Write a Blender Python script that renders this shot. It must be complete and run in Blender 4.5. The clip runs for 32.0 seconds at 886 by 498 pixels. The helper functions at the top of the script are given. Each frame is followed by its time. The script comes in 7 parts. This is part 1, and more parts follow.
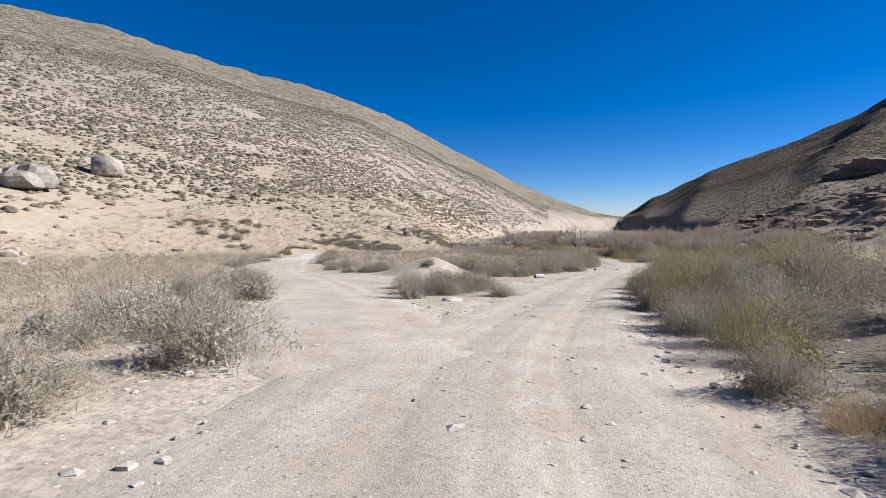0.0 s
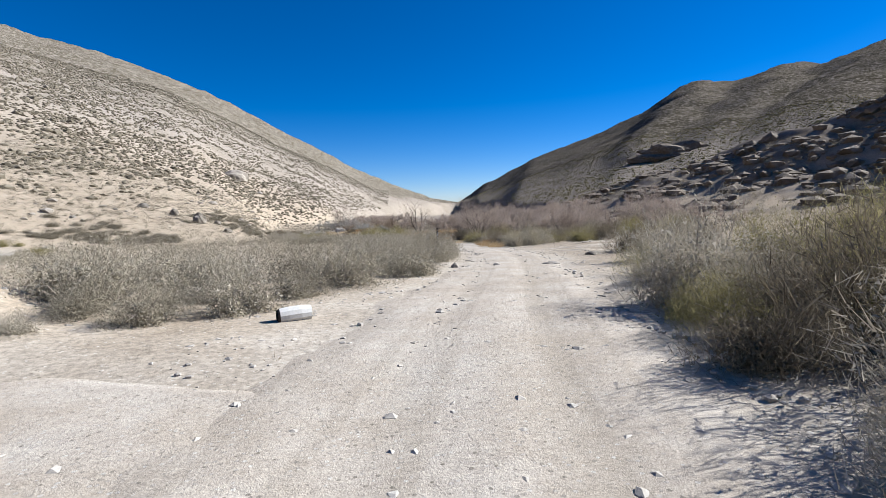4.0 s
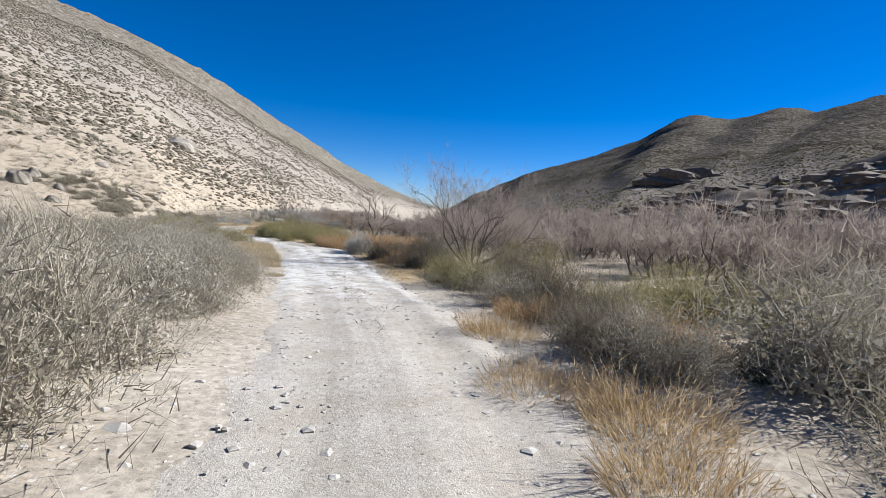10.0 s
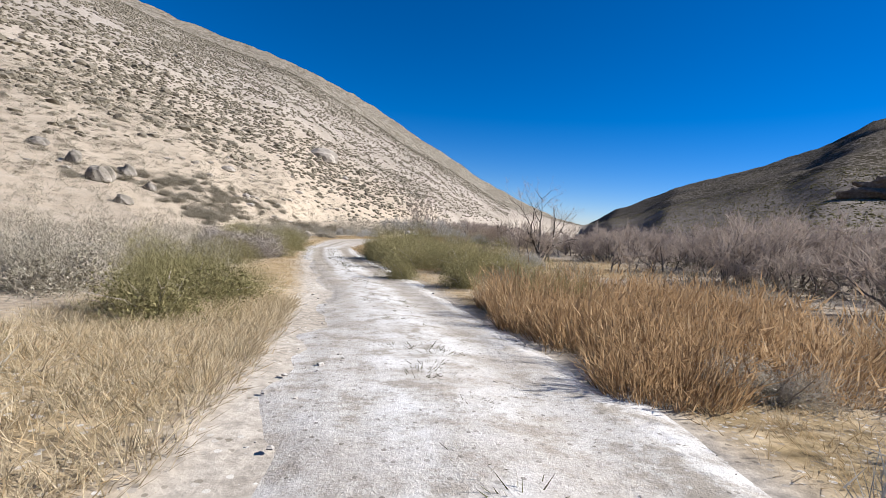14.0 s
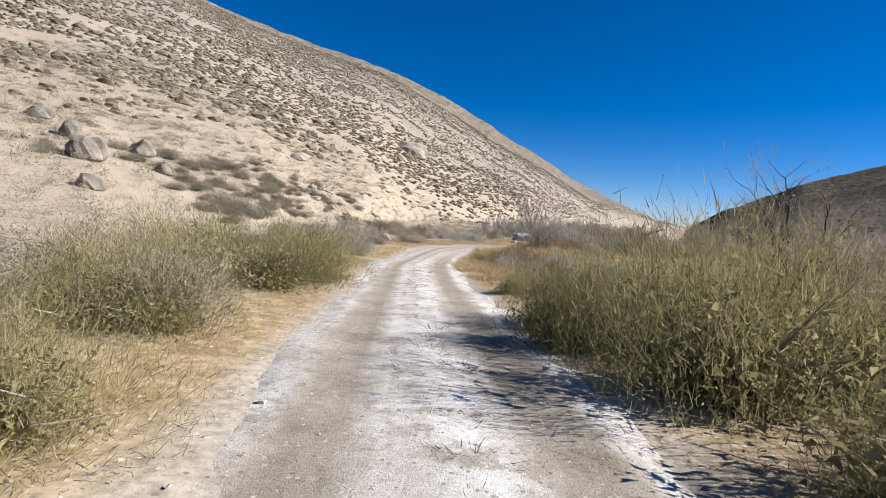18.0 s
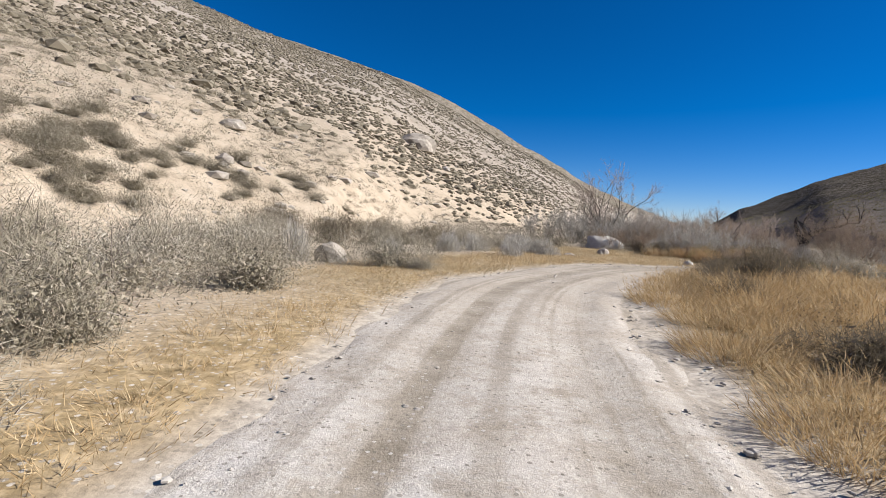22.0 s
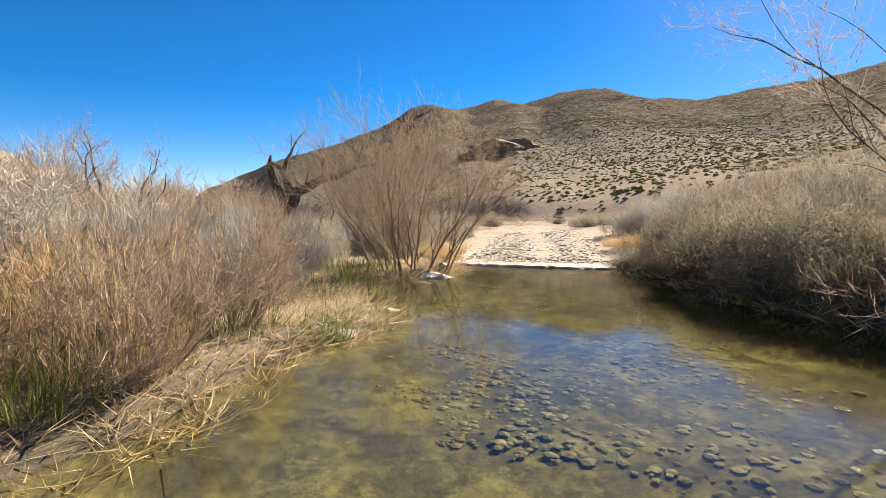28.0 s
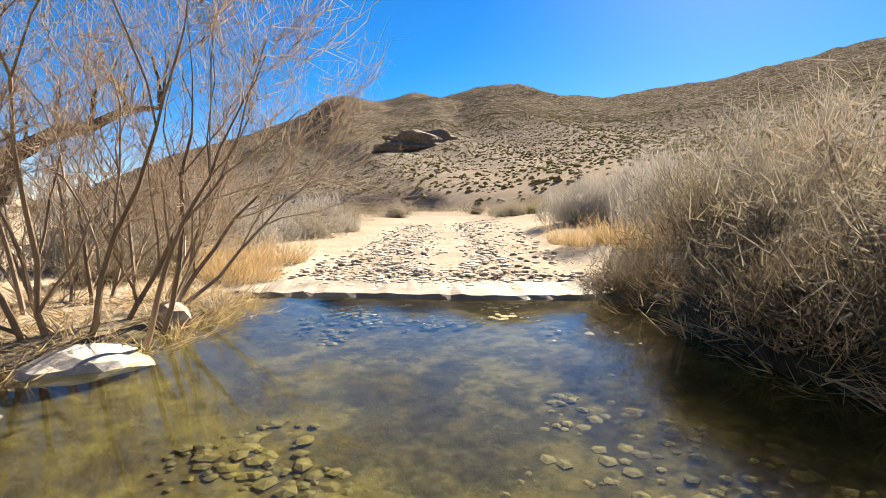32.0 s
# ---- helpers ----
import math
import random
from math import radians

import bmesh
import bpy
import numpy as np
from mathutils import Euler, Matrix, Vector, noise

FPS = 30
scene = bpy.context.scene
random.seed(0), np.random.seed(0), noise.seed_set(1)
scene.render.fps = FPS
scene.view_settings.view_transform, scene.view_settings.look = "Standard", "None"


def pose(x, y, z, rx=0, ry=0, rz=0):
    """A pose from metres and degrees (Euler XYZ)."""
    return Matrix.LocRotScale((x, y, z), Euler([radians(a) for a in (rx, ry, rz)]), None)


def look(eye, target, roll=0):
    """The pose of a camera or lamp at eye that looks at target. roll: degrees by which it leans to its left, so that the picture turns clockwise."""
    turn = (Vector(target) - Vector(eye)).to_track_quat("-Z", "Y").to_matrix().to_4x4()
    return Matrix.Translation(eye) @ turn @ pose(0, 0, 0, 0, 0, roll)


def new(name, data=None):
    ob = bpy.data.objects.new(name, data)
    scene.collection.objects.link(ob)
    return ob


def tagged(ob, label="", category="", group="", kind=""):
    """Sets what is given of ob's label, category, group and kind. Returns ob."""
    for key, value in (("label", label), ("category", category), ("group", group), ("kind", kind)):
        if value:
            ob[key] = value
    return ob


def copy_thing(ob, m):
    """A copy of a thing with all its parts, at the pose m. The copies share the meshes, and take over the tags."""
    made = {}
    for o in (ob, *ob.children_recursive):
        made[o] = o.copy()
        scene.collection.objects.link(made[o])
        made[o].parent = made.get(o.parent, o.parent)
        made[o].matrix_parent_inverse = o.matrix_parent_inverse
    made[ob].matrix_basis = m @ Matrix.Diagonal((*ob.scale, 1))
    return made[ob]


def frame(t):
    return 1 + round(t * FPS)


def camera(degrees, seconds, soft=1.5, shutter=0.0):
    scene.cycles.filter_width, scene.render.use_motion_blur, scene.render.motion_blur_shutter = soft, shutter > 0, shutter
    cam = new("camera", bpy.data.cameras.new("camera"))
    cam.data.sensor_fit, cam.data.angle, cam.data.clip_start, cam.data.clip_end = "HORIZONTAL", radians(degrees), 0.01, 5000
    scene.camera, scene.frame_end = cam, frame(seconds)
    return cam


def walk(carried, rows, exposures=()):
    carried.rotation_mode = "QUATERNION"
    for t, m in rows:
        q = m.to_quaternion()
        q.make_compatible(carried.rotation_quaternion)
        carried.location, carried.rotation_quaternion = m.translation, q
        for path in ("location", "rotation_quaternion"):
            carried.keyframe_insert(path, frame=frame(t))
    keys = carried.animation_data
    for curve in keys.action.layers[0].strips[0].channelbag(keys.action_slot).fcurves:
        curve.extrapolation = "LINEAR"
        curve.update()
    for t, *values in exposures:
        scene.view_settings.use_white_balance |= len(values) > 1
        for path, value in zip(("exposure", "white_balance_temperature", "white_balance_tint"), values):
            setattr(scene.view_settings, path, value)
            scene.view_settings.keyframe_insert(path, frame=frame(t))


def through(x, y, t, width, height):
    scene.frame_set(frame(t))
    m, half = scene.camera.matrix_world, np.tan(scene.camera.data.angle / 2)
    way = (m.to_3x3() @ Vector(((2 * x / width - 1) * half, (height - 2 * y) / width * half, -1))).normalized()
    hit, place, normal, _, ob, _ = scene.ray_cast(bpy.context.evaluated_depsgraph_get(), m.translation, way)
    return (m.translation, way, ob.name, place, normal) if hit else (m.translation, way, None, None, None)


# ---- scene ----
cam = camera(83.2, 32.0, 0.6, 0.0)
PATH = [
    (0, (1.228, -0.515, 0.606), (1.29, 1.48, 0.484), -0.6),
    (0.5, (1.621, 2.557, 0.444), (1.702, 4.551, 0.317), -0.9),
    (1, (2.13, 5.358, 0.167), (2.256, 7.35, 0.036), -1.0),
    (1.5, (2.859, 7.741, -0.012), (3.138, 9.715, -0.164), -2.6),
    (2, (3.61, 10.136, -0.213), (4.017, 12.088, -0.372), -3.4),
    (2.5, (4.439, 12.459, -0.425), (4.929, 14.391, -0.59), -3.5),
    (3, (5.285, 14.73, -0.652), (5.85, 16.642, -0.817), -3.1),
    (3.5, (6.199, 16.916, -0.817), (6.82, 18.808, -0.997), -2.3),
    (4, (7.293, 19.408, -0.999), (7.963, 21.283, -1.184), -1.6),
    (4.5, (8.477, 21.791, -1.236), (9.195, 23.649, -1.419), -0.8),
    (6.5, (13.11, 32.047, -1.508), (13.956, 33.851, -1.683), 3.7),
    (7, (14.677, 34.393, -1.66), (15.53, 36.194, -1.831), 4.5),
    (7.5, (15.852, 36.669, -1.789), (16.715, 38.466, -1.953), 5.3),
    (8, (16.832, 38.998, -1.948), (17.707, 40.789, -2.108), 5.4),
    (8.5, (17.87, 41.54, -2.166), (18.744, 43.332, -2.33), 5.6),
    (9, (18.602, 44.296, -2.335), (19.453, 46.099, -2.494), 5.5),
    (9.5, (19.549, 46.968, -2.44), (20.34, 48.798, -2.594), 5.1),
    (10, (20.24, 49.52, -2.631), (20.972, 51.375, -2.788), 4.6),
    (10.5, (20.832, 51.888, -2.827), (21.507, 53.764, -2.986), 4.4),
    (11, (21.323, 54.191, -2.974), (21.935, 56.088, -3.131), 4.2),
    (11.5, (21.703, 56.638, -3.118), (22.233, 58.56, -3.271), 4.2),
    (12, (22.036, 59.287, -3.308), (22.494, 61.228, -3.453), 4.3),
    (12.5, (22.243, 62.056, -3.51), (22.631, 64.012, -3.655), 4.0),
    (13, (22.364, 65.038, -3.733), (22.684, 67.006, -3.884), 3.5),
    (13.5, (22.286, 67.936, -3.59), (22.543, 69.915, -3.732), 4.7),
    (14, (22.343, 70.723, -3.638), (22.558, 72.707, -3.779), 5.1),
    (14.5, (22.42, 73.442, -3.714), (22.603, 75.428, -3.856), 5.5),
    (16.5, (21.635, 82.723, -4.034), (21.693, 84.716, -4.182), 5.8),
    (17, (21.168, 84.821, -4.152), (21.145, 86.815, -4.303), 5.9),
    (17.5, (20.782, 86.965, -4.324), (20.709, 88.957, -4.483), 5.5),
    (18, (20.379, 89.232, -4.553), (20.245, 91.221, -4.718), 4.9),
    (18.5, (19.882, 91.613, -4.681), (19.696, 93.596, -4.854), 4.7),
    (19, (19.575, 94.042, -4.781), (19.364, 96.024, -4.956), 4.4),
    (19.5, (19.305, 97.034, -4.99), (19.089, 99.015, -5.162), 4.5),
    (20, (18.738, 100.048, -5.018), (18.527, 102.03, -5.188), 4.4),
    (20.5, (18.327, 104.052, -5.428), (18.116, 106.034, -5.588), 4.5),
    (21, (18.085, 107.55, -5.714), (17.873, 109.533, -5.868), 4.2),
    (21.5, (17.698, 110.786, -5.863), (17.498, 112.771, -6.009), 3.9),
    (22, (17.618, 113.876, -5.945), (17.444, 115.864, -6.085), 3.4),
    (22.5, (17.797, 117.156, -6.007), (17.7, 119.149, -6.135), 2.6),
    (23, (18.115, 120.116, -6.03), (18.154, 122.112, -6.15), 1.3),
    (23.5, (18.762, 123.123, -6.082), (18.991, 125.106, -6.196), -0.6),
    (24, (19.61, 125.799, -6.096), (19.998, 127.758, -6.208), -0.5),
    (24.5, (20.602, 128.103, -6.164), (21.17, 130.018, -6.263), -0.3),
    (25, (21.845, 130.168, -6.166), (22.584, 132.024, -6.254), -0.4),
    (25.5, (23.336, 132.04, -6.176), (24.257, 133.813, -6.254), -0.2),
    (26, (24.937, 133.565, -6.111), (26.057, 135.219, -6.21), 0.8),
    (26.5, (26.723, 134.79, -6.4), (27.986, 136.337, -6.498), 0.2),
    (28.5, (30.857, 137.032, -6.547), (32.44, 138.244, -6.699), 1.6),
    (29, (31.059, 137.085, -6.491), (32.672, 138.259, -6.629), 2.3),
    (29.5, (31.37, 137.203, -6.476), (33.002, 138.352, -6.591), 1.9),
    (30, (32.002, 137.512, -6.552), (33.651, 138.639, -6.652), 1.2),
    (30.5, (32.954, 138.03, -6.712), (34.619, 139.134, -6.816), 0.1),
    (31, (34.143, 138.658, -6.936), (35.821, 139.739, -7.061), -0.4),
    (31.5, (35.331, 139.243, -6.987), (37.028, 140.284, -7.174), -0.2),
    (32, (36.541, 139.872, -6.86), (38.255, 140.887, -7.03), 0.2),
]
walk(cam, [(t, look(eye, target, roll)) for t, eye, target, roll in PATH],
     exposures=[(0, 1.25, 6400, 10), (3, 1.38, 6200, 8), (11, 1.33, 6100, 7), (14, 1.33, 6300, 10), (17, 1.3, 6450, 10), (20, 1.25, 6600, 10), (23, 1.22, 6600, 10), (25.5, 1.33, 6450, 10), (26.5, 1.64, 6700, 10), (28.5, 2.19, 8500, 10), (32, 2.29, 8700, 10)])

# ---- daylight: low winter sun over the right-hand ridge, clear sky ----
SUN_AZ, SUN_EL = 89.0, 32.0
world = bpy.data.worlds.new("sky")
scene.world = world
world.use_nodes = True
wn, wl = world.node_tree.nodes, world.node_tree.links
sky = wn.new("ShaderNodeTexSky")
sky.sky_type, sky.sun_disc = "NISHITA", False
sky.sun_elevation, sky.sun_rotation = radians(SUN_EL), radians(SUN_AZ)
sky.altitude, sky.air_density, sky.dust_density, sky.ozone_density = 2500, 0.9, 0.6, 4.0
rich = wn.new("ShaderNodeHueSaturation")
rich.inputs["Saturation"].default_value = 1.4
wl.new(sky.outputs[0], rich.inputs["Color"])
tint = wn.new("ShaderNodeMixRGB")
tint.blend_type, tint.inputs[0].default_value, tint.inputs[2].default_value = "MULTIPLY", 1.0, (0.98, 0.94, 1.1, 1)
wl.new(rich.outputs[0], tint.inputs[1])
wl.new(tint.outputs[0], wn["Background"].inputs[0])
wn["Background"].inputs[1].default_value = 0.043
sun = new("sun", bpy.data.lights.new("sun", "SUN"))
sun.data.energy, sun.data.angle, sun.data.color = 4.5, radians(0.53), (1.0, 0.95, 0.90)
a, e = radians(SUN_AZ), radians(SUN_EL)
sun.matrix_world = look((0, 0, 0), (-math.sin(a) * math.cos(e), -math.cos(a) * math.cos(e), -math.sin(e)))


# ---- materials ----
REFLECT = 0.76  # overall reflectance of soil, rock and plants against the tones named below


def node_kit(name):
    m = bpy.data.materials.new(name)
    m.use_nodes = True
    nt = m.node_tree
    bsdf = nt.nodes["Principled BSDF"]

    def add(kind, **put):
        n = nt.nodes.new("ShaderNode" + kind)
        for key, value in put.items():
            if key in n.inputs:
                n.inputs[key].default_value = value
        return n
    return m, nt, bsdf, add


def ramp(nt, add, source, stops):
    n = add("ValToRGB")
    cr = n.color_ramp
    while len(cr.elements) < len(stops):
        cr.elements.new(0.5)
    for el, (p, c) in zip(cr.elements, stops):
        el.position, el.color = p, (*c, 1)
    nt.links.new(source, n.inputs[0])
    return n


def blend(nt, add, fac, a, b, mode="MIX"):
    n = add("MixRGB")
    n.blend_type = mode
    for k, v in zip((0, 1, 2), (fac, a, b)):
        if isinstance(v, (int, float)):
            n.inputs[k].default_value = v
        elif isinstance(v, tuple):
            n.inputs[k].default_value = (*v, 1)
        else:
            nt.links.new(v, n.inputs[k])
    return n.outputs[0]


def calc(nt, add, op, a, b=0.0, clamp=False):
    n = add("Math")
    n.operation, n.use_clamp = op, clamp
    for k, v in enumerate((a, b)):
        if isinstance(v, (int, float)):
            n.inputs[k].default_value = v
        else:
            nt.links.new(v, n.inputs[k])
    return n.outputs[0]


def place(nt, add):
    return add("NewGeometry").outputs["Position"]


def noise_at(nt, add, vec, scale, detail=4.0, rough=0.6):
    n = add("TexNoise", Scale=scale, Detail=detail, Roughness=rough)
    nt.links.new(vec, n.inputs["Vector"])
    return n.outputs["Fac"]


def relief(nt, add, bsdf, height, strength, distance):
    n = add("Bump", Strength=strength, Distance=distance)
    nt.links.new(height, n.inputs["Height"])
    nt.links.new(n.outputs[0], bsdf.inputs["Normal"])


def surface(name, stops, scale, rough=0.9, fine=40.0, bump=0.3, depth=0.01, per=0.0):
    """A mineral or wooden surface: broad and fine variation, grain in relief."""
    m, nt, bsdf, add = node_kit(name)
    vec = add("TexCoord").outputs["Object"] if per >= 0 else place(nt, add)
    big = noise_at(nt, add, vec, scale)
    small = noise_at(nt, add, vec, fine, 6.0, 0.7)
    col = ramp(nt, add, big, stops).outputs[0]
    col = blend(nt, add, 0.55, col, ramp(nt, add, small, [(0.3, (0.62, 0.62, 0.62)), (0.7, (1.05, 1.05, 1.05))]).outputs[0], "MULTIPLY")
    if per > 0:
        info = add("ObjectInfo")
        col = blend(nt, add, per, col, ramp(nt, add, info.outputs["Random"], [(0, (0.6, 0.6, 0.62)), (1, (1.15, 1.1, 1.0))]).outputs[0], "MULTIPLY")
    col = blend(nt, add, 1.0, col, (REFLECT,) * 3, "MULTIPLY")
    nt.links.new(col, bsdf.inputs["Base Color"])
    bsdf.inputs["Roughness"].default_value = rough
    bsdf.inputs["Specular IOR Level"].default_value = 0.2
    relief(nt, add, bsdf, small, bump, depth)
    return m


def leafy(name, stops, rough=0.85, through=0.25, spread=0.5):
    """Twigs and leaves: each piece and each plant its own tone, some light through the thin parts."""
    m, nt, bsdf, add = node_kit(name)
    isl = add("NewGeometry").outputs["Random Per Island"]
    obj = add("ObjectInfo").outputs["Random"]
    fac = calc(nt, add, "ADD", calc(nt, add, "MULTIPLY", isl, spread), calc(nt, add, "MULTIPLY", obj, 1 - spread))
    col = blend(nt, add, 1.0, ramp(nt, add, fac, stops).outputs[0], (REFLECT,) * 3, "MULTIPLY")
    nt.links.new(col, bsdf.inputs["Base Color"])
    bsdf.inputs["Roughness"].default_value = rough
    bsdf.inputs["Specular IOR Level"].default_value = 0.05
    if through:
        tr = add("BsdfTranslucent")
        nt.links.new(col, tr.inputs["Color"])
        mix = add("MixShader")
        mix.inputs[0].default_value = through
        nt.links.new(bsdf.outputs[0], mix.inputs[1])
        nt.links.new(tr.outputs[0], mix.inputs[2])
        nt.links.new(mix.outputs[0], nt.nodes["Material Output"].inputs[0])
    return m


def ground_material():
    m, nt, bsdf, add = node_kit("desert_soil")
    vec = place(nt, add)
    zone = add("Attribute")
    zone.attribute_name = "zone"
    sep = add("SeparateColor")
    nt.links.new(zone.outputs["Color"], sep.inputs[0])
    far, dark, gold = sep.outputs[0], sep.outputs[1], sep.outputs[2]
    broad, mid, fine = noise_at(nt, add, vec, 0.035, 5), noise_at(nt, add, vec, 0.6, 5), noise_at(nt, add, vec, 9.0, 6, 0.7)
    sand = ramp(nt, add, mid, [(0.3, (0.43, 0.352, 0.262)), (0.5, (0.525, 0.44, 0.335)), (0.72, (0.61, 0.53, 0.425))]).outputs[0]
    sand = blend(nt, add, calc(nt, add, "MULTIPLY", broad, 0.55), sand, (0.37, 0.315, 0.25))
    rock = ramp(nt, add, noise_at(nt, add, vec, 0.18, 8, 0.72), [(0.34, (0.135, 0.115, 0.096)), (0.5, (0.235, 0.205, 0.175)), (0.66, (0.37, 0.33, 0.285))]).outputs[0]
    verge = ramp(nt, add, mid, [(0.3, (0.43, 0.375, 0.305)), (0.5, (0.53, 0.475, 0.40)), (0.72, (0.62, 0.57, 0.50))]).outputs[0]
    sand = blend(nt, add, zone.outputs["Alpha"], sand, verge)
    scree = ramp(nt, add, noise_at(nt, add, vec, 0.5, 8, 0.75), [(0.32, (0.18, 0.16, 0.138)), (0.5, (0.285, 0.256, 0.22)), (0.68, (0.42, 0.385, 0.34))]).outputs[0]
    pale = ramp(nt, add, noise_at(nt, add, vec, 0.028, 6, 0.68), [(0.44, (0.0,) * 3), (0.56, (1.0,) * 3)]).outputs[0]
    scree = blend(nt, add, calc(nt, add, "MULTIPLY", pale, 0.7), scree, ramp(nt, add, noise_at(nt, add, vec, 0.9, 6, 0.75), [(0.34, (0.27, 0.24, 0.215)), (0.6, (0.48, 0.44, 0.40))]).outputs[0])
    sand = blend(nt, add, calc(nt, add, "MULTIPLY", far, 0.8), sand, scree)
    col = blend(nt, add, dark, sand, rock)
    litter = ramp(nt, add, noise_at(nt, add, vec, 3.0, 6, 0.7), [(0.3, (0.25, 0.185, 0.10)), (0.5, (0.45, 0.345, 0.20)), (0.7, (0.62, 0.50, 0.33))]).outputs[0]
    col = blend(nt, add, calc(nt, add, "MULTIPLY", gold, calc(nt, add, "ADD", 0.6, mid), True), col, litter)
    # dots of brush where the slopes lie too far off for single plants
    vor = add("TexVoronoi", Scale=0.34, Randomness=1.0)
    nt.links.new(vec, vor.inputs["Vector"])
    dots = calc(nt, add, "LESS_THAN", vor.outputs["Distance"], 0.54)
    vor2 = add("TexVoronoi", Scale=0.11, Randomness=1.0)
    nt.links.new(vec, vor2.inputs["Vector"])
    dots2 = calc(nt, add, "LESS_THAN", vor2.outputs["Distance"], 0.42)
    brush = add("Attribute")
    brush.attribute_name = "brush"
    dots = calc(nt, add, "MULTIPLY", calc(nt, add, "MAXIMUM", dots, dots2), brush.outputs["Fac"])
    dots = calc(nt, add, "MULTIPLY", dots, ramp(nt, add, noise_at(nt, add, vec, 0.02, 4), [(0.25, (0.65,) * 3), (0.55, (1.0,) * 3)]).outputs[0])
    col = blend(nt, add, dots, col, blend(nt, add, dark, (0.105, 0.092, 0.065), (0.075, 0.066, 0.046)))
    col = blend(nt, add, 0.6, col, ramp(nt, add, fine, [(0.36, (0.42,) * 3), (0.6, (1.1,) * 3)]).outputs[0], "MULTIPLY")
    nt.links.new(col, bsdf.inputs["Base Color"])
    bsdf.inputs["Roughness"].default_value = 1.0
    bsdf.inputs["Specular IOR Level"].default_value = 0.0
    chips = add("TexVoronoi", Scale=16.0, Randomness=1.0)
    nt.links.new(vec, chips.inputs["Vector"])
    sepc = add("SeparateColor")
    nt.links.new(chips.outputs["Color"], sepc.inputs[0])
    pick = calc(nt, add, "MULTIPLY", calc(nt, add, "LESS_THAN", chips.outputs["Distance"], 0.33), calc(nt, add, "GREATER_THAN", sepc.outputs[0], 0.55))
    tone = ramp(nt, add, sepc.outputs[1], [(0.0, (0.20, 0.17, 0.13)), (0.5, (0.44, 0.40, 0.34)), (1.0, (0.72, 0.69, 0.63))]).outputs[0]
    pick = calc(nt, add, "MULTIPLY", pick, calc(nt, add, "SUBTRACT", 1.0, dark, True))
    col = blend(nt, add, calc(nt, add, "MULTIPLY", pick, 0.75), col, tone)
    nt.links.new(col, bsdf.inputs["Base Color"])
    # silt and moss on the bed of the pool
    bed = add("Attribute")
    bed.attribute_name = "bed"
    silt = ramp(nt, add, noise_at(nt, add, vec, 1.1, 6, 0.7), [(0.37, (0.012, 0.012, 0.004)), (0.45, (0.040, 0.038, 0.012)), (0.60, (0.095, 0.088, 0.030))]).outputs[0]
    moss = ramp(nt, add, noise_at(nt, add, vec, 3.2, 7, 0.75), [(0.47, (0.22, 0.25, 0.22)), (0.53, (1.15, 1.15, 1.1))]).outputs[0]
    silt = blend(nt, add, 0.8, silt, moss, "MULTIPLY")
    silt = blend(nt, add, 0.6, silt, ramp(nt, add, fine, [(0.36, (0.5,) * 3), (0.6, (1.1,) * 3)]).outputs[0], "MULTIPLY")
    col = blend(nt, add, 1.0, blend(nt, add, bed.outputs["Fac"], col, silt), (REFLECT,) * 3, "MULTIPLY")
    nt.links.new(col, bsdf.inputs["Base Color"])
    relief(nt, add, bsdf, calc(nt, add, "ADD", fine, calc(nt, add, "ADD", calc(nt, add, "MULTIPLY", mid, 1.5), pick)), 0.5, 0.03)
    ledge = add("Bump", Strength=0.7, Distance=4.0)
    crag = calc(nt, add, "MULTIPLY", calc(nt, add, "MULTIPLY", noise_at(nt, add, vec, 0.09, 9, 0.72), dark), far)
    nt.links.new(crag, ledge.inputs["Height"])
    for link in bsdf.inputs["Normal"].links:
        nt.links.new(ledge.outputs[0], link.from_node.inputs["Normal"])
    return m


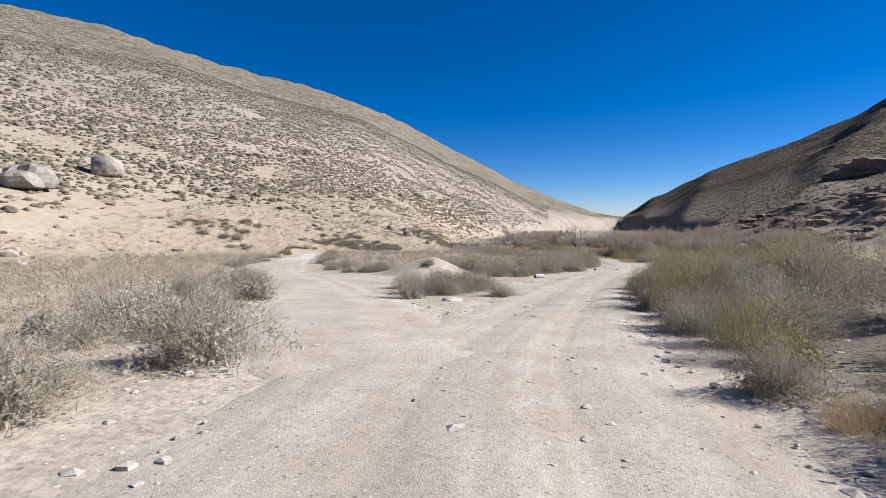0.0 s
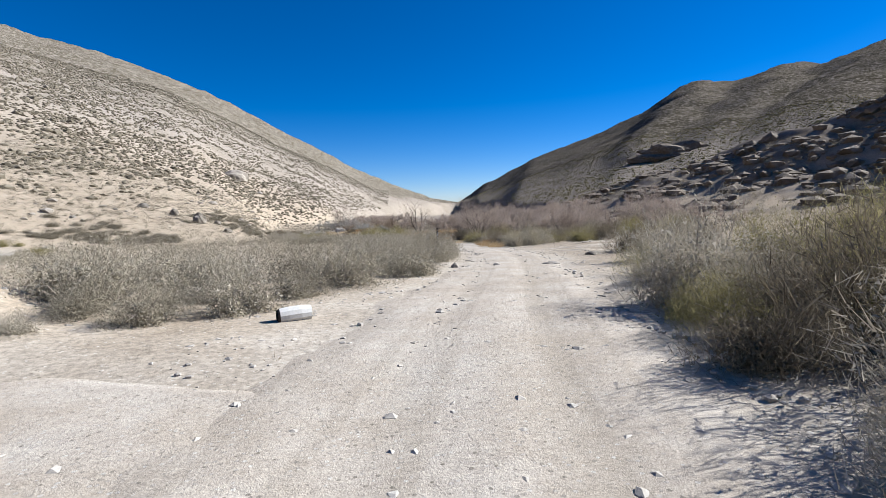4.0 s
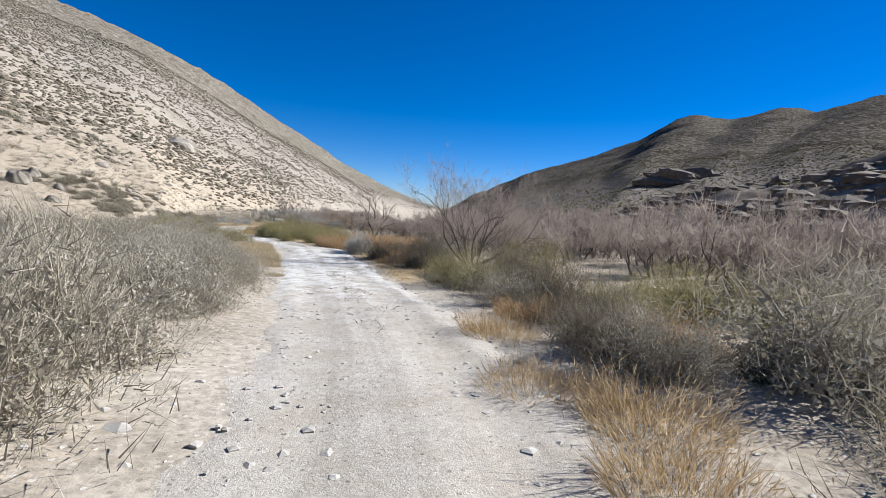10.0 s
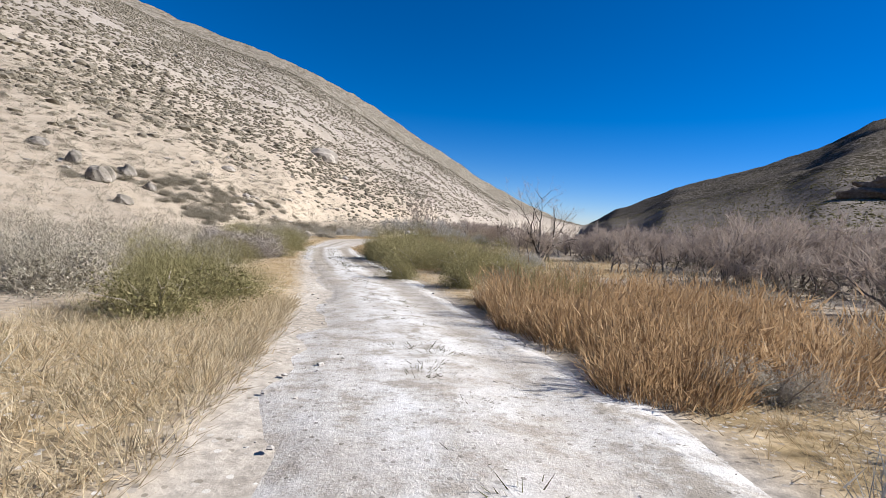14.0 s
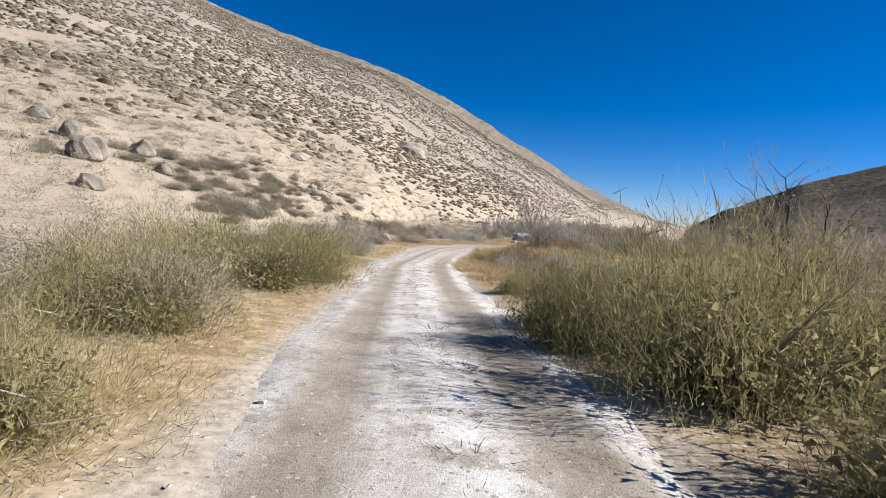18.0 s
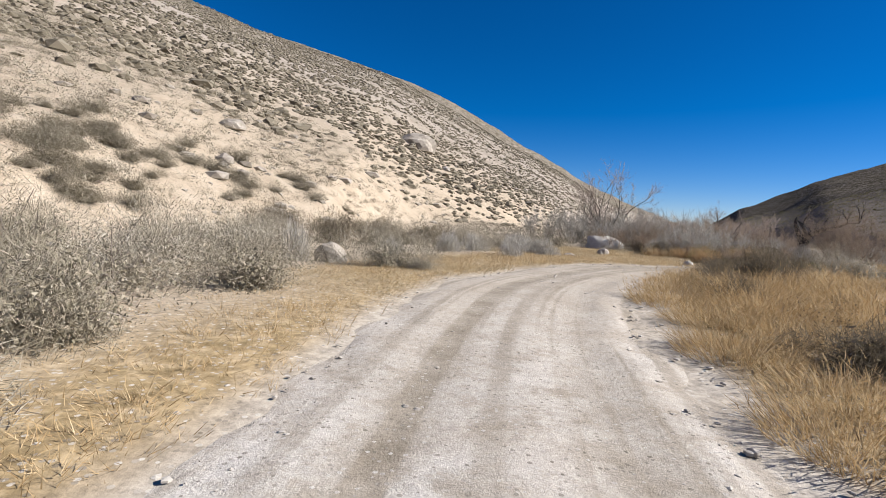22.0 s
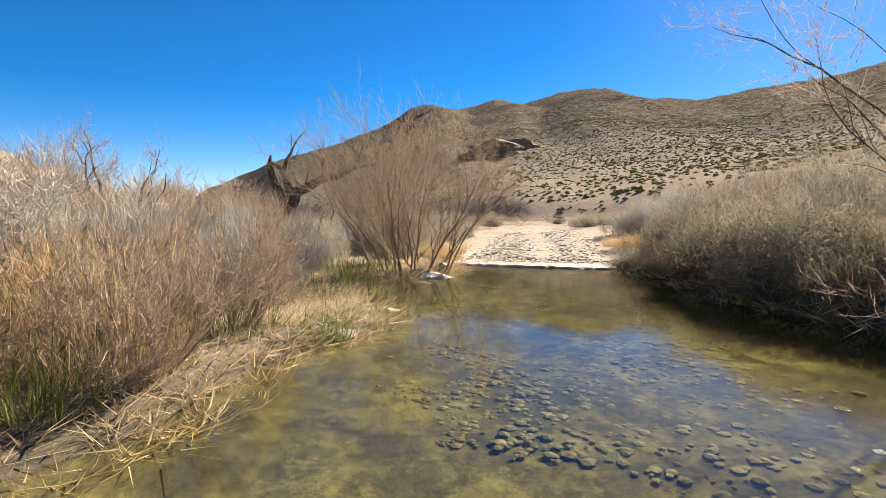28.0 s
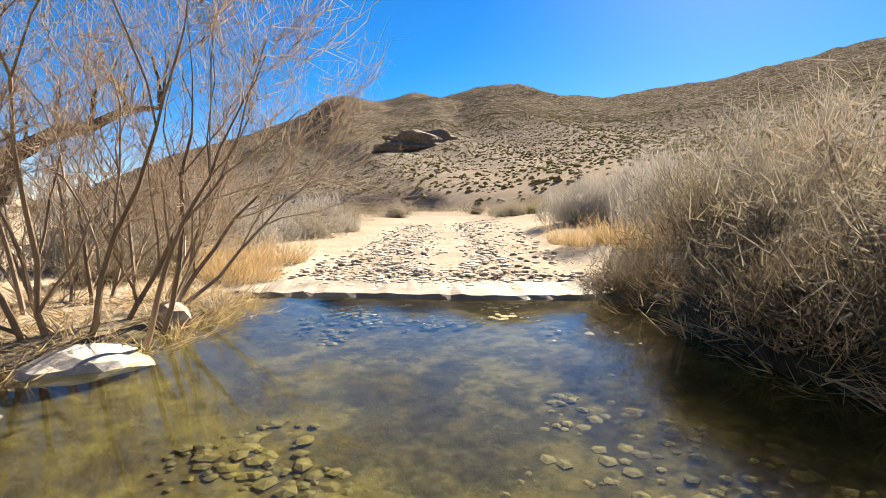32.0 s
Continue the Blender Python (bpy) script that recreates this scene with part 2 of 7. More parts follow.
def road_material():
    m, nt, bsdf, add = node_kit("dirt_road")
    vec = place(nt, add)
    zone = add("Attribute")
    zone.attribute_name = "zone"
    sep = add("SeparateColor")
    nt.links.new(zone.outputs["Color"], sep.inputs[0])
    salt, rut, damp = sep.outputs[0], sep.outputs[1], sep.outputs[2]
    mid, fine, grit = noise_at(nt, add, vec, 0.9, 6, 0.65), noise_at(nt, add, vec, 14.0, 6, 0.7), noise_at(nt, add, vec, 60.0, 4, 0.7)
    dirt = ramp(nt, add, mid, [(0.3, (0.47, 0.41, 0.335)), (0.5, (0.56, 0.50, 0.425)), (0.72, (0.64, 0.59, 0.52))]).outputs[0]
    crust = ramp(nt, add, noise_at(nt, add, vec, 2.6, 8, 0.75), [(0.40, (0.42, 0.385, 0.33)), (0.49, (0.74, 0.72, 0.68)), (0.58, (0.87, 0.86, 0.84))]).outputs[0]
    patchy = ramp(nt, add, noise_at(nt, add, vec, 0.8, 5), [(0.38, (0.5,) * 3), (0.52, (1.0,) * 3)]).outputs[0]
    col = blend(nt, add, calc(nt, add, "MULTIPLY", salt, patchy), dirt, crust)
    worn = ramp(nt, add, noise_at(nt, add, vec, 1.6, 5), [(0.35, (0.34, 0.295, 0.235)), (0.65, (0.46, 0.41, 0.34))]).outputs[0]
    col = blend(nt, add, calc(nt, add, "MULTIPLY", rut, calc(nt, add, "ADD", 0.55, mid), True), col, worn)
    wet = ramp(nt, add, mid, [(0.35, (0.16, 0.13, 0.10)), (0.65, (0.30, 0.25, 0.20))]).outputs[0]
    col = blend(nt, add, damp, col, wet)
    col = blend(nt, add, 0.55, col, ramp(nt, add, fine, [(0.3, (0.62,) * 3), (0.6, (1.05,) * 3)]).outputs[0], "MULTIPLY")
    col = blend(nt, add, 0.35, col, ramp(nt, add, grit, [(0.35, (0.5,) * 3), (0.6, (1.05,) * 3)]).outputs[0], "MULTIPLY")
    nt.links.new(col, bsdf.inputs["Base Color"])
    bsdf.inputs["Roughness"].default_value = 1.0
    bsdf.inputs["Specular IOR Level"].default_value = 0.02
    chips = add("TexVoronoi", Scale=22.0, Randomness=1.0)
    nt.links.new(vec, chips.inputs["Vector"])
    pick = calc(nt, add, "LESS_THAN", chips.outputs["Distance"], 0.34)
    sepc = add("SeparateColor")
    nt.links.new(chips.outputs["Color"], sepc.inputs[0])
    pick = calc(nt, add, "MULTIPLY", pick, calc(nt, add, "GREATER_THAN", sepc.outputs[0], 0.70))
    tone = ramp(nt, add, sepc.outputs[1], [(0.0, (0.20, 0.18, 0.15)), (0.5, (0.42, 0.39, 0.35)), (1.0, (0.62, 0.59, 0.55))]).outputs[0]
    col = blend(nt, add, 1.0, blend(nt, add, calc(nt, add, "MULTIPLY", pick, 0.8), col, tone), (REFLECT,) * 3, "MULTIPLY")
    nt.links.new(col, bsdf.inputs["Base Color"])
    relief(nt, add, bsdf, calc(nt, add, "ADD", grit, calc(nt, add, "ADD", calc(nt, add, "MULTIPLY", fine, 1.2), pick)), 0.6, 0.014)
    return m


def water_material(name, tint, clear):
    m, nt, bsdf, add = node_kit(name)
    vec = place(nt, add)
    bsdf.inputs["Base Color"].default_value = (*tint, 1)
    bsdf.inputs["Roughness"].default_value = 0.0
    bsdf.inputs["IOR"].default_value = 1.33
    bsdf.inputs["Transmission Weight"].default_value = clear
    w = add("TexNoise", Scale=5.0, Detail=5.0)
    stretch = add("Mapping")
    stretch.inputs["Scale"].default_value = (1.0, 2.6, 1.0)
    stretch.inputs["Rotation"].default_value = (0, 0, radians(30))
    nt.links.new(vec, stretch.inputs[0])
    nt.links.new(stretch.outputs[0], w.inputs["Vector"])
    relief(nt, add, bsdf, w.outputs["Fac"], 0.045, 0.03)
    return m


SOIL, ROAD = ground_material(), road_material()
POOL, MUDDY = water_material("shallow_water", (0.56, 0.57, 0.33), 1.0), water_material("muddy_water", (0.20, 0.155, 0.10), 0.55)
WHITEROCK = surface("whitish_granite", [(0.3, (0.46, 0.43, 0.39)), (0.55, (0.60, 0.575, 0.53)), (0.75, (0.72, 0.70, 0.66))], 1.5, 0.85, 30, 0.5, 0.015)
GRANITE = surface("pale_granite", [(0.3, (0.27, 0.24, 0.21)), (0.55, (0.41, 0.38, 0.34)), (0.75, (0.54, 0.51, 0.47))], 1.2, 0.85, 30, 0.5, 0.02, 0.35)
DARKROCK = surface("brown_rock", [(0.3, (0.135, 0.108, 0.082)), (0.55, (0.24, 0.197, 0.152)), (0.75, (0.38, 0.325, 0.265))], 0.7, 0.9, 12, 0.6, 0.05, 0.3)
PEBBLE = surface("grey_stone", [(0.3, (0.40, 0.375, 0.34)), (0.55, (0.54, 0.515, 0.48)), (0.75, (0.68, 0.66, 0.62))], 3.0, 0.85, 40, 0.4, 0.01, 0.5)
WETROCK = surface("wet_stone", [(0.3, (0.06, 0.055, 0.045)), (0.55, (0.13, 0.12, 0.10)), (0.75, (0.26, 0.245, 0.22))], 3.0, 0.25, 30, 0.4, 0.01, 0.5)
CONCRETE = surface("worn_concrete", [(0.3, (0.20, 0.18, 0.15)), (0.55, (0.34, 0.315, 0.275)), (0.75, (0.50, 0.475, 0.43))], 2.2, 0.7, 20, 0.6, 0.015)
BROWNPOST = surface("brown_plastic", [(0.3, (0.085, 0.06, 0.05)), (0.7, (0.13, 0.095, 0.08))], 3.0, 0.5, 30, 0.15, 0.002)
WHITEPAINT = surface("white_vinyl", [(0.3, (0.72, 0.72, 0.70)), (0.7, (0.82, 0.82, 0.80))], 3.0, 0.6, 30, 0.1, 0.001)
BARK = surface("grey_bark", [(0.3, (0.10, 0.085, 0.075)), (0.55, (0.20, 0.175, 0.155)), (0.75, (0.33, 0.30, 0.27))], 4.0, 0.9, 25, 0.6, 0.01, 0.2)
DEADBARK = surface("charred_bark", [(0.3, (0.03, 0.026, 0.024)), (0.55, (0.07, 0.06, 0.053)), (0.75, (0.16, 0.14, 0.12))], 4.0, 0.9, 25, 0.6, 0.01)
TWIG = leafy("grey_twigs", [(0, (0.24, 0.205, 0.175)), (0.5, (0.41, 0.36, 0.315)), (1, (0.62, 0.57, 0.50))], 0.9, 0.28, 0.7)
HILL = leafy("hill_brush", [(0, (0.16, 0.14, 0.105)), (0.5, (0.265, 0.236, 0.182)), (1, (0.39, 0.35, 0.28))], 0.9, 0.3, 0.8)
HILLBUSH = leafy("hill_bush_leaves", [(0, (0.17, 0.148, 0.11)), (0.5, (0.28, 0.25, 0.19)), (1, (0.43, 0.39, 0.31))], 0.9, 0.25, 0.6)
SAGE = leafy("sage_leaves", [(0, (0.22, 0.192, 0.148)), (0.3, (0.33, 0.305, 0.225)), (0.55, (0.44, 0.385, 0.31)), (0.75, (0.47, 0.44, 0.36)), (1, (0.63, 0.585, 0.51))], 0.9, 0.26, 0.65)
OLIVE = leafy("olive_leaves", [(0, (0.16, 0.145, 0.066)), (0.5, (0.29, 0.262, 0.125)), (1, (0.52, 0.46, 0.255))], 0.85, 0.38, 0.7)
SILVER = leafy("silver_stems", [(0, (0.30, 0.28, 0.24)), (0.5, (0.48, 0.46, 0.42)), (1, (0.64, 0.62, 0.58))], 0.9, 0.2, 0.7)
RUST = leafy("russet_stems", [(0, (0.25, 0.155, 0.082)), (0.5, (0.44, 0.295, 0.16)), (1, (0.64, 0.47, 0.285))], 0.9, 0.38, 0.7)
UMBER = leafy("dark_brush", [(0, (0.12, 0.10, 0.073)), (0.5, (0.21, 0.178, 0.13)), (1, (0.34, 0.295, 0.22))], 0.9, 0.25, 0.7)
GOLD = leafy("dry_grass", [(0, (0.34, 0.225, 0.11)), (0.5, (0.54, 0.395, 0.215)), (1, (0.74, 0.60, 0.395))], 0.85, 0.3, 0.8)
REED = leafy("tan_reeds", [(0, (0.26, 0.18, 0.095)), (0.5, (0.48, 0.365, 0.215)), (1, (0.72, 0.61, 0.42))], 0.85, 0.35, 0.8)
RUSH = leafy("green_rushes", [(0, (0.07, 0.10, 0.025)), (0.5, (0.14, 0.19, 0.05)), (1, (0.30, 0.30, 0.11))], 0.7, 0.3, 0.8)
WILLOW = leafy("willow_stems", [(0, (0.23, 0.17, 0.13)), (0.5, (0.39, 0.31, 0.24)), (1, (0.57, 0.475, 0.375))], 0.8, 0.25, 0.8)
HAZE = leafy("bare_twigs", [(0, (0.26, 0.21, 0.18)), (0.5, (0.43, 0.36, 0.31)), (1, (0.61, 0.53, 0.46))], 0.9, 0.3, 0.6)
STRAW = leafy("pale_straw", [(0, (0.36, 0.285, 0.17)), (0.5, (0.55, 0.455, 0.30)), (1, (0.73, 0.64, 0.47))], 0.85, 0.3, 0.8)
WEED = leafy("grey_weeds", [(0, (0.09, 0.10, 0.05)), (0.5, (0.17, 0.165, 0.095)), (1, (0.30, 0.27, 0.17))], 0.85, 0.2, 0.8)


# ---- the shape of the land: azimuth, slope angle of the skyline, radius of the hill foot, softness ----
HUB, HUB_Z, WATER = (20.0, 90.0), -4.5, -7.85
SKYLINE = ((-180, 9), (-120, 14), (-60, 18.5), (-40, 18.4), (-33, 18.2), (-25, 16.6), (-20, 15.7), (-15, 14.9), (-10, 13.7),
           (-5, 11.9), (0, 9.5), (5, 6.8), (10, 4.1), (15, 1.9), (19, 0.4), (22, -0.2), (25, 2.0), (31, 4.9), (38, 7.2), (43, 9.2),
           (46, 11.1), (48, 11.5), (51, 10.9), (55, 12.0), (58, 11.5), (62, 12.6), (66, 12.9), (70, 11.6), (76, 11.0),
           (80, 11.7), (86, 12.0), (91, 12.8), (97, 13.7), (105, 14.5), (130, 14), (180, 9))
FOOT = ((-180, 300, 200), (-150, 120, 120), (-137, 81, 90), (-90, 30, 85), (-60, 20, 80), (-40, 20, 85), (-25, 28, 100),
        (-13, 50, 125), (-8, 75, 150), (0, 112, 190), (5, 150, 200), (10, 260, 250), (15, 450, 350), (19, 800, 400),
        (22, 1200, 500), (25, 700, 450), (31, 350, 380), (38, 220, 350), (46, 140, 330), (60, 90, 300), (75, 68, 260),
        (90, 70, 240), (100, 85, 220), (130, 95, 200), (150, 140, 200), (180, 300, 200))
FLOOR = ((-60, 2.4), (-0.2, -0.8), (21, -2.45), (47.6, -3.75), (68.6, -5.0), (77, -5.1), (91.5, -5.95), (105, -6.8),
         (114.6, -7.3), (126.6, -7.5), (135.5, -7.62), (143, -7.72), (155, -7.7), (175, -7.3), (260, -9), (1200, -30), (6000, -60))


def hashed(i, j):
    s = np.sin(i * 127.1 + j * 311.7) * 43758.5453
    return s - np.floor(s)


def vnoise(x, y):
    """Smooth value noise, 0 to 1, one bump a metre."""
    i, j = np.floor(x), np.floor(y)
    u, v = x - i, y - j
    u, v = u * u * (3 - 2 * u), v * v * (3 - 2 * v)
    a, b = hashed(i, j), hashed(i + 1, j)
    c, d = hashed(i, j + 1), hashed(i + 1, j + 1)
    return (a * (1 - u) + b * u) * (1 - v) + (c * (1 - u) + d * u) * v


def fnoise(x, y, octaves=4):
    total, size = 0.0, 1.0
    for _ in range(octaves):
        total, size, x, y = total + size * (vnoise(x, y) - 0.5), size / 2, x * 2.03 + 17.3, y * 2.03 + 9.1
    return total


def pool_axes(x, y):
    return (x - 31.4) * 0.87 + (y - 137.8) * 0.49, -(x - 31.4) * 0.49 + (y - 137.8) * 0.87


def pond(x, y):
    """How far inside the pool a place lies, in metres (negative on dry land)."""
    u, v = pool_axes(x, y)
    wob = 0.35 * fnoise(x * 0.7, y * 0.7, 2)
    left = np.interp(u, [0, 1.5, 2.4, 4.5, 6, 7.3, 8.8, 11], [2.2, 1.6, 1.55, 1.25, 2.2, 2.4, 1.4, 1.2])
    right = np.interp(u, [0, 2, 5.3, 6.4, 7.65, 11], [-7, -5.5, -3.9, -3.3, -2.9, -2.5])
    return np.minimum(np.minimum(u, 11 - u), np.minimum(left - v + wob, v - right + wob))


def land(x, y):
    """The height of the ground."""
    x, y = np.asarray(x, float), np.asarray(y, float)
    dx, dy = x - HUB[0], y - HUB[1]
    r, az = np.hypot(dx, dy), np.degrees(np.arctan2(dx, dy))
    q = 0.26 * x + 0.966 * y
    low = np.interp(q, [a for a, _ in FLOOR], [b for _, b in FLOOR])
    low = low + 0.22 * fnoise(x / 9, y / 9, 3) * np.clip(r, 0, 1)
    bent = az + 5.0 * np.clip(r / 350, 0, 1) * np.clip((1500 - r) / 700, 0, 1) * fnoise(x / 190, y / 190, 3) * np.clip((az - 20) / 12, 0, 1)
    e = np.interp(bent, [a for a, _ in SKYLINE], [b for _, b in SKYLINE])
    r0 = np.interp(az, [a for a, _, _ in FOOT], [b for _, b, _ in FOOT])
    rc = np.interp(az, [a for a, _, _ in FOOT], [c for _, _, c in FOOT])
    el = e * (1 - np.exp(-np.maximum(r - r0, 0) / rc))
    hill = HUB_Z + r * np.tan(np.radians(el)) - 4 * np.exp(-np.maximum(r - r0, 0) / 12) - np.maximum(r0 - r, 0) * 0.2
    rough = np.clip((r - r0) / 60, 0, 1) * (1 - 0.4 * np.clip((az - 20) / 8, 0, 1))
    hill = hill + rough * (r * 0.009 * fnoise(x / 90, y / 90, 3) + np.minimum(r, 2000) * 0.0022 * fnoise(x / 26, y / 26, 3) + 0.6 * fnoise(x / 14, y / 14, 3))
    hill = hill + np.clip((az - 38) / 8, 0, 1) * np.clip((130 - az) / 10, 0, 1) * np.clip((r - r0 - 60) / 200, 0, 1) * np.minimum(r, 2600) * 0.0055 * fnoise(x / 48, y / 48, 4)
    k = 1.5
    z = low + k * np.log1p(np.exp(np.clip((hill - low) / k, -30, 30)))
    z = np.where((hill - low) / k > 29, hill, z)
    # rocky spur beside the valley floor
    s = (x - 86) * 0.35 + (y - 82) * -0.94
    d = (x - 86) * 0.94 + (y - 82) * 0.35
    crest = np.interp(s, [-75, -45, -20, 0, 25, 60, 110, 160], [0, 4.5, 10, 15, 20, 26, 24, 0])
    z = z + crest * np.exp(-np.maximum(8 - d, 0) ** 2 / 1000) * np.exp(-np.maximum(d - 8, 0) ** 2 / 9000) * (1 + 0.2 * fnoise(x / 7, y / 7, 4))
    # heap of sand between the forked tracks
    z = z + 1.1 * np.exp(-((x - 1.3) / 2.2) ** 2 - ((y - 30.0) / 1.7) ** 2) * (1 + 0.6 * fnoise(x / 1.2, y / 1.2, 2))
    # low bank along the first stretch of the road
    s = x - np.interp(y, [0, 6, 11, 16, 21, 28, 33], [1.3, 2.2, 4, 6, 8, 11.5, 14.3])
    k = np.clip((s - 3.6) / 5.5, 0, 1)
    z = z + 0.6 * k * k * (3 - 2 * k) * np.clip((y + 8) / 8, 0, 1) * np.clip((31 - y) / 7, 0, 1) * np.clip((34 - s) / 14, 0, 1)
    # berms scraped up beside the gravel clearing
    for c, k in ((46.6, 0.10), (48.9, 0.06)):
        z = z + 0.16 * np.exp(-((y - c - k * (x - 25)) / 0.45) ** 2) * np.clip((x - 24) / 3, 0, 1) * np.clip((40 - x) / 5, 0, 1) * (0.7 + fnoise(x / 1.5, y / 1.5, 2))
    p = pond(x, y)
    bed = WATER - 0.3 + 0.12 * fnoise(x / 1.5, y / 1.5, 2)
    w = np.clip((p + 0.7) / 1.4, 0, 1)
    w = w * w * (3 - 2 * w)
    z = z * (1 - w) + bed * w
    # the track climbs gently out of the pool on its far side
    u, v = pool_axes(x, y)
    ramp_top = WATER + 0.015 + 0.05 * np.maximum(u - 11, 0) + 1.5 * np.maximum(np.abs(v + 0.5) - 2.4, 0) + 4 * np.maximum(u - 18, 0)
    z = np.where(u > 10.6, np.minimum(z, ramp_top), z)
    # puddle below the sill
    w = np.clip(1.25 - np.hypot((u + 1.35) / 1.35, (v + 0.7) / 2.7) + 0.25 * fnoise(x, y, 2), 0, 1)
    return z - 0.42 * w


# ---- mesh helpers ----
def plain(name, verts, faces, material, smooth=False):
    me = bpy.data.meshes.new(name)
    me.from_pydata(np.asarray(verts).tolist(), [], [list(map(int, f)) for f in faces])
    me.materials.append(material)
    if smooth:
        me.polygons.foreach_set("use_smooth", [True] * len(me.polygons))
    me.update()
    return me


def triangles(name, corners, material):
    """A mesh of loose triangles from an array n x 3 x 3."""
    n = len(corners)
    me = bpy.data.meshes.new(name)
    me.vertices.add(3 * n)
    me.vertices.foreach_set("co", np.asarray(corners, np.float32).ravel())
    me.loops.add(3 * n)
    me.loops.foreach_set("vertex_index", np.arange(3 * n, dtype=np.int32))
    me.polygons.add(n)
    me.polygons.foreach_set("loop_start", np.arange(0, 3 * n, 3, dtype=np.int32))
    me.materials.append(material)
    me.update(calc_edges=True)
    return me


def unit(v):
    return v / (np.linalg.norm(v, axis=-1, keepdims=True) + 1e-9)


def blades(rng, base, way, length, width, bend=0.0):
    """Thin tapering triangles from base points along way."""
    side = unit(np.cross(way, unit(rng.normal(size=way.shape)))) * np.asarray(width)[..., None] / 2
    tip = base + way * np.asarray(length)[..., None]
    tip[:, 2] -= bend * np.asarray(length)
    return np.stack([base - side, base + side, tip], 1)


def leaves(rng, base, size):
    a, b = unit(rng.normal(size=base.shape)), unit(rng.normal(size=base.shape))
    return np.stack([base, base + a * np.asarray(size)[..., None], base + b * np.asarray(size)[..., None] * 0.8], 1)


def tube(points, radii, sides=4):
    """Vertices and faces of a tapering stem along points."""
    points, verts, faces = np.asarray(points, float), [], []
    ways = unit(np.gradient(points, axis=0))
    ref = np.array([0.31, 0.17, 0.94]) if abs(ways[0][2]) < 0.9 else np.array([0.94, 0.17, 0.31])
    for p, w, r in zip(points, ways, radii):
        u = unit(np.cross(w, ref))
        v = np.cross(w, u)
        for k in range(sides):
            t = 2 * math.pi * k / sides
            verts.append(p + r * (u * math.cos(t) + v * math.sin(t)))
    for i in range(len(points) - 1):
        for k in range(sides):
            j = (k + 1) % sides
            faces.append((i * sides + k, i * sides + j, (i + 1) * sides + j, (i + 1) * sides + k))
    faces.append(tuple((len(points) - 1) * sides + k for k in range(sides)))
    return verts, faces


def joined(pieces):
    verts, faces = [], []
    for v, f in pieces:
        n = len(verts)
        verts += list(v)
        faces += [tuple(i + n for i in q) for q in f]
    return verts, faces


def part(name, me, parent, label=""):
    ob = new(name, me)
    ob.parent = parent
    return tagged(ob, label) if label else ob


def rock_mesh(name, seed, sx, sy, sz, material, levels=2, flat=0.25, bumps=0.35, facets=0.85):
    rng = np.random.default_rng(seed)
    bm = bmesh.new()
    bmesh.ops.create_icosphere(bm, subdivisions=levels, radius=1.0)
    planes = unit(rng.normal(size=(7, 3)))
    cut = rng.uniform(0.6, 0.95, 7)
    off = rng.uniform(0, 50, 2)
    for v in bm.verts:
        p = np.array(v.co)
        for n, c in zip(planes, cut):
            d = p @ n
            if d > c:
                p = p - n * (d - c) * facets
        p = p * (1 + bumps * float(fnoise(p[0] * 1.7 + off[0] + p[2], p[1] * 1.7 + off[1] + p[2] * 0.7, 3)))
        if p[2] < -flat:
            p[2] = -flat - 0.2 * (-flat - p[2])
        v.co = (p[0] * sx, p[1] * sy, (p[2] + flat) * sz)
    me = bpy.data.meshes.new(name)
    bm.to_mesh(me)
    bm.free()
    me.materials.append(material)
    if facets < 0.5:
        me.polygons.foreach_set("use_smooth", [True] * len(me.polygons))
    return me


# ---- the roads: centre line and half width ----
MAIN = np.array([(0.6, -40, 2.6), (0.8, -14, 2.6), (1.3, 0, 2.7), (2.2, 6, 2.6), (4, 11, 2.4), (6, 16, 2.4), (8, 21, 2.5), (11.5, 28, 2.2), (14.3, 33, 2.0),
                 (16.8, 38, 1.9), (19, 43.5, 1.75), (20.5, 48.5, 1.65), (21.8, 54, 1.6), (22.5, 59, 1.55), (22.9, 65, 1.5), (23, 70, 1.5), (22.9, 75, 1.5),
                 (22.2, 82, 1.5), (21.2, 87, 1.5), (20.2, 93, 1.55), (19.5, 98, 1.6), (18.7, 104, 1.65), (18, 110, 1.75), (17.8, 115, 1.85)])
BEND = np.array([(17.8, 115, 1.85), (18.1, 120, 2.0), (18.9, 124.5, 2.2), (20.85, 128.3, 2.15), (23.1, 131.85, 2.2), (26.0, 134.4, 2.25), (28.25, 135.75, 2.3), (30.2, 136.9, 2.4)])
FARBANK = np.array([(41.75, 143.05, 1.9), (43, 143.6, 1.9), (47, 146, 1.8), (52, 149, 1.6), (58, 152.5, 1.4), (66, 157, 1.2)])
BRANCH = np.array([(1.0, 4, 1.6), (-0.5, 12, 2.3), (-2.1, 18, 2.2), (-3.6, 23, 1.9), (-5.8, 28, 1.7), (-9, 35, 1.6), (-11.5, 45, 1.6), (-15, 62, 1.6), (-19, 85, 1.5)])
LINK = np.array([(8.2, 22.5, 1.6), (3.5, 25.2, 1.6), (-2, 27.3, 1.6), (-7.5, 31, 1.5)])
WAYS = (np.vstack([MAIN, BEND[1:]]), FARBANK, BRANCH, LINK)


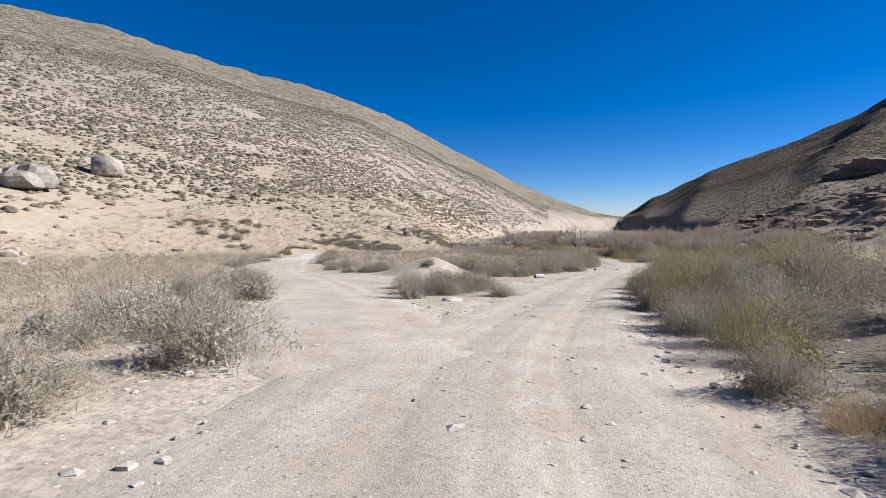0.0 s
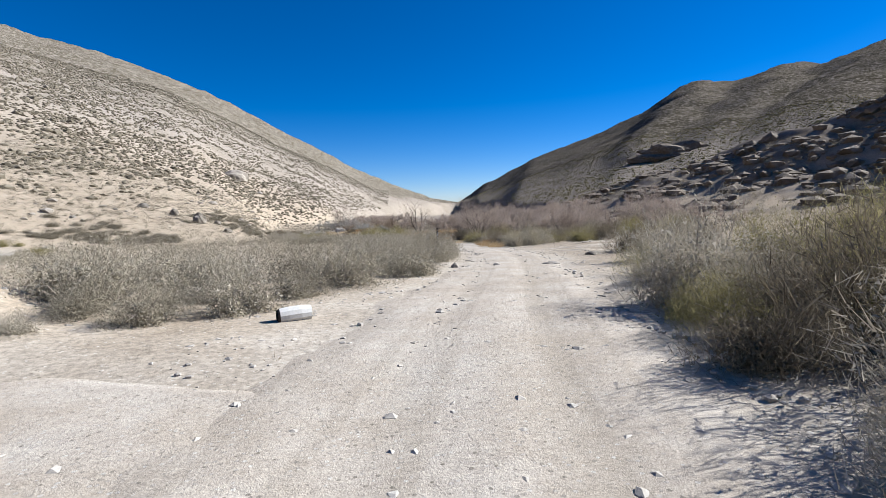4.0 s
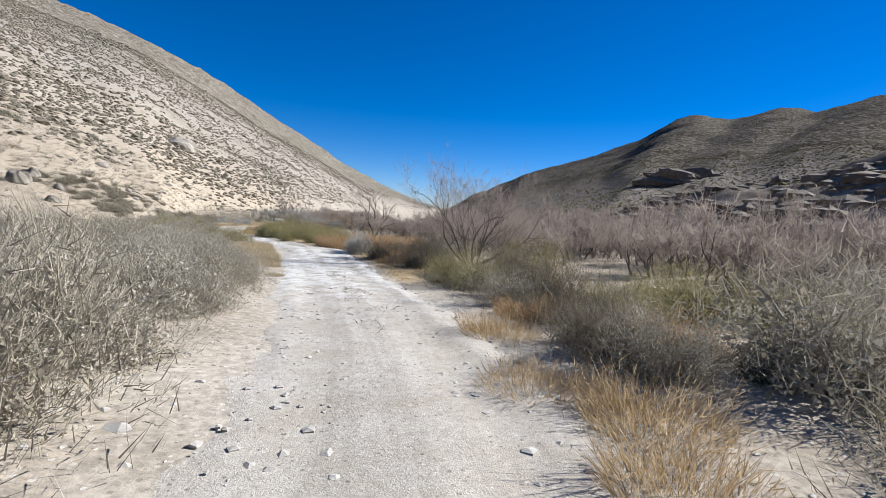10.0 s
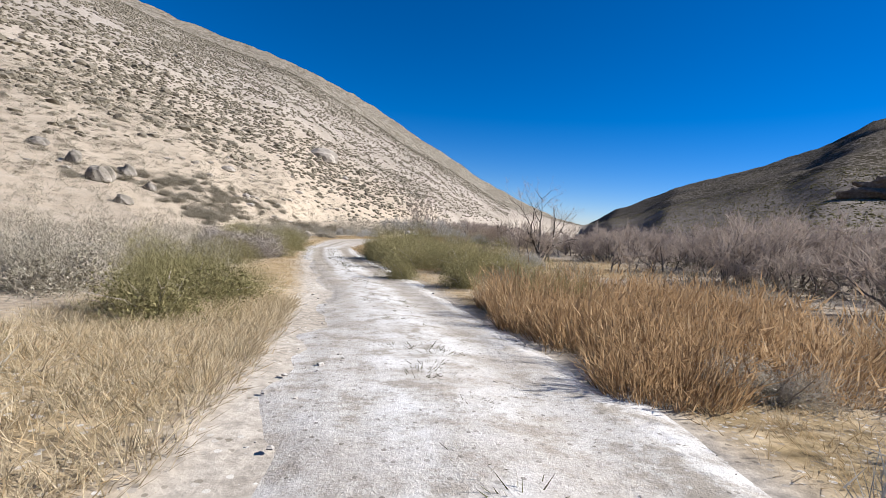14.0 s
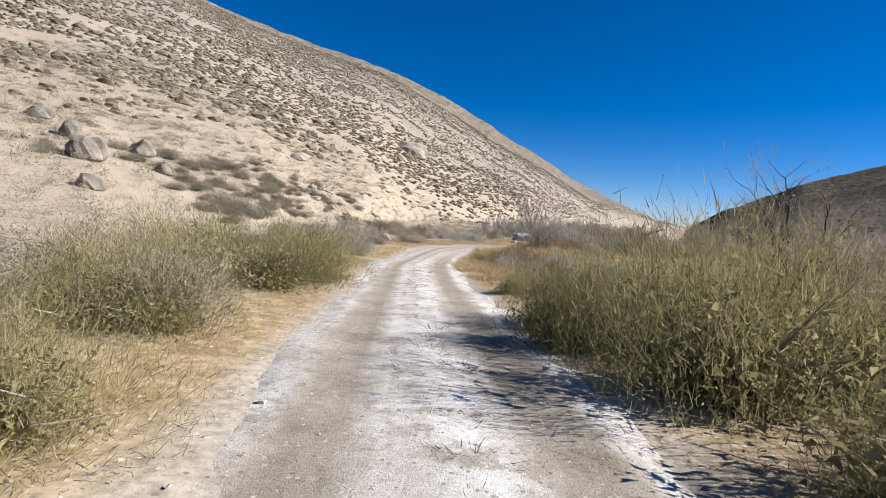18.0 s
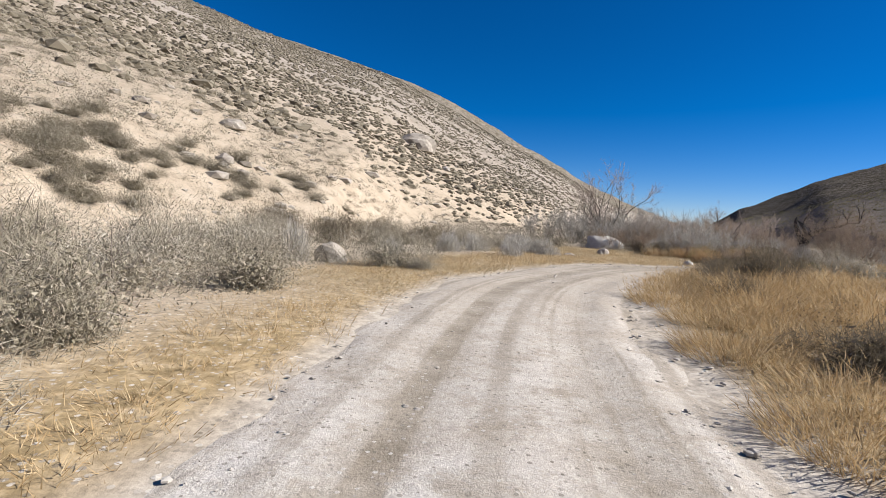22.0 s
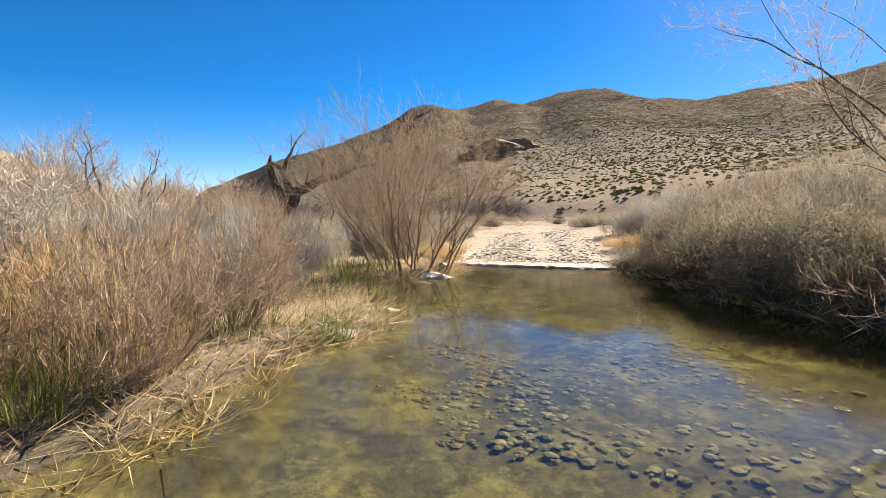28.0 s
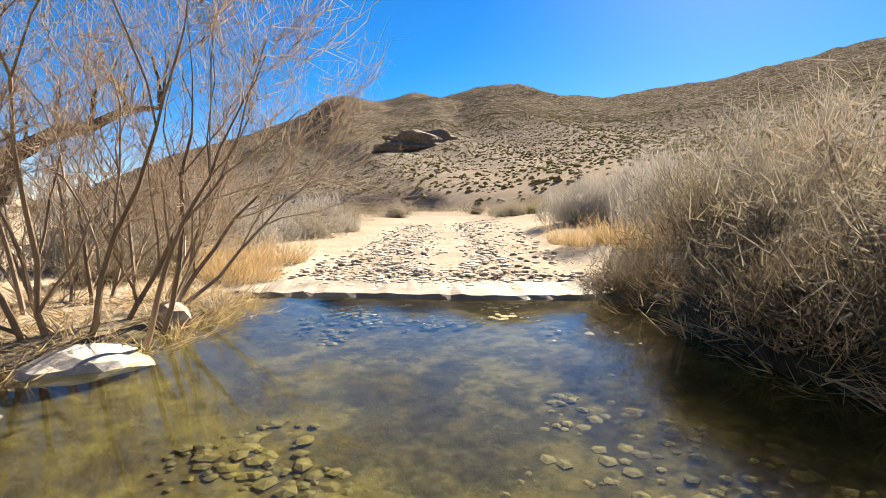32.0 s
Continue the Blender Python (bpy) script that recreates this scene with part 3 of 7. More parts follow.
def off_road(x, y):
    """Distance in metres beyond the nearest road edge (negative on a road)."""
    x, y = np.asarray(x, float), np.asarray(y, float)
    best = np.full(x.shape, 1e9)
    for way in WAYS:
        for (ax, ay, aw), (bx, by, bw) in zip(way[:-1], way[1:]):
            dx, dy = bx - ax, by - ay
            s = np.clip(((x - ax) * dx + (y - ay) * dy) / (dx * dx + dy * dy), 0, 1)
            best = np.minimum(best, np.hypot(x - ax - s * dx, y - ay - s * dy) - (aw + s * (bw - aw)))
    return best


def side_of(x, y):
    """Metres to the right of the main road's centre line (negative on its left)."""
    way = WAYS[0]
    return x - np.interp(y, way[:, 1], way[:, 0])


def gold_at(x, y):
    """How much dry grass grows at a place, 0 to 1."""
    s = side_of(x, y)
    left = np.clip((-s) / 2, 0, 1) * np.clip((np.interp(y, [63, 71, 80, 105, 120, 127, 135, 150], [0, 6, 4.5, 4.5, 4.8, 7, 10, 12]) + s) / 2, 0, 1)
    right = np.clip(s / 2, 0, 1) * np.clip((np.interp(y, [60, 66, 88, 96, 105, 122, 132, 135], [0, 5, 4, 20, 22, 18, 10, 0]) - s) / 2, 0, 1)
    field = np.clip(1 - np.hypot((x - 23.5) / 7, (y - 139.5) / 5.5), 0, 1) * 2.5
    g = np.clip(np.maximum(np.maximum(left, right), field), 0, 1) * np.clip((y - 56) / 8, 0, 1) * np.clip((152 - y) / 4, 0, 1)
    g = g * np.clip(off_road(x, y) / 0.5, 0, 1) * np.clip(-pond(x, y) * 1.2 - 0.6, 0, 1)
    return g * np.clip(0.85 + 1.3 * fnoise(x / 4, y / 4, 3), 0, 1) ** 0.6


def sloped(x, y):
    """Height of the ground sheet: it dips a little under the roads."""
    return land(x, y) - 0.045 * np.clip(0.6 - off_road(x, y), 0, 0.9) / 0.9


def zoned(me, values):
    at = me.color_attributes.new("zone", "FLOAT_COLOR", "POINT")
    at.data.foreach_set("color", np.asarray(values, np.float32).ravel())


def build_ground():
    turns = 620
    radii = np.r_[np.arange(0.8, 62, 0.8), np.arange(62, 170, 1.0), 170 * np.exp(np.linspace(0.012, math.log(4800 / 170), 125))]
    th = np.linspace(0, 2 * math.pi, turns, endpoint=False)
    x = HUB[0] + radii[:, None] * np.sin(th)
    y = HUB[1] + radii[:, None] * np.cos(th)
    x, y = np.r_[HUB[0], x.ravel()], np.r_[HUB[1], y.ravel()]
    z = sloped(x, y)
    r = np.hypot(x - HUB[0], y - HUB[1])
    az = np.degrees(np.arctan2(x - HUB[0], y - HUB[1]))
    z = np.where(r > 2600, z - (r - 2600) * 0.12, z)
    foot = np.interp(az, [a for a, _, _ in FOOT], [b for _, b, _ in FOOT])
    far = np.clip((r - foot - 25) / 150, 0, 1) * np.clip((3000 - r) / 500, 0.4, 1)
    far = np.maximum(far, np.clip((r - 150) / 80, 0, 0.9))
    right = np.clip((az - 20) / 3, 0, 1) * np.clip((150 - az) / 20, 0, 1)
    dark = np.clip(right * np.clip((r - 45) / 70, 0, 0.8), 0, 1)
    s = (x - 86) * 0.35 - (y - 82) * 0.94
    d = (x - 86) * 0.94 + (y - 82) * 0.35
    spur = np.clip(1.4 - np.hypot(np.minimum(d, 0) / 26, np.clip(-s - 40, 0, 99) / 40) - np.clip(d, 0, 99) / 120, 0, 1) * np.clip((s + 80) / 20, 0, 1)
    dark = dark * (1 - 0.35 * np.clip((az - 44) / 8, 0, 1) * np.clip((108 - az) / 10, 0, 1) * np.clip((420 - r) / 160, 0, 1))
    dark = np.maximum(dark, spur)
    near = r < 240
    gold = np.zeros_like(x)
    gold[near] = gold_at(x[near], y[near])
    wet = np.zeros_like(x)
    wet[near] = np.clip(1 + (pond(x[near], y[near])) / 1.6, 0, 1) ** 0.7
    u, v = pool_axes(x, y)
    muddy = np.clip(1.5 - np.hypot((u + 1.35) / 1.4, (v + 0.7) / 2.8), 0, 1) * 0.8
    wet = np.where(u > 10.9, wet * np.clip((11.3 - u) / 0.4, 0, 1), wet)
    dark = np.maximum(dark, wet * 0.92)
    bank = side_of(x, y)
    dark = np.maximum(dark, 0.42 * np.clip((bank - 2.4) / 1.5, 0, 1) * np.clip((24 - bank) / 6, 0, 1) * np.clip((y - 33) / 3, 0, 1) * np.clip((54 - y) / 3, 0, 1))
    # right bank soil: brown litter, coloured darker still for the shade under its bushes
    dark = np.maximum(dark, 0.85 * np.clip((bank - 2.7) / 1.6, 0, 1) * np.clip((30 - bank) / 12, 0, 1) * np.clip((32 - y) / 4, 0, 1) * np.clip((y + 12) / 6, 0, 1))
    nr = len(radii)
    k = np.arange(turns)
    faces = [(0, 1 + (i + 1) % turns, 1 + i) for i in k]
    a = 1 + np.arange(nr - 1)[:, None] * turns + k
    b = 1 + np.arange(nr - 1)[:, None] * turns + (k + 1) % turns
    quads = np.stack([a, b, b + turns, a + turns], -1).reshape(-1, 4)
    me = bpy.data.meshes.new("ground")
    me.from_pydata(np.stack([x, y, z], 1).tolist(), [], faces + quads.tolist())
    me.materials.append(SOIL)
    me.polygons.foreach_set("use_smooth", [True] * len(me.polygons))
    verge = np.zeros_like(x)
    verge[near] = np.clip(1 - off_road(x[near], y[near]) / np.interp(y[near], [20, 40], [4.0, 1.8]), 0, 1) * (1 - gold[near])
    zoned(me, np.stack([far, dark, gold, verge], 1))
    brush = me.attributes.new("brush", "FLOAT", "POINT")
    brush.data.foreach_set("value", np.clip((r - foot - 220) / 150, 0, 1).astype(np.float32))
    bed = me.attributes.new("bed", "FLOAT", "POINT")
    bed.data.foreach_set("value", np.maximum(np.clip(wet * 1.6 - 0.75, 0, 1), muddy).astype(np.float32))
    tagged(new("ground", me), "pale sandy desert valley floor rising into rocky scrub-dotted hills", "ground", kind="structure")


def build_road(name, way, label, wear=1.0):
    seg = np.r_[0, np.cumsum(np.hypot(*np.diff(way[:, :2], axis=0).T))]
    st = np.arange(0, seg[-1], 0.4)

    def smooth(col):
        v = np.interp(st, seg, col)
        k = np.hanning(21)
        return np.convolve(np.pad(v, 10, mode="reflect", reflect_type="odd"), k / k.sum(), "valid")
    cx, cy, half = smooth(way[:, 0]), smooth(way[:, 1]), np.interp(st, seg, way[:, 2])
    tx, ty = np.gradient(cx), np.gradient(cy)
    n = np.hypot(tx, ty)
    nx, ny = ty / n, -tx / n
    across = np.linspace(-1, 1, 97)
    hl = half * (np.interp(cy, [34, 38, 47, 53, 60, 65, 72, 90, 97, 122, 128], [1.14, 0.92, 0.95, 1.14, 1.3, 1.25, 0.88, 0.9, 1.1, 1.1, 1.0]) + 0.22 * fnoise(st / 3, st * 0 + 3.3 + len(way), 3))
    hr = half * (np.interp(cy, [24, 32, 104, 114, 124, 132], [0.92, 1.14, 1.14, 0.80, 0.82, 1.05]) + 0.22 * fnoise(st / 3, st * 0 + 8.7 + len(way), 3))
    w = np.where(across < 0, hl[:, None], hr[:, None]) * across
    x, y = cx[:, None] + nx[:, None] * w, cy[:, None] + ny[:, None] * w
    rut = np.exp(-((np.abs(w + 0.1) - 0.80) / 0.30) ** 2)
    lane = np.clip(1.6 - np.abs(np.abs(w + 0.05) - 0.84) / 0.30 + 0.5 * fnoise(x * 2.2, y * 1.1, 4), 0, 1)
    edge = np.clip((np.abs(across) - 0.62) / 0.38, 0, 1) ** 1.6
    ends = np.clip(1 - np.minimum(st, seg[-1] - st) / 2.5, 0, 1)[:, None] ** 2
    z = land(x, y) + 0.004 - 0.066 * edge + 0.05 * np.clip((np.abs(across) - 0.5) / 0.3, 0, 1) * fnoise(x * 1.7 + 5, y * 1.7, 3) - (0.04 if len(way) == len(FARBANK) else 0.16) * ends - 0.016 * wear * rut + 0.012 * fnoise(x * 1.1, y * 1.1, 4) + 0.012 * np.exp(-(w / 0.35) ** 2)
    salt = np.interp(y, [45, 58, 64, 112, 118, 124], [0, 0.25, 0.9, 0.9, 0.35, 0.05]) * (1 - 0.3 * edge)
    rutc = np.maximum(rut * np.interp(y, [-20, 40, 60, 80], [0.15, 0.2, 0.3, 0]), lane * np.interp(y, [60, 70, 84, 92, 112, 122], [0, 0.15, 0.7, 0.95, 0.75, 0.2]))
    streak = np.clip(5.0 * fnoise(w * 5.5 + 9, st[:, None] * 0.04 + 0 * w, 4) - 0.3, 0, 1)
    rutc = np.clip(rutc + streak * np.interp(y, [-20, 40, 70, 110, 120, 140], [0.25, 0.3, 0.15, 0.2, 0.7, 0.85]), 0, 1)
    rutc = np.clip(rutc * wear + np.interp(y, [120, 130, 134], [0, 0.25, 0.75]), 0, 1)
    damp = np.clip(1 + pond(x, y) / 2.2, 0, 1) ** 1.5 * (len(way) < 90)
    u, v = pool_axes(x, y)
    damp = np.maximum(damp * 0.8, np.clip(1.35 - np.hypot((u + 1.35) / 1.5, (v + 0.7) / 3.0), 0, 1))
    damp = np.where(u > 8, 0, np.maximum(damp, 0.38 * np.clip((u + 9) / 4, 0, 1)))
    if way is FARBANK:
        z = np.maximum(z, WATER + 0.015)
    rows, cols = x.shape
    i = np.arange(rows - 1)[:, None] * cols + np.arange(cols - 1)
    quads = np.stack([i, i + 1, i + cols + 1, i + cols], -1).reshape(-1, 4)
    me = bpy.data.meshes.new(name)
    me.from_pydata(np.stack([x.ravel(), y.ravel(), z.ravel()], 1).tolist(), [], quads.tolist())
    me.materials.append(ROAD)
    me.polygons.foreach_set("use_smooth", [True] * len(me.polygons))
    zoned(me, np.stack([salt.ravel(), rutc.ravel(), damp.ravel(), np.ones(x.size)], 1))
    tagged(new(name, me), label, "road", kind="structure")


def build_water():
    u, v = np.meshgrid(np.arange(-0.05, 11.6, 0.3), np.arange(-8, 3.2, 0.3), indexing="ij")
    x, y = 31.4 + 0.87 * u - 0.49 * v, 137.8 + 0.49 * u + 0.87 * v
    rows, cols = u.shape
    i = np.arange(rows - 1)[:, None] * cols + np.arange(cols - 1)
    quads = np.stack([i, i + cols, i + cols + 1, i + 1], -1).reshape(-1, 4)
    keep = [q for q in quads.tolist() if pond(x.ravel()[q], y.ravel()[q]).max() > -1.0]
    me = plain("pool_water", np.stack([x.ravel(), y.ravel(), np.full(x.size, WATER)], 1), keep, POOL, True)
    pool = new("water", me)
    pool.visible_shadow = False
    tagged(pool, "clear shallow greenish stream pool across the road", "water", kind="structure")
    u, v = np.meshgrid(np.arange(-3.9, -0.02, 0.25), np.arange(-4.8, 2.8, 0.25), indexing="ij")
    x, y = 31.4 + 0.87 * u - 0.49 * v, 137.8 + 0.49 * u + 0.87 * v
    rows, cols = u.shape
    i = np.arange(rows - 1)[:, None] * cols + np.arange(cols - 1)
    quads = np.stack([i, i + cols, i + cols + 1, i + 1], -1).reshape(-1, 4)
    me = plain("puddle_water", np.stack([x.ravel(), y.ravel(), np.full(x.size, WATER - 0.05)], 1), quads, MUDDY, True)
    pool = new("puddle", me)
    pool.visible_shadow = False
    tagged(pool, "still muddy puddle among stones below the concrete sill", "puddle", kind="structure")


build_ground()
build_road("road", WAYS[0], "rutted pale dirt road with loose stones and white salt crust")
build_road("road_far_bank", FARBANK, "sandy cobble track climbing out of the stream")
build_road("road_branch", BRANCH, "pale dirt track forking away through sagebrush", 0.25)
build_road("road_link", LINK, "short dirt link between the forked tracks", 0.25)
build_water()


# ---- plants ----
def dome_points(rng, n, radius, height, lumps, low=0.15):
    """Points filling the outer part of a lumpy dome."""
    centre = rng.uniform(-0.58, 0.58, (lumps, 2)) * radius
    size = rng.uniform(0.38, 0.72, lumps) * radius
    tall = np.maximum(rng.uniform(0.5, 1.0, lumps), np.arange(lumps) == 0) * height
    k = rng.integers(0, lumps, n)
    a, c = rng.uniform(0, 2 * math.pi, n), rng.uniform(low, 1, n)
    s = np.sqrt(1 - np.clip(c, 0, 1) ** 2)
    f = rng.uniform(0.55, 1.05, n) ** 0.7
    return np.stack([centre[k, 0] + np.cos(a) * s * size[k] * f, centre[k, 1] + np.sin(a) * s * size[k] * f, c * tall[k] * f], 1)


def shrub(name, label, category, seed, radius, height, twigs, leaf, stem_mat, leaf_mat, upright=0.3, length=0.22, width=0.011,
          leaf_size=0.03, stems=16, lumps=5, low=0.1):
    """A bush at the origin: woody stems and a crown of fine twigs and small leaves."""
    rng = np.random.default_rng(seed)
    top = new(name)
    pieces = []
    ends = dome_points(rng, stems, radius * 0.8, height * 0.85, lumps, 0.3)
    for e in ends:
        s = rng.normal(size=3) * (0.06, 0.06, 0)
        m = (s + e) / 2 + rng.normal(size=3) * 0.05 + (0, 0, 0.08 * height)
        pieces.append(tube([s - (0, 0, 0.05), m, e], [0.012, 0.008, 0.003], 3))
    tagged(part("woody_base", plain("woody_base", *joined(pieces), TWIG), top), kind="stuff")
    p = dome_points(rng, twigs, radius, height, lumps, low)
    way = unit(unit(p + (0, 0, 0.15 * height)) * 0.8 + rng.normal(size=p.shape) * 0.6 + (0, 0, upright))
    ln = length * rng.uniform(0.5, 1.3, twigs)
    tri = [blades(rng, p - way * ln[:, None] * 0.6, way, ln, width * rng.uniform(0.6, 1.4, twigs))]
    if leaf:
        q = dome_points(rng, leaf, radius, height, lumps, low)
        tri.append(leaves(rng, q, leaf_size * rng.uniform(0.5, 1.4, leaf)))
    core = dome_points(rng, 4000, radius * 0.82, height * 0.8, lumps, 0.0) * rng.uniform(0.25, 0.92, (4000, 1))
    tri.append(leaves(rng, core, 0.048 * rng.uniform(0.6, 1.4, 4000)))
    tagged(part("crown", triangles("crown", np.concatenate(tri), leaf_mat), top), kind="stuff")
    return tagged(top, label, category)


def tussock(name, label, category, seed, radius, height, count, material, width=0.012, spread=0.35, bend=0.12):
    """Upright stems or reeds fanning from a clump."""
    rng = np.random.default_rng(seed)
    top = new(name)
    a, d = rng.uniform(0, 2 * math.pi, count), np.sqrt(rng.uniform(0, 1, count)) * radius * 0.75
    base = np.stack([np.cos(a) * d, np.sin(a) * d, np.full(count, -0.03)], 1)
    way = unit(np.stack([np.cos(a) * spread * d / radius, np.sin(a) * spread * d / radius, np.ones(count)], 1) + rng.normal(size=(count, 3)) * 0.2)
    ln = height * rng.uniform(0.3, 1.1, count) * (1 - 0.3 * d / radius) * (0.75 + 0.25 * np.sin(3 * a + seed))
    low = blades(rng, base, way, ln, width * rng.uniform(0.7, 1.4, count), bend)
    m = count // 2
    k = rng.integers(0, count, m)
    head = base[k] + way[k] * ln[k, None] * rng.uniform(0.5, 0.9, (m, 1))
    hw = unit(way[k] + rng.normal(size=(m, 3)) * 0.35)
    tagged(part("stalk", triangles("stalk", low, material), top), kind="stuff")
    tagged(part("seed_head", triangles("seed_head", blades(rng, head, hw, height * 0.22 * rng.uniform(0.5, 1.2, m), np.full(m, width * 1.3)), material), top), kind="stuff")
    return tagged(top, label, category)


def limbs(rng, start, way, length, radius, depth, out, droop=0.0, kids=(3, 5), turn=0.55, curl=0.16, shrink=0.66):
    """Grows one limb and, from it, the next finer ones; out collects (depth, points, radii)."""
    steps = 5 if depth > 1 else 3
    pts, p, w = [np.array(start)], np.array(start, float), np.array(way, float)
    for _ in range(steps):
        w = unit(w + rng.normal(size=3) * curl + (0, 0, 0.06 - droop))
        p = p + w * length / steps
        pts.append(p.copy())
    rad = np.linspace(radius, radius * (0.42 if depth > 0 else 0.2), steps + 1)
    out.append((depth, pts, rad))
    if depth == 0:
        return
    for n in range(int(rng.integers(kids[0], kids[1] + 1))):
        i = int(rng.integers(max(1, steps // 2 - 1), steps + 1)) if n else steps
        side = unit(np.cross(w, rng.normal(size=3)))
        limbs(rng, pts[i], unit(unit(pts[i] - pts[i - 1]) * (1 - turn * 0.4) + side * turn * (1 if n else 0.5)), length * shrink * rng.uniform(0.7, 1.15), rad[i] * (0.66 if n else 0.98),
              depth - 1, out, droop, kids, turn, curl, shrink)


def bare_tree(name, label, category, seed, height, radius, trunks, lean, wood, twigs, depth=4, kids=(3, 5), turn=0.55, fuzz=0, curl=0.16, width=0.008, flen=0.35,
              foot_r=0.12, shrink=0.66):
    """A leafless tree or tall shrub: trunk and limbs, branches, and a haze of fine twigs."""
    rng = np.random.default_rng(seed)
    top, out = new(name), []
    for k in range(trunks):
        a = 2 * math.pi * k / trunks + rng.uniform(-0.5, 0.5)
        way = unit(np.array([math.cos(a) * lean, math.sin(a) * lean, 1.0]))
        foot = np.array([math.cos(a), math.sin(a), 0]) * (foot_r * (rng.uniform(0.4, 1) if foot_r > 0.2 else 1) if trunks > 1 else 0)
        limbs(rng, foot - (0, 0, 0.15), way, height * 0.42 * rng.uniform(0.85, 1.15), radius, depth, out, 0.0, kids, turn, curl, shrink)
    thick = [tube(p, r, 6) for d, p, r in out if d == depth]
    mid = [tube(p, r, 4) for d, p, r in out if 1 < d < depth]
    tagged(part("trunk", plain("trunk", *joined(thick), wood), top), kind="stuff" if trunks > 1 else "")
    if mid:
        tagged(part("branch_work", plain("branch_work", *joined(mid), wood), top), kind="stuff")
    tri = []
    for d, p, r in out:
        if d <= 1:
            p = np.asarray(p)
            for a, b, w in zip(p[:-1], p[1:], r):
                side = unit(np.cross(b - a, rng.normal(size=3))) * max(w, width * 0.6)
                tri += [[a - side, a + side, b], [b - side * 0.7, b + side * 0.7, a]]
    tri = np.array(tri)
    if fuzz:
        k = rng.integers(0, len(tri), fuzz)
        base = tri[k, 2]
        way = unit(unit(tri[k, 2] - tri[k, 0]) + rng.normal(size=base.shape) * 0.5 + (0, 0, 0.25))
        tri = np.concatenate([tri, blades(rng, base, way, flen * rng.uniform(0.4, 1.2, fuzz), np.full(fuzz, width))])
    tagged(part("twig_crown", triangles("twig_crown", tri, twigs), top), kind="stuff")
    return tagged(top, label, category)


LIFT = 0.02


def stand(ob, x, y, scale=1.0, turn=None, tall=1.0, lean=0.0, rng=random.Random(5)):
    """The pose that sets a copy on the ground."""
    turn = rng.uniform(0, 360) if turn is None else turn
    z = float(sloped(x, y)) - LIFT
    return Matrix.Translation((x, y, z)) @ Euler((radians(rng.uniform(-lean, lean)), radians(rng.uniform(-lean, lean)), radians(turn))).to_matrix().to_4x4() @ Matrix.Diagonal((scale, scale, scale * tall, 1))


class Kind:
    """Some forms of one plant, of unit size, from which copies are set out."""

    def __init__(self, group, forms):
        self.group, self.forms, self.used, self.count = group, forms, [False] * len(forms), 0
        for f in forms:
            f["group"] = group

    def put(self, x, y, scale=1.0, tall=1.0, lean=4.0, turn=None):
        k = self.count % len(self.forms)
        self.count += 1
        m = stand(self.forms[k], x, y, scale, turn, tall, lean)
        if not self.used[k]:
            self.used[k] = True
            self.forms[k].matrix_basis = m
            return self.forms[k]
        ob = copy_thing(self.forms[k], Matrix.Identity(4))
        ob.matrix_basis = m
        return ob


GREY = "grey-green sagebrush with fine woody twigs on sandy soil"
sage = Kind("sagebrush along the road", [shrub("sagebrush", GREY, "bush", 11 + k, 1.0, 1.0, 3200, 1600, TWIG, SAGE, 0.25, 0.16, 0.0062, 0.024) for k in range(4)])
olive = Kind("olive bushes beside the track", [shrub("saltbush", "dense olive-green desert bush with yellowish tips", "bush", 51 + k, 1.0, 1.0, 5200, 1800, TWIG, OLIVE, 0.55, 0.13, 0.0042, 0.014, 16, 9) for k in range(3)])
dark = Kind("dark brush by the stream", [shrub("dark_brush", "dark brown tangled brush along the stream", "bush", 61 + k, 1.0, 1.0, 3000, 1000, TWIG, UMBER, 0.5, 0.22, 0.007, 0.024) for k in range(3)])
brushpile = Kind("dead brush", [shrub("dead_brush", "grey tangle of dead branches beside the track", "dead brush", 171 + k, 1.0, 1.0, 3200, 0, TWIG, TWIG, -0.25, 0.5, 0.012, 0.03, 40, 5) for k in range(2)])
silver = Kind("silvery bushes", [shrub("rabbitbrush", "pale silvery rabbitbrush with bleached upright stems", "bush", 71 + k, 1.0, 1.0, 2600, 200, TWIG, SILVER, 1.1, 0.34, 0.010, 0.03, 22, 4) for k in range(3)])
rust = Kind("russet clumps", [tussock("russet_clump", "rusty brown dried stalks in a dense clump", "dry plants", 81 + k, 1.0, 1.0, 1500, RUST, 0.014, 0.5) for k in range(3)])
bunch = Kind("bunch grass by the road", [tussock("bunch_grass_clump", "golden brown bunch grass clump on the road bank", "grass", 181 + k, 1.0, 1.0, 1300, GOLD, 0.009, 0.9, 0.2) for k in range(3)])
reeds = Kind("reeds by the pool", [tussock("reed_clump", "tall tan dry reeds leaning over the bank", "reeds", 91 + k, 1.0, 1.0, 750, REED, 0.010, 0.8, 0.16) for k in range(5)])
rushes = Kind("green rushes", [tussock("rush_clump", "green rushes growing at the water's edge", "rushes", 101 + k, 1.0, 1.0, 160, RUSH, 0.02, 0.7, 0.05) for k in range(2)])
shrubtree = Kind("bare stream-side trees", [bare_tree("bare_willow", "leafless grey-brown willow thicket along the stream", "tree", 121 + k, 1.0, 0.022, 4, 0.45, BARK, HAZE, 3, (2, 4), 0.55, 900, 0.16, 0.007, 0.17) for k in range(4)])
hillbush = Kind("bushes on the hill foot", [shrub("desert_bush", "low rounded grey-brown bush on the sandy hill foot", "bush", 191 + k, 1.0, 1.0, 1800, 2200, TWIG, HILLBUSH, 0.3, 0.16, 0.008, 0.036) for k in range(3)])


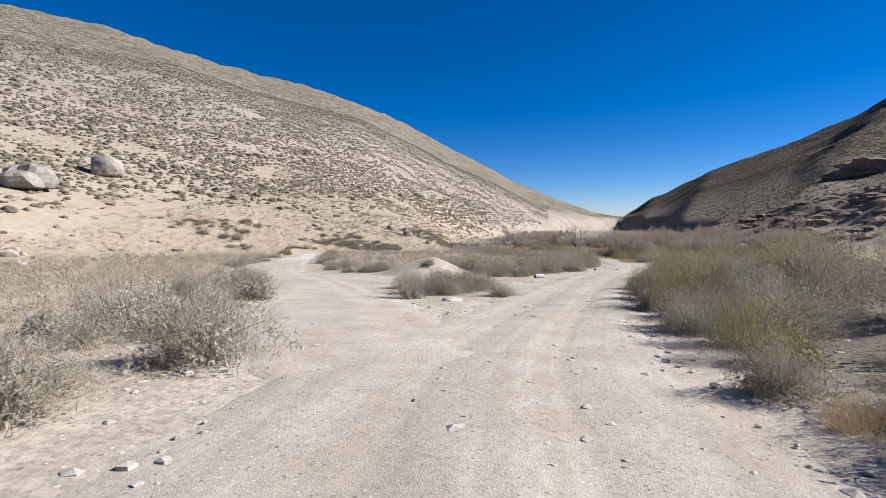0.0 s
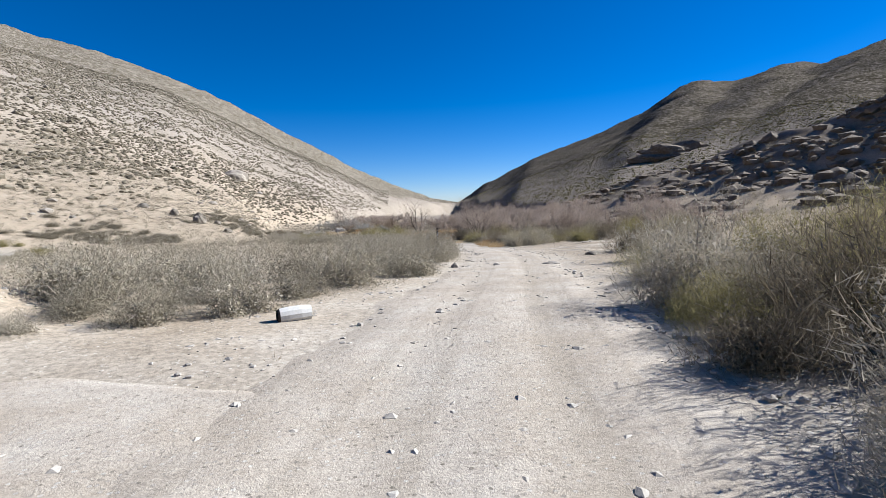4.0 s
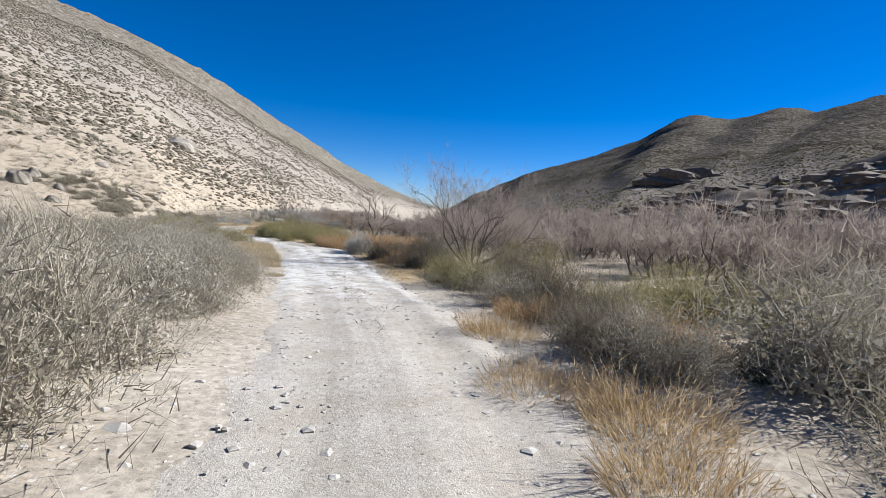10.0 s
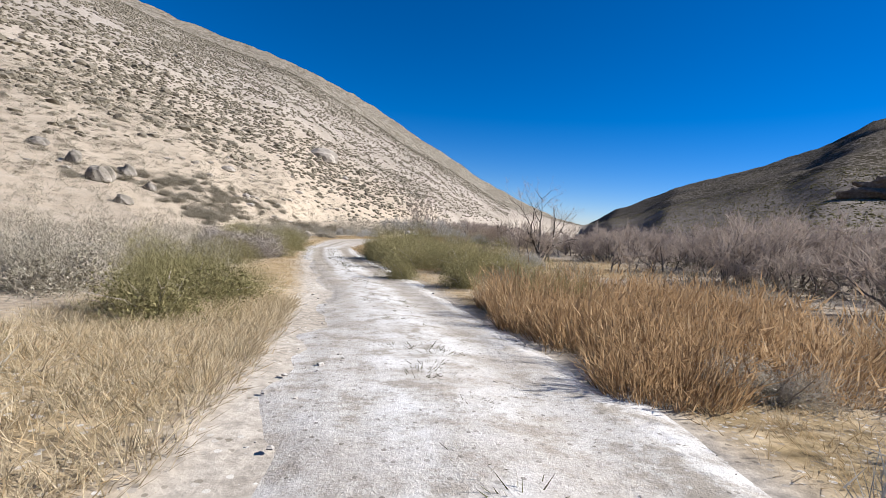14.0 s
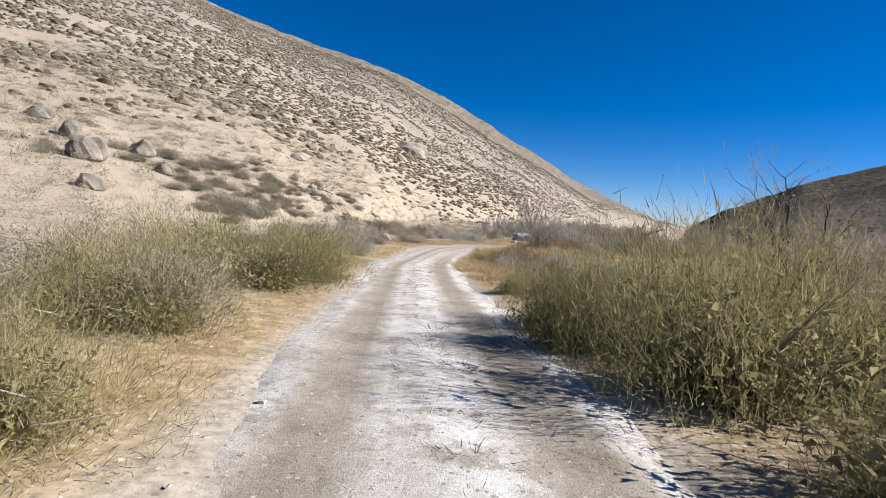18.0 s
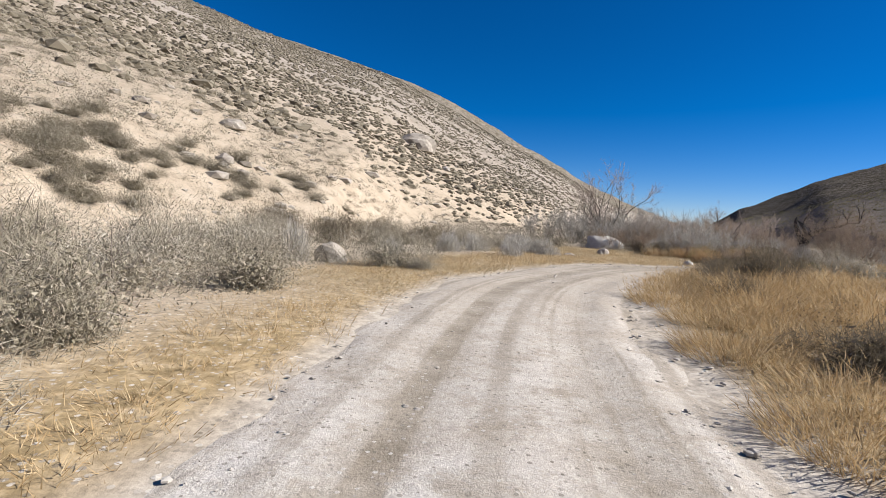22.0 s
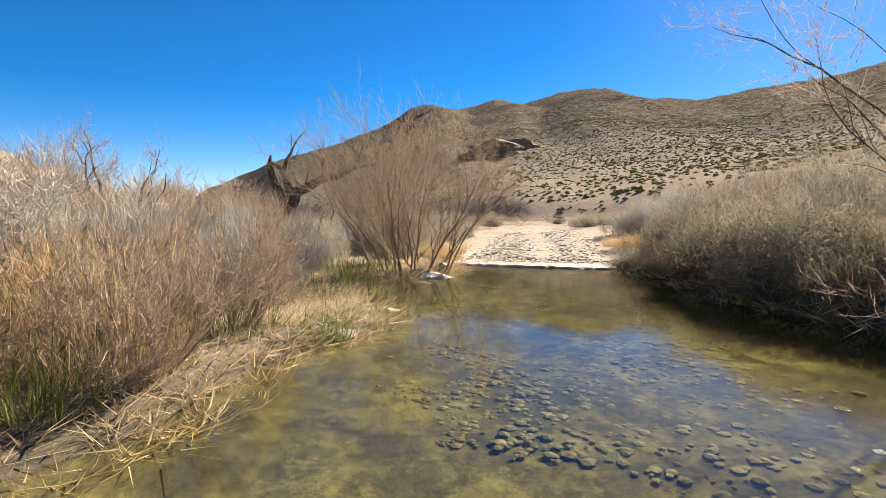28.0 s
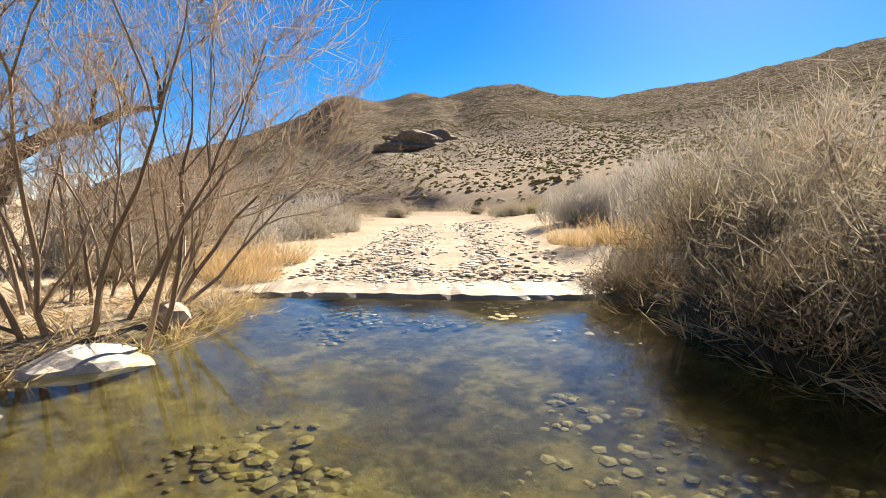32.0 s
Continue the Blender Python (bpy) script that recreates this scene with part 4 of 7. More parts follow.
def near_road_bushes():
    """Bushes that stand close to the track, each with its own place, size and height."""
    def plant(kind, x, y, w, h):
        if x > 20 and 112 < y < 132:  # golden bunch grass takes the bushes' place inside the bend
            bunch.put(x, y, w / 2, 0.6 * h / (w / 2))
        else:
            if kind is sage and 44 < y < 74 and side_of(x, y) > 1.5:
                kind = (sage, olive, dark, sage, olive)[round(x * 7 + y * 5) % 5]
            kind.put(x, y, w / 2, h / (w / 2))
    for x, y, w, h in ((33.5, 45.6, 3.4, 1.9), (36.5, 47.0, 3.6, 2.0), (30.5, 52.6, 3.2, 1.5), (33.4, 53.4, 3.4, 1.7), (36.6, 52.8, 3.4, 1.8), (39.8, 52.0, 3.6, 1.9), (28.6, 54.2, 2.8, 1.3), (42.6, 54.6, 3.6, 2.0), (35.0, 56.4, 3.4, 1.8), (38.4, 56.2, 3.4, 1.9), (31.6, 56.8, 3.0, 1.5)):
        (dark, sage, olive)[round(x + y) % 3].put(x, y, w / 2, h / (w / 2))
    for x, y, w, h in ((23.5, 38.2, 2.6, 1.4), (24.9, 37.6, 2.8, 1.5), (24.4, 38.9, 2.8, 1.5), (24.2, 36.6, 2.6, 1.3), (5.6, 1.2, 2.0, 1.4), (5.3, 2.6, 1.6, 1.0)):
        dark.put(x, y, w / 2, h / (w / 2))
    for x, y, w, h in ((9.7, 18.6, 1.8, 1.3), (10.8, 20.6, 1.9, 1.0), (11.9, 22.8, 1.8, 0.9), (8.7, 15.6, 1.7, 1.1), (7.8, 12.9, 1.7, 1.0), (13.1, 24.8, 1.6, 0.7), (6.4, 9.2, 1.6, 1.0), (10.6, 18.4, 1.8, 1.6), (9.9, 16.2, 1.6, 1.3)):
        (sage, dark, olive)[round(x * 7 + y) % 3].put(x, y, w / 2, h / (w / 2))
    for x, y, w, h in ((23.7, 49.9, 2.6, 1.25), (24.9, 50.7, 2.2, 1.1), (4.9, 4.6, 1.3, 0.8)):
        plant(sage, x, y, w, h)
    for x, y, w, h in ((22.9, 51.7, 1.4, 0.6), (23.6, 52.7, 1.6, 0.7), (23.1, 53.8, 1.4, 0.6), (5.0, 3.5, 0.9, 0.45), (24.0, 56.4, 1.5, 0.6)):
        bunch.put(x, y, w / 2, h / (w / 2))
    for x, y, w, h in ((0.6, 16.6, 1.5, 0.95), (1.5, 18.2, 1.9, 1.1), (2.5, 19.4, 1.9, 1.1), (3.4, 20.2, 1.5, 0.9), (0.9, 19.2, 1.6, 1.0), (1.6, 21.2, 2.2, 1.2), (0.3, 21.8, 1.8, 1.0), (2.8, 22.2, 1.9, 1.0), (-1.7, 5.9, 2.2, 1.15), (-4.3, 8.2, 2.4, 1.4), (-4.4, 15.5, 2.8, 1.3), (3.6, 21.4, 1.8, 0.95)):
        plant(sage, x, y, w, h)
    for x, y, w, h in ((4.7, 35.2, 3.2, 1.5), (6.6, 35.8, 3.0, 1.4), (2.9, 35.6, 2.8, 1.3), (8.4, 35.4, 3.0, 1.4), (10.2, 35.6, 2.6, 1.3), (-2.6, 33.6, 2.6, 1.2), (3.9, 17.6, 1.9, 0.8), (6.0, 31.5, 3.0, 1.4), (3.9, 30.5, 3.0, 1.4), (9.1, 32.6, 3.4, 1.5), (11.6, 34.2, 2.6, 1.2)):
        plant(sage, x, y, w, h)
    for x, y, w, h in ((6.9, 7.6, 2.4, 1.5), (6.9, 10.0, 1.7, 1.2), (9.8, 10.8, 3.0, 1.8), (12.4, 20.8, 3.0, 1.7), (13.8, 24.2, 3.0, 1.5), (20.4, 33.5, 3.4, 1.6)):
        plant(sage, x, y, w, h)
    for x, y, w, h in ((6.2, 3.4, 2.1, 1.6), (7.8, 2.0, 2.6, 2.0), (8.8, 5.0, 3.0, 2.1), (5.9, 6.0, 1.9, 1.4), (9.0, 13.6, 2.8, 1.8), (11.2, 16.4, 3.2, 2.1), (7.9, 8.9, 2.6, 1.7), (8.0, 11.7, 2.4, 1.6), (10.6, 8.0, 3.2, 2.1), (7.6, 13.2, 1.6, 1.0), (9.0, 15.8, 1.8, 1.2), (11.6, 12.8, 3.2, 2.0), (13.4, 15.2, 3.2, 2.0), (11.9, 20.3, 2.6, 1.9), (12.6, 18.4, 3.0, 2.1), (13.4, 22.4, 3.0, 2.1), (14.2, 25.8, 2.8, 1.9), (15.4, 23.6, 3.4, 2.3), (10.0, 15.6, 2.4, 1.6), (15.0, 18.0, 3.4, 2.4), (16.4, 28.4, 2.6, 1.7), (9.9, 17.8, 1.8, 1.2), (16.0, 27.0, 3.0, 1.6), (17.4, 24.9, 3.4, 1.8), (15.0, 20.8, 3.0, 1.7), (13.9, 18.2, 2.6, 1.5)):
        (sage, dark, sage, sage, olive)[round(x * 7 + y * 3) % 5].put(x, y, w / 2, (0.72 + 0.12 * (round(x * 5 + y * 11) % 4)) * h / (w / 2))
    for x, y, w, h in ((12.5, 23.6, 1.7, 0.9), (19.5, 28.2, 3.4, 1.7)):
        olive.put(x, y, w / 2, h / (w / 2))
    for x, y, w, h in ((17.7, 51.7, 3.2, 1.9), (18.6, 53.2, 2.2, 1.5), (16.4, 54.0, 2.2, 1.3), (14.8, 44.4, 2.2, 1.3), (16.2, 43.8, 1.6, 1.0), (16.9, 46.8, 1.4, 0.9), (13.0, 45.4, 2.6, 1.5), (15.8, 48.4, 2.2, 1.3), (14.2, 47.4, 2.4, 1.4), (16.4, 50.0, 2.0, 1.2), (12.0, 42.4, 2.6, 1.4), (11.0, 40.6, 2.6, 1.3), (15.4, 43.0, 2.2, 1.3), (16.6, 45.3, 1.4, 0.95), (15.0, 41.0, 2.0, 1.2), (13.6, 43.4, 2.4, 1.4), (15.6, 46.8, 1.8, 1.1), (14.0, 39.2, 2.0, 1.15), (12.2, 39.4, 2.2, 1.2), (14.4, 45.2, 1.8, 1.1), (13.4, 41.2, 2.2, 1.2), (18.6, 55.4, 2.1, 1.4), (17.2, 57.5, 2.2, 1.2)):
        plant(sage, x, y, w, h)
    for x, y, w, h in ((26.7, 53.2, 4.4, 2.0), (25.2, 51.0, 2.0, 0.9), (24.9, 54.6, 2.4, 1.1), (27.0, 57.4, 2.6, 1.3), (29.4, 57.6, 3.4, 1.6), (30.6, 55.6, 3.0, 1.4), (18.2, 55.6, 3.0, 1.7), (17.0, 57.4, 2.8, 1.6), (18.6, 58.4, 2.4, 1.4), (26.7, 59.0, 2.6, 1.3), (19.4, 63.7, 1.8, 1.0), (18.9, 66.9, 2.0, 1.1), (18.8, 73.1, 2.6, 1.0), (27.0, 68.6, 2.1, 1.3), (17.8, 61.0, 2.4, 1.1), (16.4, 64.8, 2.4, 1.1), (26.2, 62.2, 2.9, 1.4), (27.9, 63.4, 3.0, 1.6), (26.6, 65.0, 2.2, 1.1), (29.6, 64.8, 3.2, 1.7), (19.6, 60.4, 1.8, 1.0), (20.0, 66.0, 1.6, 0.9), (19.0, 69.2, 2.0, 1.0), (17.2, 67.2, 2.4, 1.1), (17.0, 71.4, 2.4, 1.1), (15.0, 69.0, 2.4, 1.1), (19.4, 58.0, 1.8, 1.0), (18.2, 64.4, 2.0, 1.0), (20.2, 62.4, 1.5, 0.8), (19.4, 58.9, 2.0, 1.1), (19.2, 60.4, 2.0, 1.1), (18.2, 61.6, 2.4, 1.2), (18.8, 64.2, 2.0, 1.0), (19.0, 61.8, 2.0, 1.1), (18.0, 59.8, 2.4, 1.3), (17.6, 63.2, 2.4, 1.2), (18.0, 66.2, 2.2, 1.1), (16.2, 62.0, 2.6, 1.3), (19.8, 66.8, 1.6, 0.8), (16.8, 65.6, 2.2, 1.1), (15.4, 60.6, 2.6, 1.3), (15.0, 64.0, 2.6, 1.2), (18.8, 68.4, 1.8, 0.9), (17.4, 59.4, 2.2, 1.2), (13.2, 118.4, 2.6, 1.3), (12.2, 120.6, 2.8, 1.3), (13.8, 121.8, 2.2, 1.1), (11.2, 122.8, 2.8, 1.4), (12.6, 124.6, 2.4, 1.2), (10.4, 119.6, 2.8, 1.4), (10.8, 125.6, 2.6, 1.3), (14.0, 116.2, 2.2, 1.1), (12.4, 115.4, 2.6, 1.3), (9.2, 122.0, 2.8, 1.4), (9.0, 117.6, 2.8, 1.3), (11.4, 128.2, 2.4, 1.2), (13.6, 110.6, 2.4, 1.1), (12.0, 108.4, 2.6, 1.2), (9.6, 129.6, 2.8, 1.2), (18.6, 62.6, 2.4, 1.2), (19.3, 65.2, 2.0, 1.1), (19.9, 64.0, 1.4, 0.8), (23.2, 124.8, 2.4, 1.4), (24.4, 126.8, 2.4, 1.4), (22.4, 122.6, 2.0, 1.2)):
        plant(sage, x, y, w, h)
    for x, y, w, h in ((26.2, 55.2, 2.2, 0.9), (25.4, 57.6, 1.8, 0.7), (26.0, 77.0, 2.4, 1.15), (25.9, 79.2, 2.6, 1.25), (26.4, 81.2, 2.8, 1.3), (28.4, 78.6, 3.0, 1.4), (28.6, 82.0, 3.2, 1.5), (30.8, 80.5, 3.0, 1.4), (27.6, 75.4, 2.4, 1.1), (25.6, 74.8, 1.6, 0.8), (25.6, 68.4, 1.5, 0.5), (26.6, 70.8, 2.0, 0.65), (26.2, 72.9, 1.6, 0.6), (26.9, 76.4, 2.2, 1.1), (27.2, 80.0, 2.6, 1.2), (25.5, 78.0, 1.8, 1.05), (25.6, 80.4, 1.8, 1.1), (29.8, 77.0, 2.6, 1.3), (26.0, 75.6, 1.8, 0.95), (30.2, 82.6, 2.8, 1.3), (27.4, 83.0, 2.4, 1.1)):
        rust.put(x - (0.75 if y > 73 else 0), y, w / 2, 0.92 * h / (w / 2))
    for x, y, w, h in ((19.6, 79.6, 2.0, 0.8), (24.1, 89.4, 3.2, 1.6), (25.9, 88.4, 3.2, 1.7), (26.4, 90.6, 3.4, 1.7), (24.0, 91.8, 3.0, 1.5), (22.7, 97.2, 2.2, 1.4), (22.6, 95.7, 2.2, 1.6), (22.2, 102.0, 1.3, 0.8), (23.6, 93.9, 3.0, 1.9), (23.9, 95.9, 3.0, 2.1), (25.4, 94.4, 3.4, 2.2), (24.8, 97.0, 2.8, 1.9), (25.6, 92.4, 3.0, 1.5), (27.6, 92.4, 3.2, 1.6), (22.9, 97.8, 1.8, 1.0), (27.4, 87.6, 2.6, 1.3), (23.6, 85.4, 1.6, 0.9), (25.2, 83.9, 1.8, 1.1)):
        olive.put(x - (0.8 if x > 22 else 0), y, w / 2, (1.1 if 22 < x < 24 else 0.95) * h / (w / 2))
    for x, y, w, h in ((17.9, 91.6, 1.9, 0.95), (16.6, 92.2, 2.0, 1.0), (16.2, 94.2, 2.2, 1.1), (14.0, 96.5, 2.8, 1.2), (16.3, 99.2, 3.2, 1.5), (14.2, 99.6, 2.8, 1.3), (14.7, 104.4, 2.6, 1.3), (16.2, 102.0, 1.8, 1.0), (22.0, 102.4, 1.7, 0.95), (25.1, 102.5, 2.2, 1.1), (20.6, 115.3, 1.2, 0.95), (21.4, 116.8, 1.5, 0.95)):
        olive.put(x, y, w / 2, h / (w / 2))
    for x, y, w, h in ((17.2, 75.0, 2.4, 1.1), (16.4, 77.0, 2.4, 1.1), (15.0, 74.5, 2.6, 1.2), (14.5, 78.5, 2.6, 1.2), (17.5, 78.6, 2.0, 1.0), (12.5, 76.0, 2.6, 1.2), (16.0, 81.0, 2.4, 1.1), (13.5, 82.0, 2.6, 1.2), (17.3, 83.0, 2.0, 1.0), (11.0, 79.5, 2.8, 1.3), (13.2, 73.0, 2.6, 1.2), (10.6, 75.0, 2.8, 1.3)):
        plant(sage, x, y, w, h)
    for x, y, w, h in ((22.3, 114.3, 2.2, 1.3), (21.9, 112.4, 1.6, 1.0), (19.6, 77.0, 2.0, 0.95), (19.4, 79.0, 2.4, 1.1), (18.4, 80.6, 2.2, 1.0), (18.9, 74.6, 1.2, 0.5)):
        olive.put(x, y, w / 2, h / (w / 2))
    for x, y, w, h in ((17.0, 90.0, 3.0, 1.1), (15.9, 91.8, 2.8, 1.1), (14.4, 94.6, 2.4, 0.8)):
        brushpile.put(x, y, w / 2, h / (w / 2))
    for x, y, w, h in ((16.4, 100.8, 3.2, 1.7), (15.2, 97.8, 3.0, 1.6), (13.6, 101.6, 3.2, 1.6), (15.6, 104.2, 3.0, 1.4), (14.2, 106.6, 2.6, 1.2), (17.0, 94.4, 1.8, 1.0), (15.8, 85.6, 2.4, 1.1), (17.6, 86.4, 1.8, 0.9)):
        olive.put(x, y, w / 2, h / (w / 2))
    for x, y, w, h in ((21.7, 123.5, 1.8, 0.9), (22.5, 125.3, 1.8, 0.9), (23.3, 127.1, 1.8, 0.9), (24.3, 129.0, 1.8, 0.9), (25.4, 130.3, 1.8, 0.9), (20.8, 111.6, 1.7, 0.8), (21.0, 113.9, 1.8, 0.8), (20.9, 117.4, 1.6, 0.7), (21.3, 119.9, 1.8, 0.8), (21.8, 121.9, 1.8, 0.8), (21.0, 109.0, 1.8, 0.7), (23.9, 127.2, 1.9, 0.8), (24.6, 129.4, 1.9, 0.8), (25.9, 131.2, 1.8, 0.7), (21.6, 106.2, 1.8, 0.7), (22.2, 108.4, 2.2, 0.85), (21.4, 110.4, 1.8, 0.8), (22.8, 111.6, 2.2, 0.9), (21.6, 118.4, 1.8, 0.8), (22.6, 121.2, 2.0, 0.9), (23.0, 123.0, 2.2, 1.0), (24.0, 125.4, 2.2, 1.0), (24.9, 128.2, 2.0, 0.9), (25.6, 126.4, 2.4, 1.1), (26.4, 129.6, 2.2, 0.9), (23.4, 105.4, 2.2, 0.8)):
        bunch.put(x - 0.65, y, w / 2, 0.72 * h / (w / 2))
    for x, y, w, h in ((23.9, 122.6, 2.4, 1.3), (25.2, 124.2, 2.8, 1.5), (26.8, 127.4, 2.8, 1.5), (28.4, 130.8, 2.6, 1.4), (24.2, 118.6, 2.4, 1.1), (30.4, 132.6, 2.6, 1.4), (26.8, 122.0, 2.8, 1.4), (22.0, 114.2, 2.0, 1.1), (23.2, 113.0, 2.2, 1.2), (27.4, 115.6, 2.4, 1.0), (25.6, 116.8, 2.4, 1.0), (28.0, 119.4, 2.6, 1.1), (26.4, 111.0, 2.2, 0.9), (24.8, 113.8, 2.0, 1.0), (29.8, 113.4, 2.6, 1.1), (28.6, 108.0, 2.4, 1.0), (26.2, 104.6, 2.0, 0.9)):
        plant(sage, x, y, w, h)
    for x, y, w, h in ((25.0, 72.0, 1.7, 1.1), (24.1, 110.1, 1.9, 1.2), (24.9, 107.0, 1.8, 1.2), (15.9, 135.4, 1.5, 1.0), (20.3, 136.9, 1.6, 0.9), (18.7, 134.0, 1.2, 0.7), (12.4, 127.1, 1.1, 1.3), (19.2, 138.2, 2.4, 1.0), (17.2, 137.0, 1.6, 0.9), (14.3, 131.0, 1.2, 0.8), (28.8, 96.0, 2.0, 1.0), (31.0, 99.5, 2.2, 1.0)):
        silver.put(x, y, w / 2, h / (w / 2))
    for x, y, w, h in ((25.4, 69.6, 2.0, 1.0), (26.0, 67.0, 1.9, 1.0), (27.2, 69.0, 2.2, 1.2), (25.4, 97.2, 2.4, 1.5), (26.8, 95.6, 2.4, 1.6), (22.7, 113.4, 2.8, 1.4), (24.9, 127.6, 2.0, 1.3), (21.8, 119.6, 1.8, 0.8), (27.6, 131.0, 1.8, 1.2), (23.8, 127.9, 1.5, 0.8), (23.2, 126.2, 1.3, 0.7), (24.6, 129.6, 1.6, 0.9), (25.7, 131.2, 1.6, 0.8), (25.4, 129.0, 2.2, 1.3), (22.6, 124.4, 1.2, 0.6)):
        dark.put(x, y, w / 2, h / (w / 2))
    for x, y, w, h in ((12.6, 136.2, 2.4, 1.2), (11.0, 134.4, 2.6, 1.3), (13.4, 139.6, 2.4, 1.2), (11.8, 141.0, 2.8, 1.4), (15.2, 141.2, 2.4, 1.2), (10.0, 138.6, 2.8, 1.4), (16.8, 142.6, 2.4, 1.2), (13.8, 144.0, 2.8, 1.3), (18.4, 144.4, 2.4, 1.1), (9.2, 132.2, 2.6, 1.3), (8.2, 135.6, 2.8, 1.4), (20.2, 146.0, 2.4, 1.1), (16.2, 146.2, 2.8, 1.3), (22.2, 148.2, 2.4, 1.0), (10.6, 144.4, 3.0, 1.4)):
        (sage, dark, sage, sage)[round(x * 5 + y) % 4].put(x, y, w / 2, h / (w / 2))
    for x, y, w, h in ((22.9, 124.6, 1.8, 0.9), (26.6, 131.6, 1.4, 0.8), (13.0, 111.6, 2.4, 0.8), (23.6, 120.8, 2.0, 1.0), (11.2, 115.0, 2.6, 1.0)):
        plant(sage, x, y, w, h)


def scatter(name, label, category, forms, spots, material):
    """One mesh of many small plants: forms are arrays of triangles, spots give place, size, height and turn."""
    out = []
    for n, (x, y, z, size, tall, turn) in enumerate(spots):
        f = forms[n % len(forms)]
        c, s = math.cos(turn) * size, math.sin(turn) * size
        out.append(np.stack([f[..., 0] * c - f[..., 1] * s + x, f[..., 0] * s + f[..., 1] * c + y, f[..., 2] * size * tall + z], -1))
    return tagged(new(name, triangles(name, np.concatenate(out), material)), label, category, kind="stuff")


def scrub_form(seed, twigs, leaf, length, width, size, upright=0.4, fill=36, chip=0.15):
    rng = np.random.default_rng(seed)
    p = dome_points(rng, twigs, 1.0, 0.9, 4, 0.05)
    way = unit(unit(p + (0, 0, 0.15)) * 0.8 + rng.normal(size=p.shape) * 0.45 + (0, 0, upright))
    ln = length * rng.uniform(0.5, 1.3, twigs)
    return np.concatenate([blades(rng, p - way * ln[:, None] * 0.6, way, ln, width * rng.uniform(0.6, 1.4, twigs)),
                           leaves(rng, dome_points(rng, leaf, 1.0, 0.85, 4, 0.02), size * rng.uniform(0.5, 1.3, leaf)),
                           leaves(rng, dome_points(rng, fill, 0.75, 0.7, 4, 0.02) * rng.uniform(0.35, 0.95, (fill, 1)), np.full(fill, chip))])


def valley_brush():
    """Brush over the valley floor, thinner where the ground lies open: single plants near the track, the rest as one growth."""
    rng = random.Random(21)
    spots, grid = [], {}
    far = {"grey": [], "dark": []}
    n = 26000
    xs, ys = np.array([(rng.uniform(-48, 80), rng.uniform(-8, 190)) for _ in range(n)]).T
    side, off, gold, pool, patch = side_of(xs, ys), off_road(xs, ys), gold_at(xs, ys), pond(xs, ys), fnoise(xs / 7, ys / 7, 2)
    zs = sloped(xs, ys)
    for x, y, z, s, o, g, p, v in zip(xs, ys, zs, side, off, gold, pool, patch):
        if o < 1.3 or p > -1.8 or (3 < s < 20 and 33 < y < 52) or (18 < x < 30 and 129 < y < 146) or (g > 0.3 and rng.random() < 0.92):
            continue
        if v < -0.1 and rng.random() < 0.8 and not (s < -4 and 72 < y < 178):
            continue
        if s > 0 and 98 < y < 122 and rng.random() < 0.5:
            continue
        if 30 < x < 75 and 136 < y < 162 and rng.random() < 0.7:
            continue
        size = rng.uniform(0.5, 1.2)
        cell = (int(x // 3), int(y // 3))
        if any((x - a) ** 2 + (y - b) ** 2 < (0.58 * (size + c)) ** 2 for i in (-1, 0, 1) for j in (-1, 0, 1) for a, b, c in grid.get((cell[0] + i, cell[1] + j), ())):
            continue
        grid.setdefault(cell, []).append((x, y, size))
        spots.append((x, y, z, s, o, size))
    for x, y, z, s, o, size in spots:
        if o < 2.9:
            if s > 0 and y > 45:
                kind = rng.choice((dark, sage, olive, dark, sage))
            elif s < 0 and 76 < y < 106:
                kind = rng.choice((olive, olive, sage))
            elif s > 0 and y < 34:
                kind = rng.choice((sage, olive, sage))
            else:
                kind = sage
            kind.put(x, y, size, rng.uniform(0.75, 1.1))
        else:
            far["dark" if s > 8 and rng.random() < 0.45 else "grey"].append((x, y, z - 0.03, size * rng.uniform(0.9, 1.2), rng.uniform(0.8, 1.2), rng.uniform(0, 6.3), o))
    near_forms = [scrub_form(200 + k, 300, 230, 0.18, 0.009, 0.034, 0.25, 180, 0.048) for k in range(6)]
    mid_forms = [scrub_form(210 + k, 110, 120, 0.2, 0.015, 0.052, 0.2, 95, 0.068) for k in range(6)]
    far_forms = [scrub_form(220 + k, 40, 46, 0.24, 0.026, 0.085, 0.2, 46, 0.10) for k in range(6)]
    for tone, name, label, mat in (("grey", "valley_scrub", "dusty grey sagebrush covering the valley floor", SAGE), ("dark", "dark_scrub", "dark brown tangled scrub on the shaded side of the valley", UMBER)):
        close = [s[:6] for s in far[tone] if s[6] < 8]
        scatter(name, label, "scrub", near_forms, close, mat)
        scatter(name, label, "scrub", mid_forms, [s[:6] for s in far[tone] if 8 <= s[6] < 17], mat)
        scatter(name, label, "scrub", far_forms, [s[:6] for s in far[tone] if s[6] >= 17], mat)


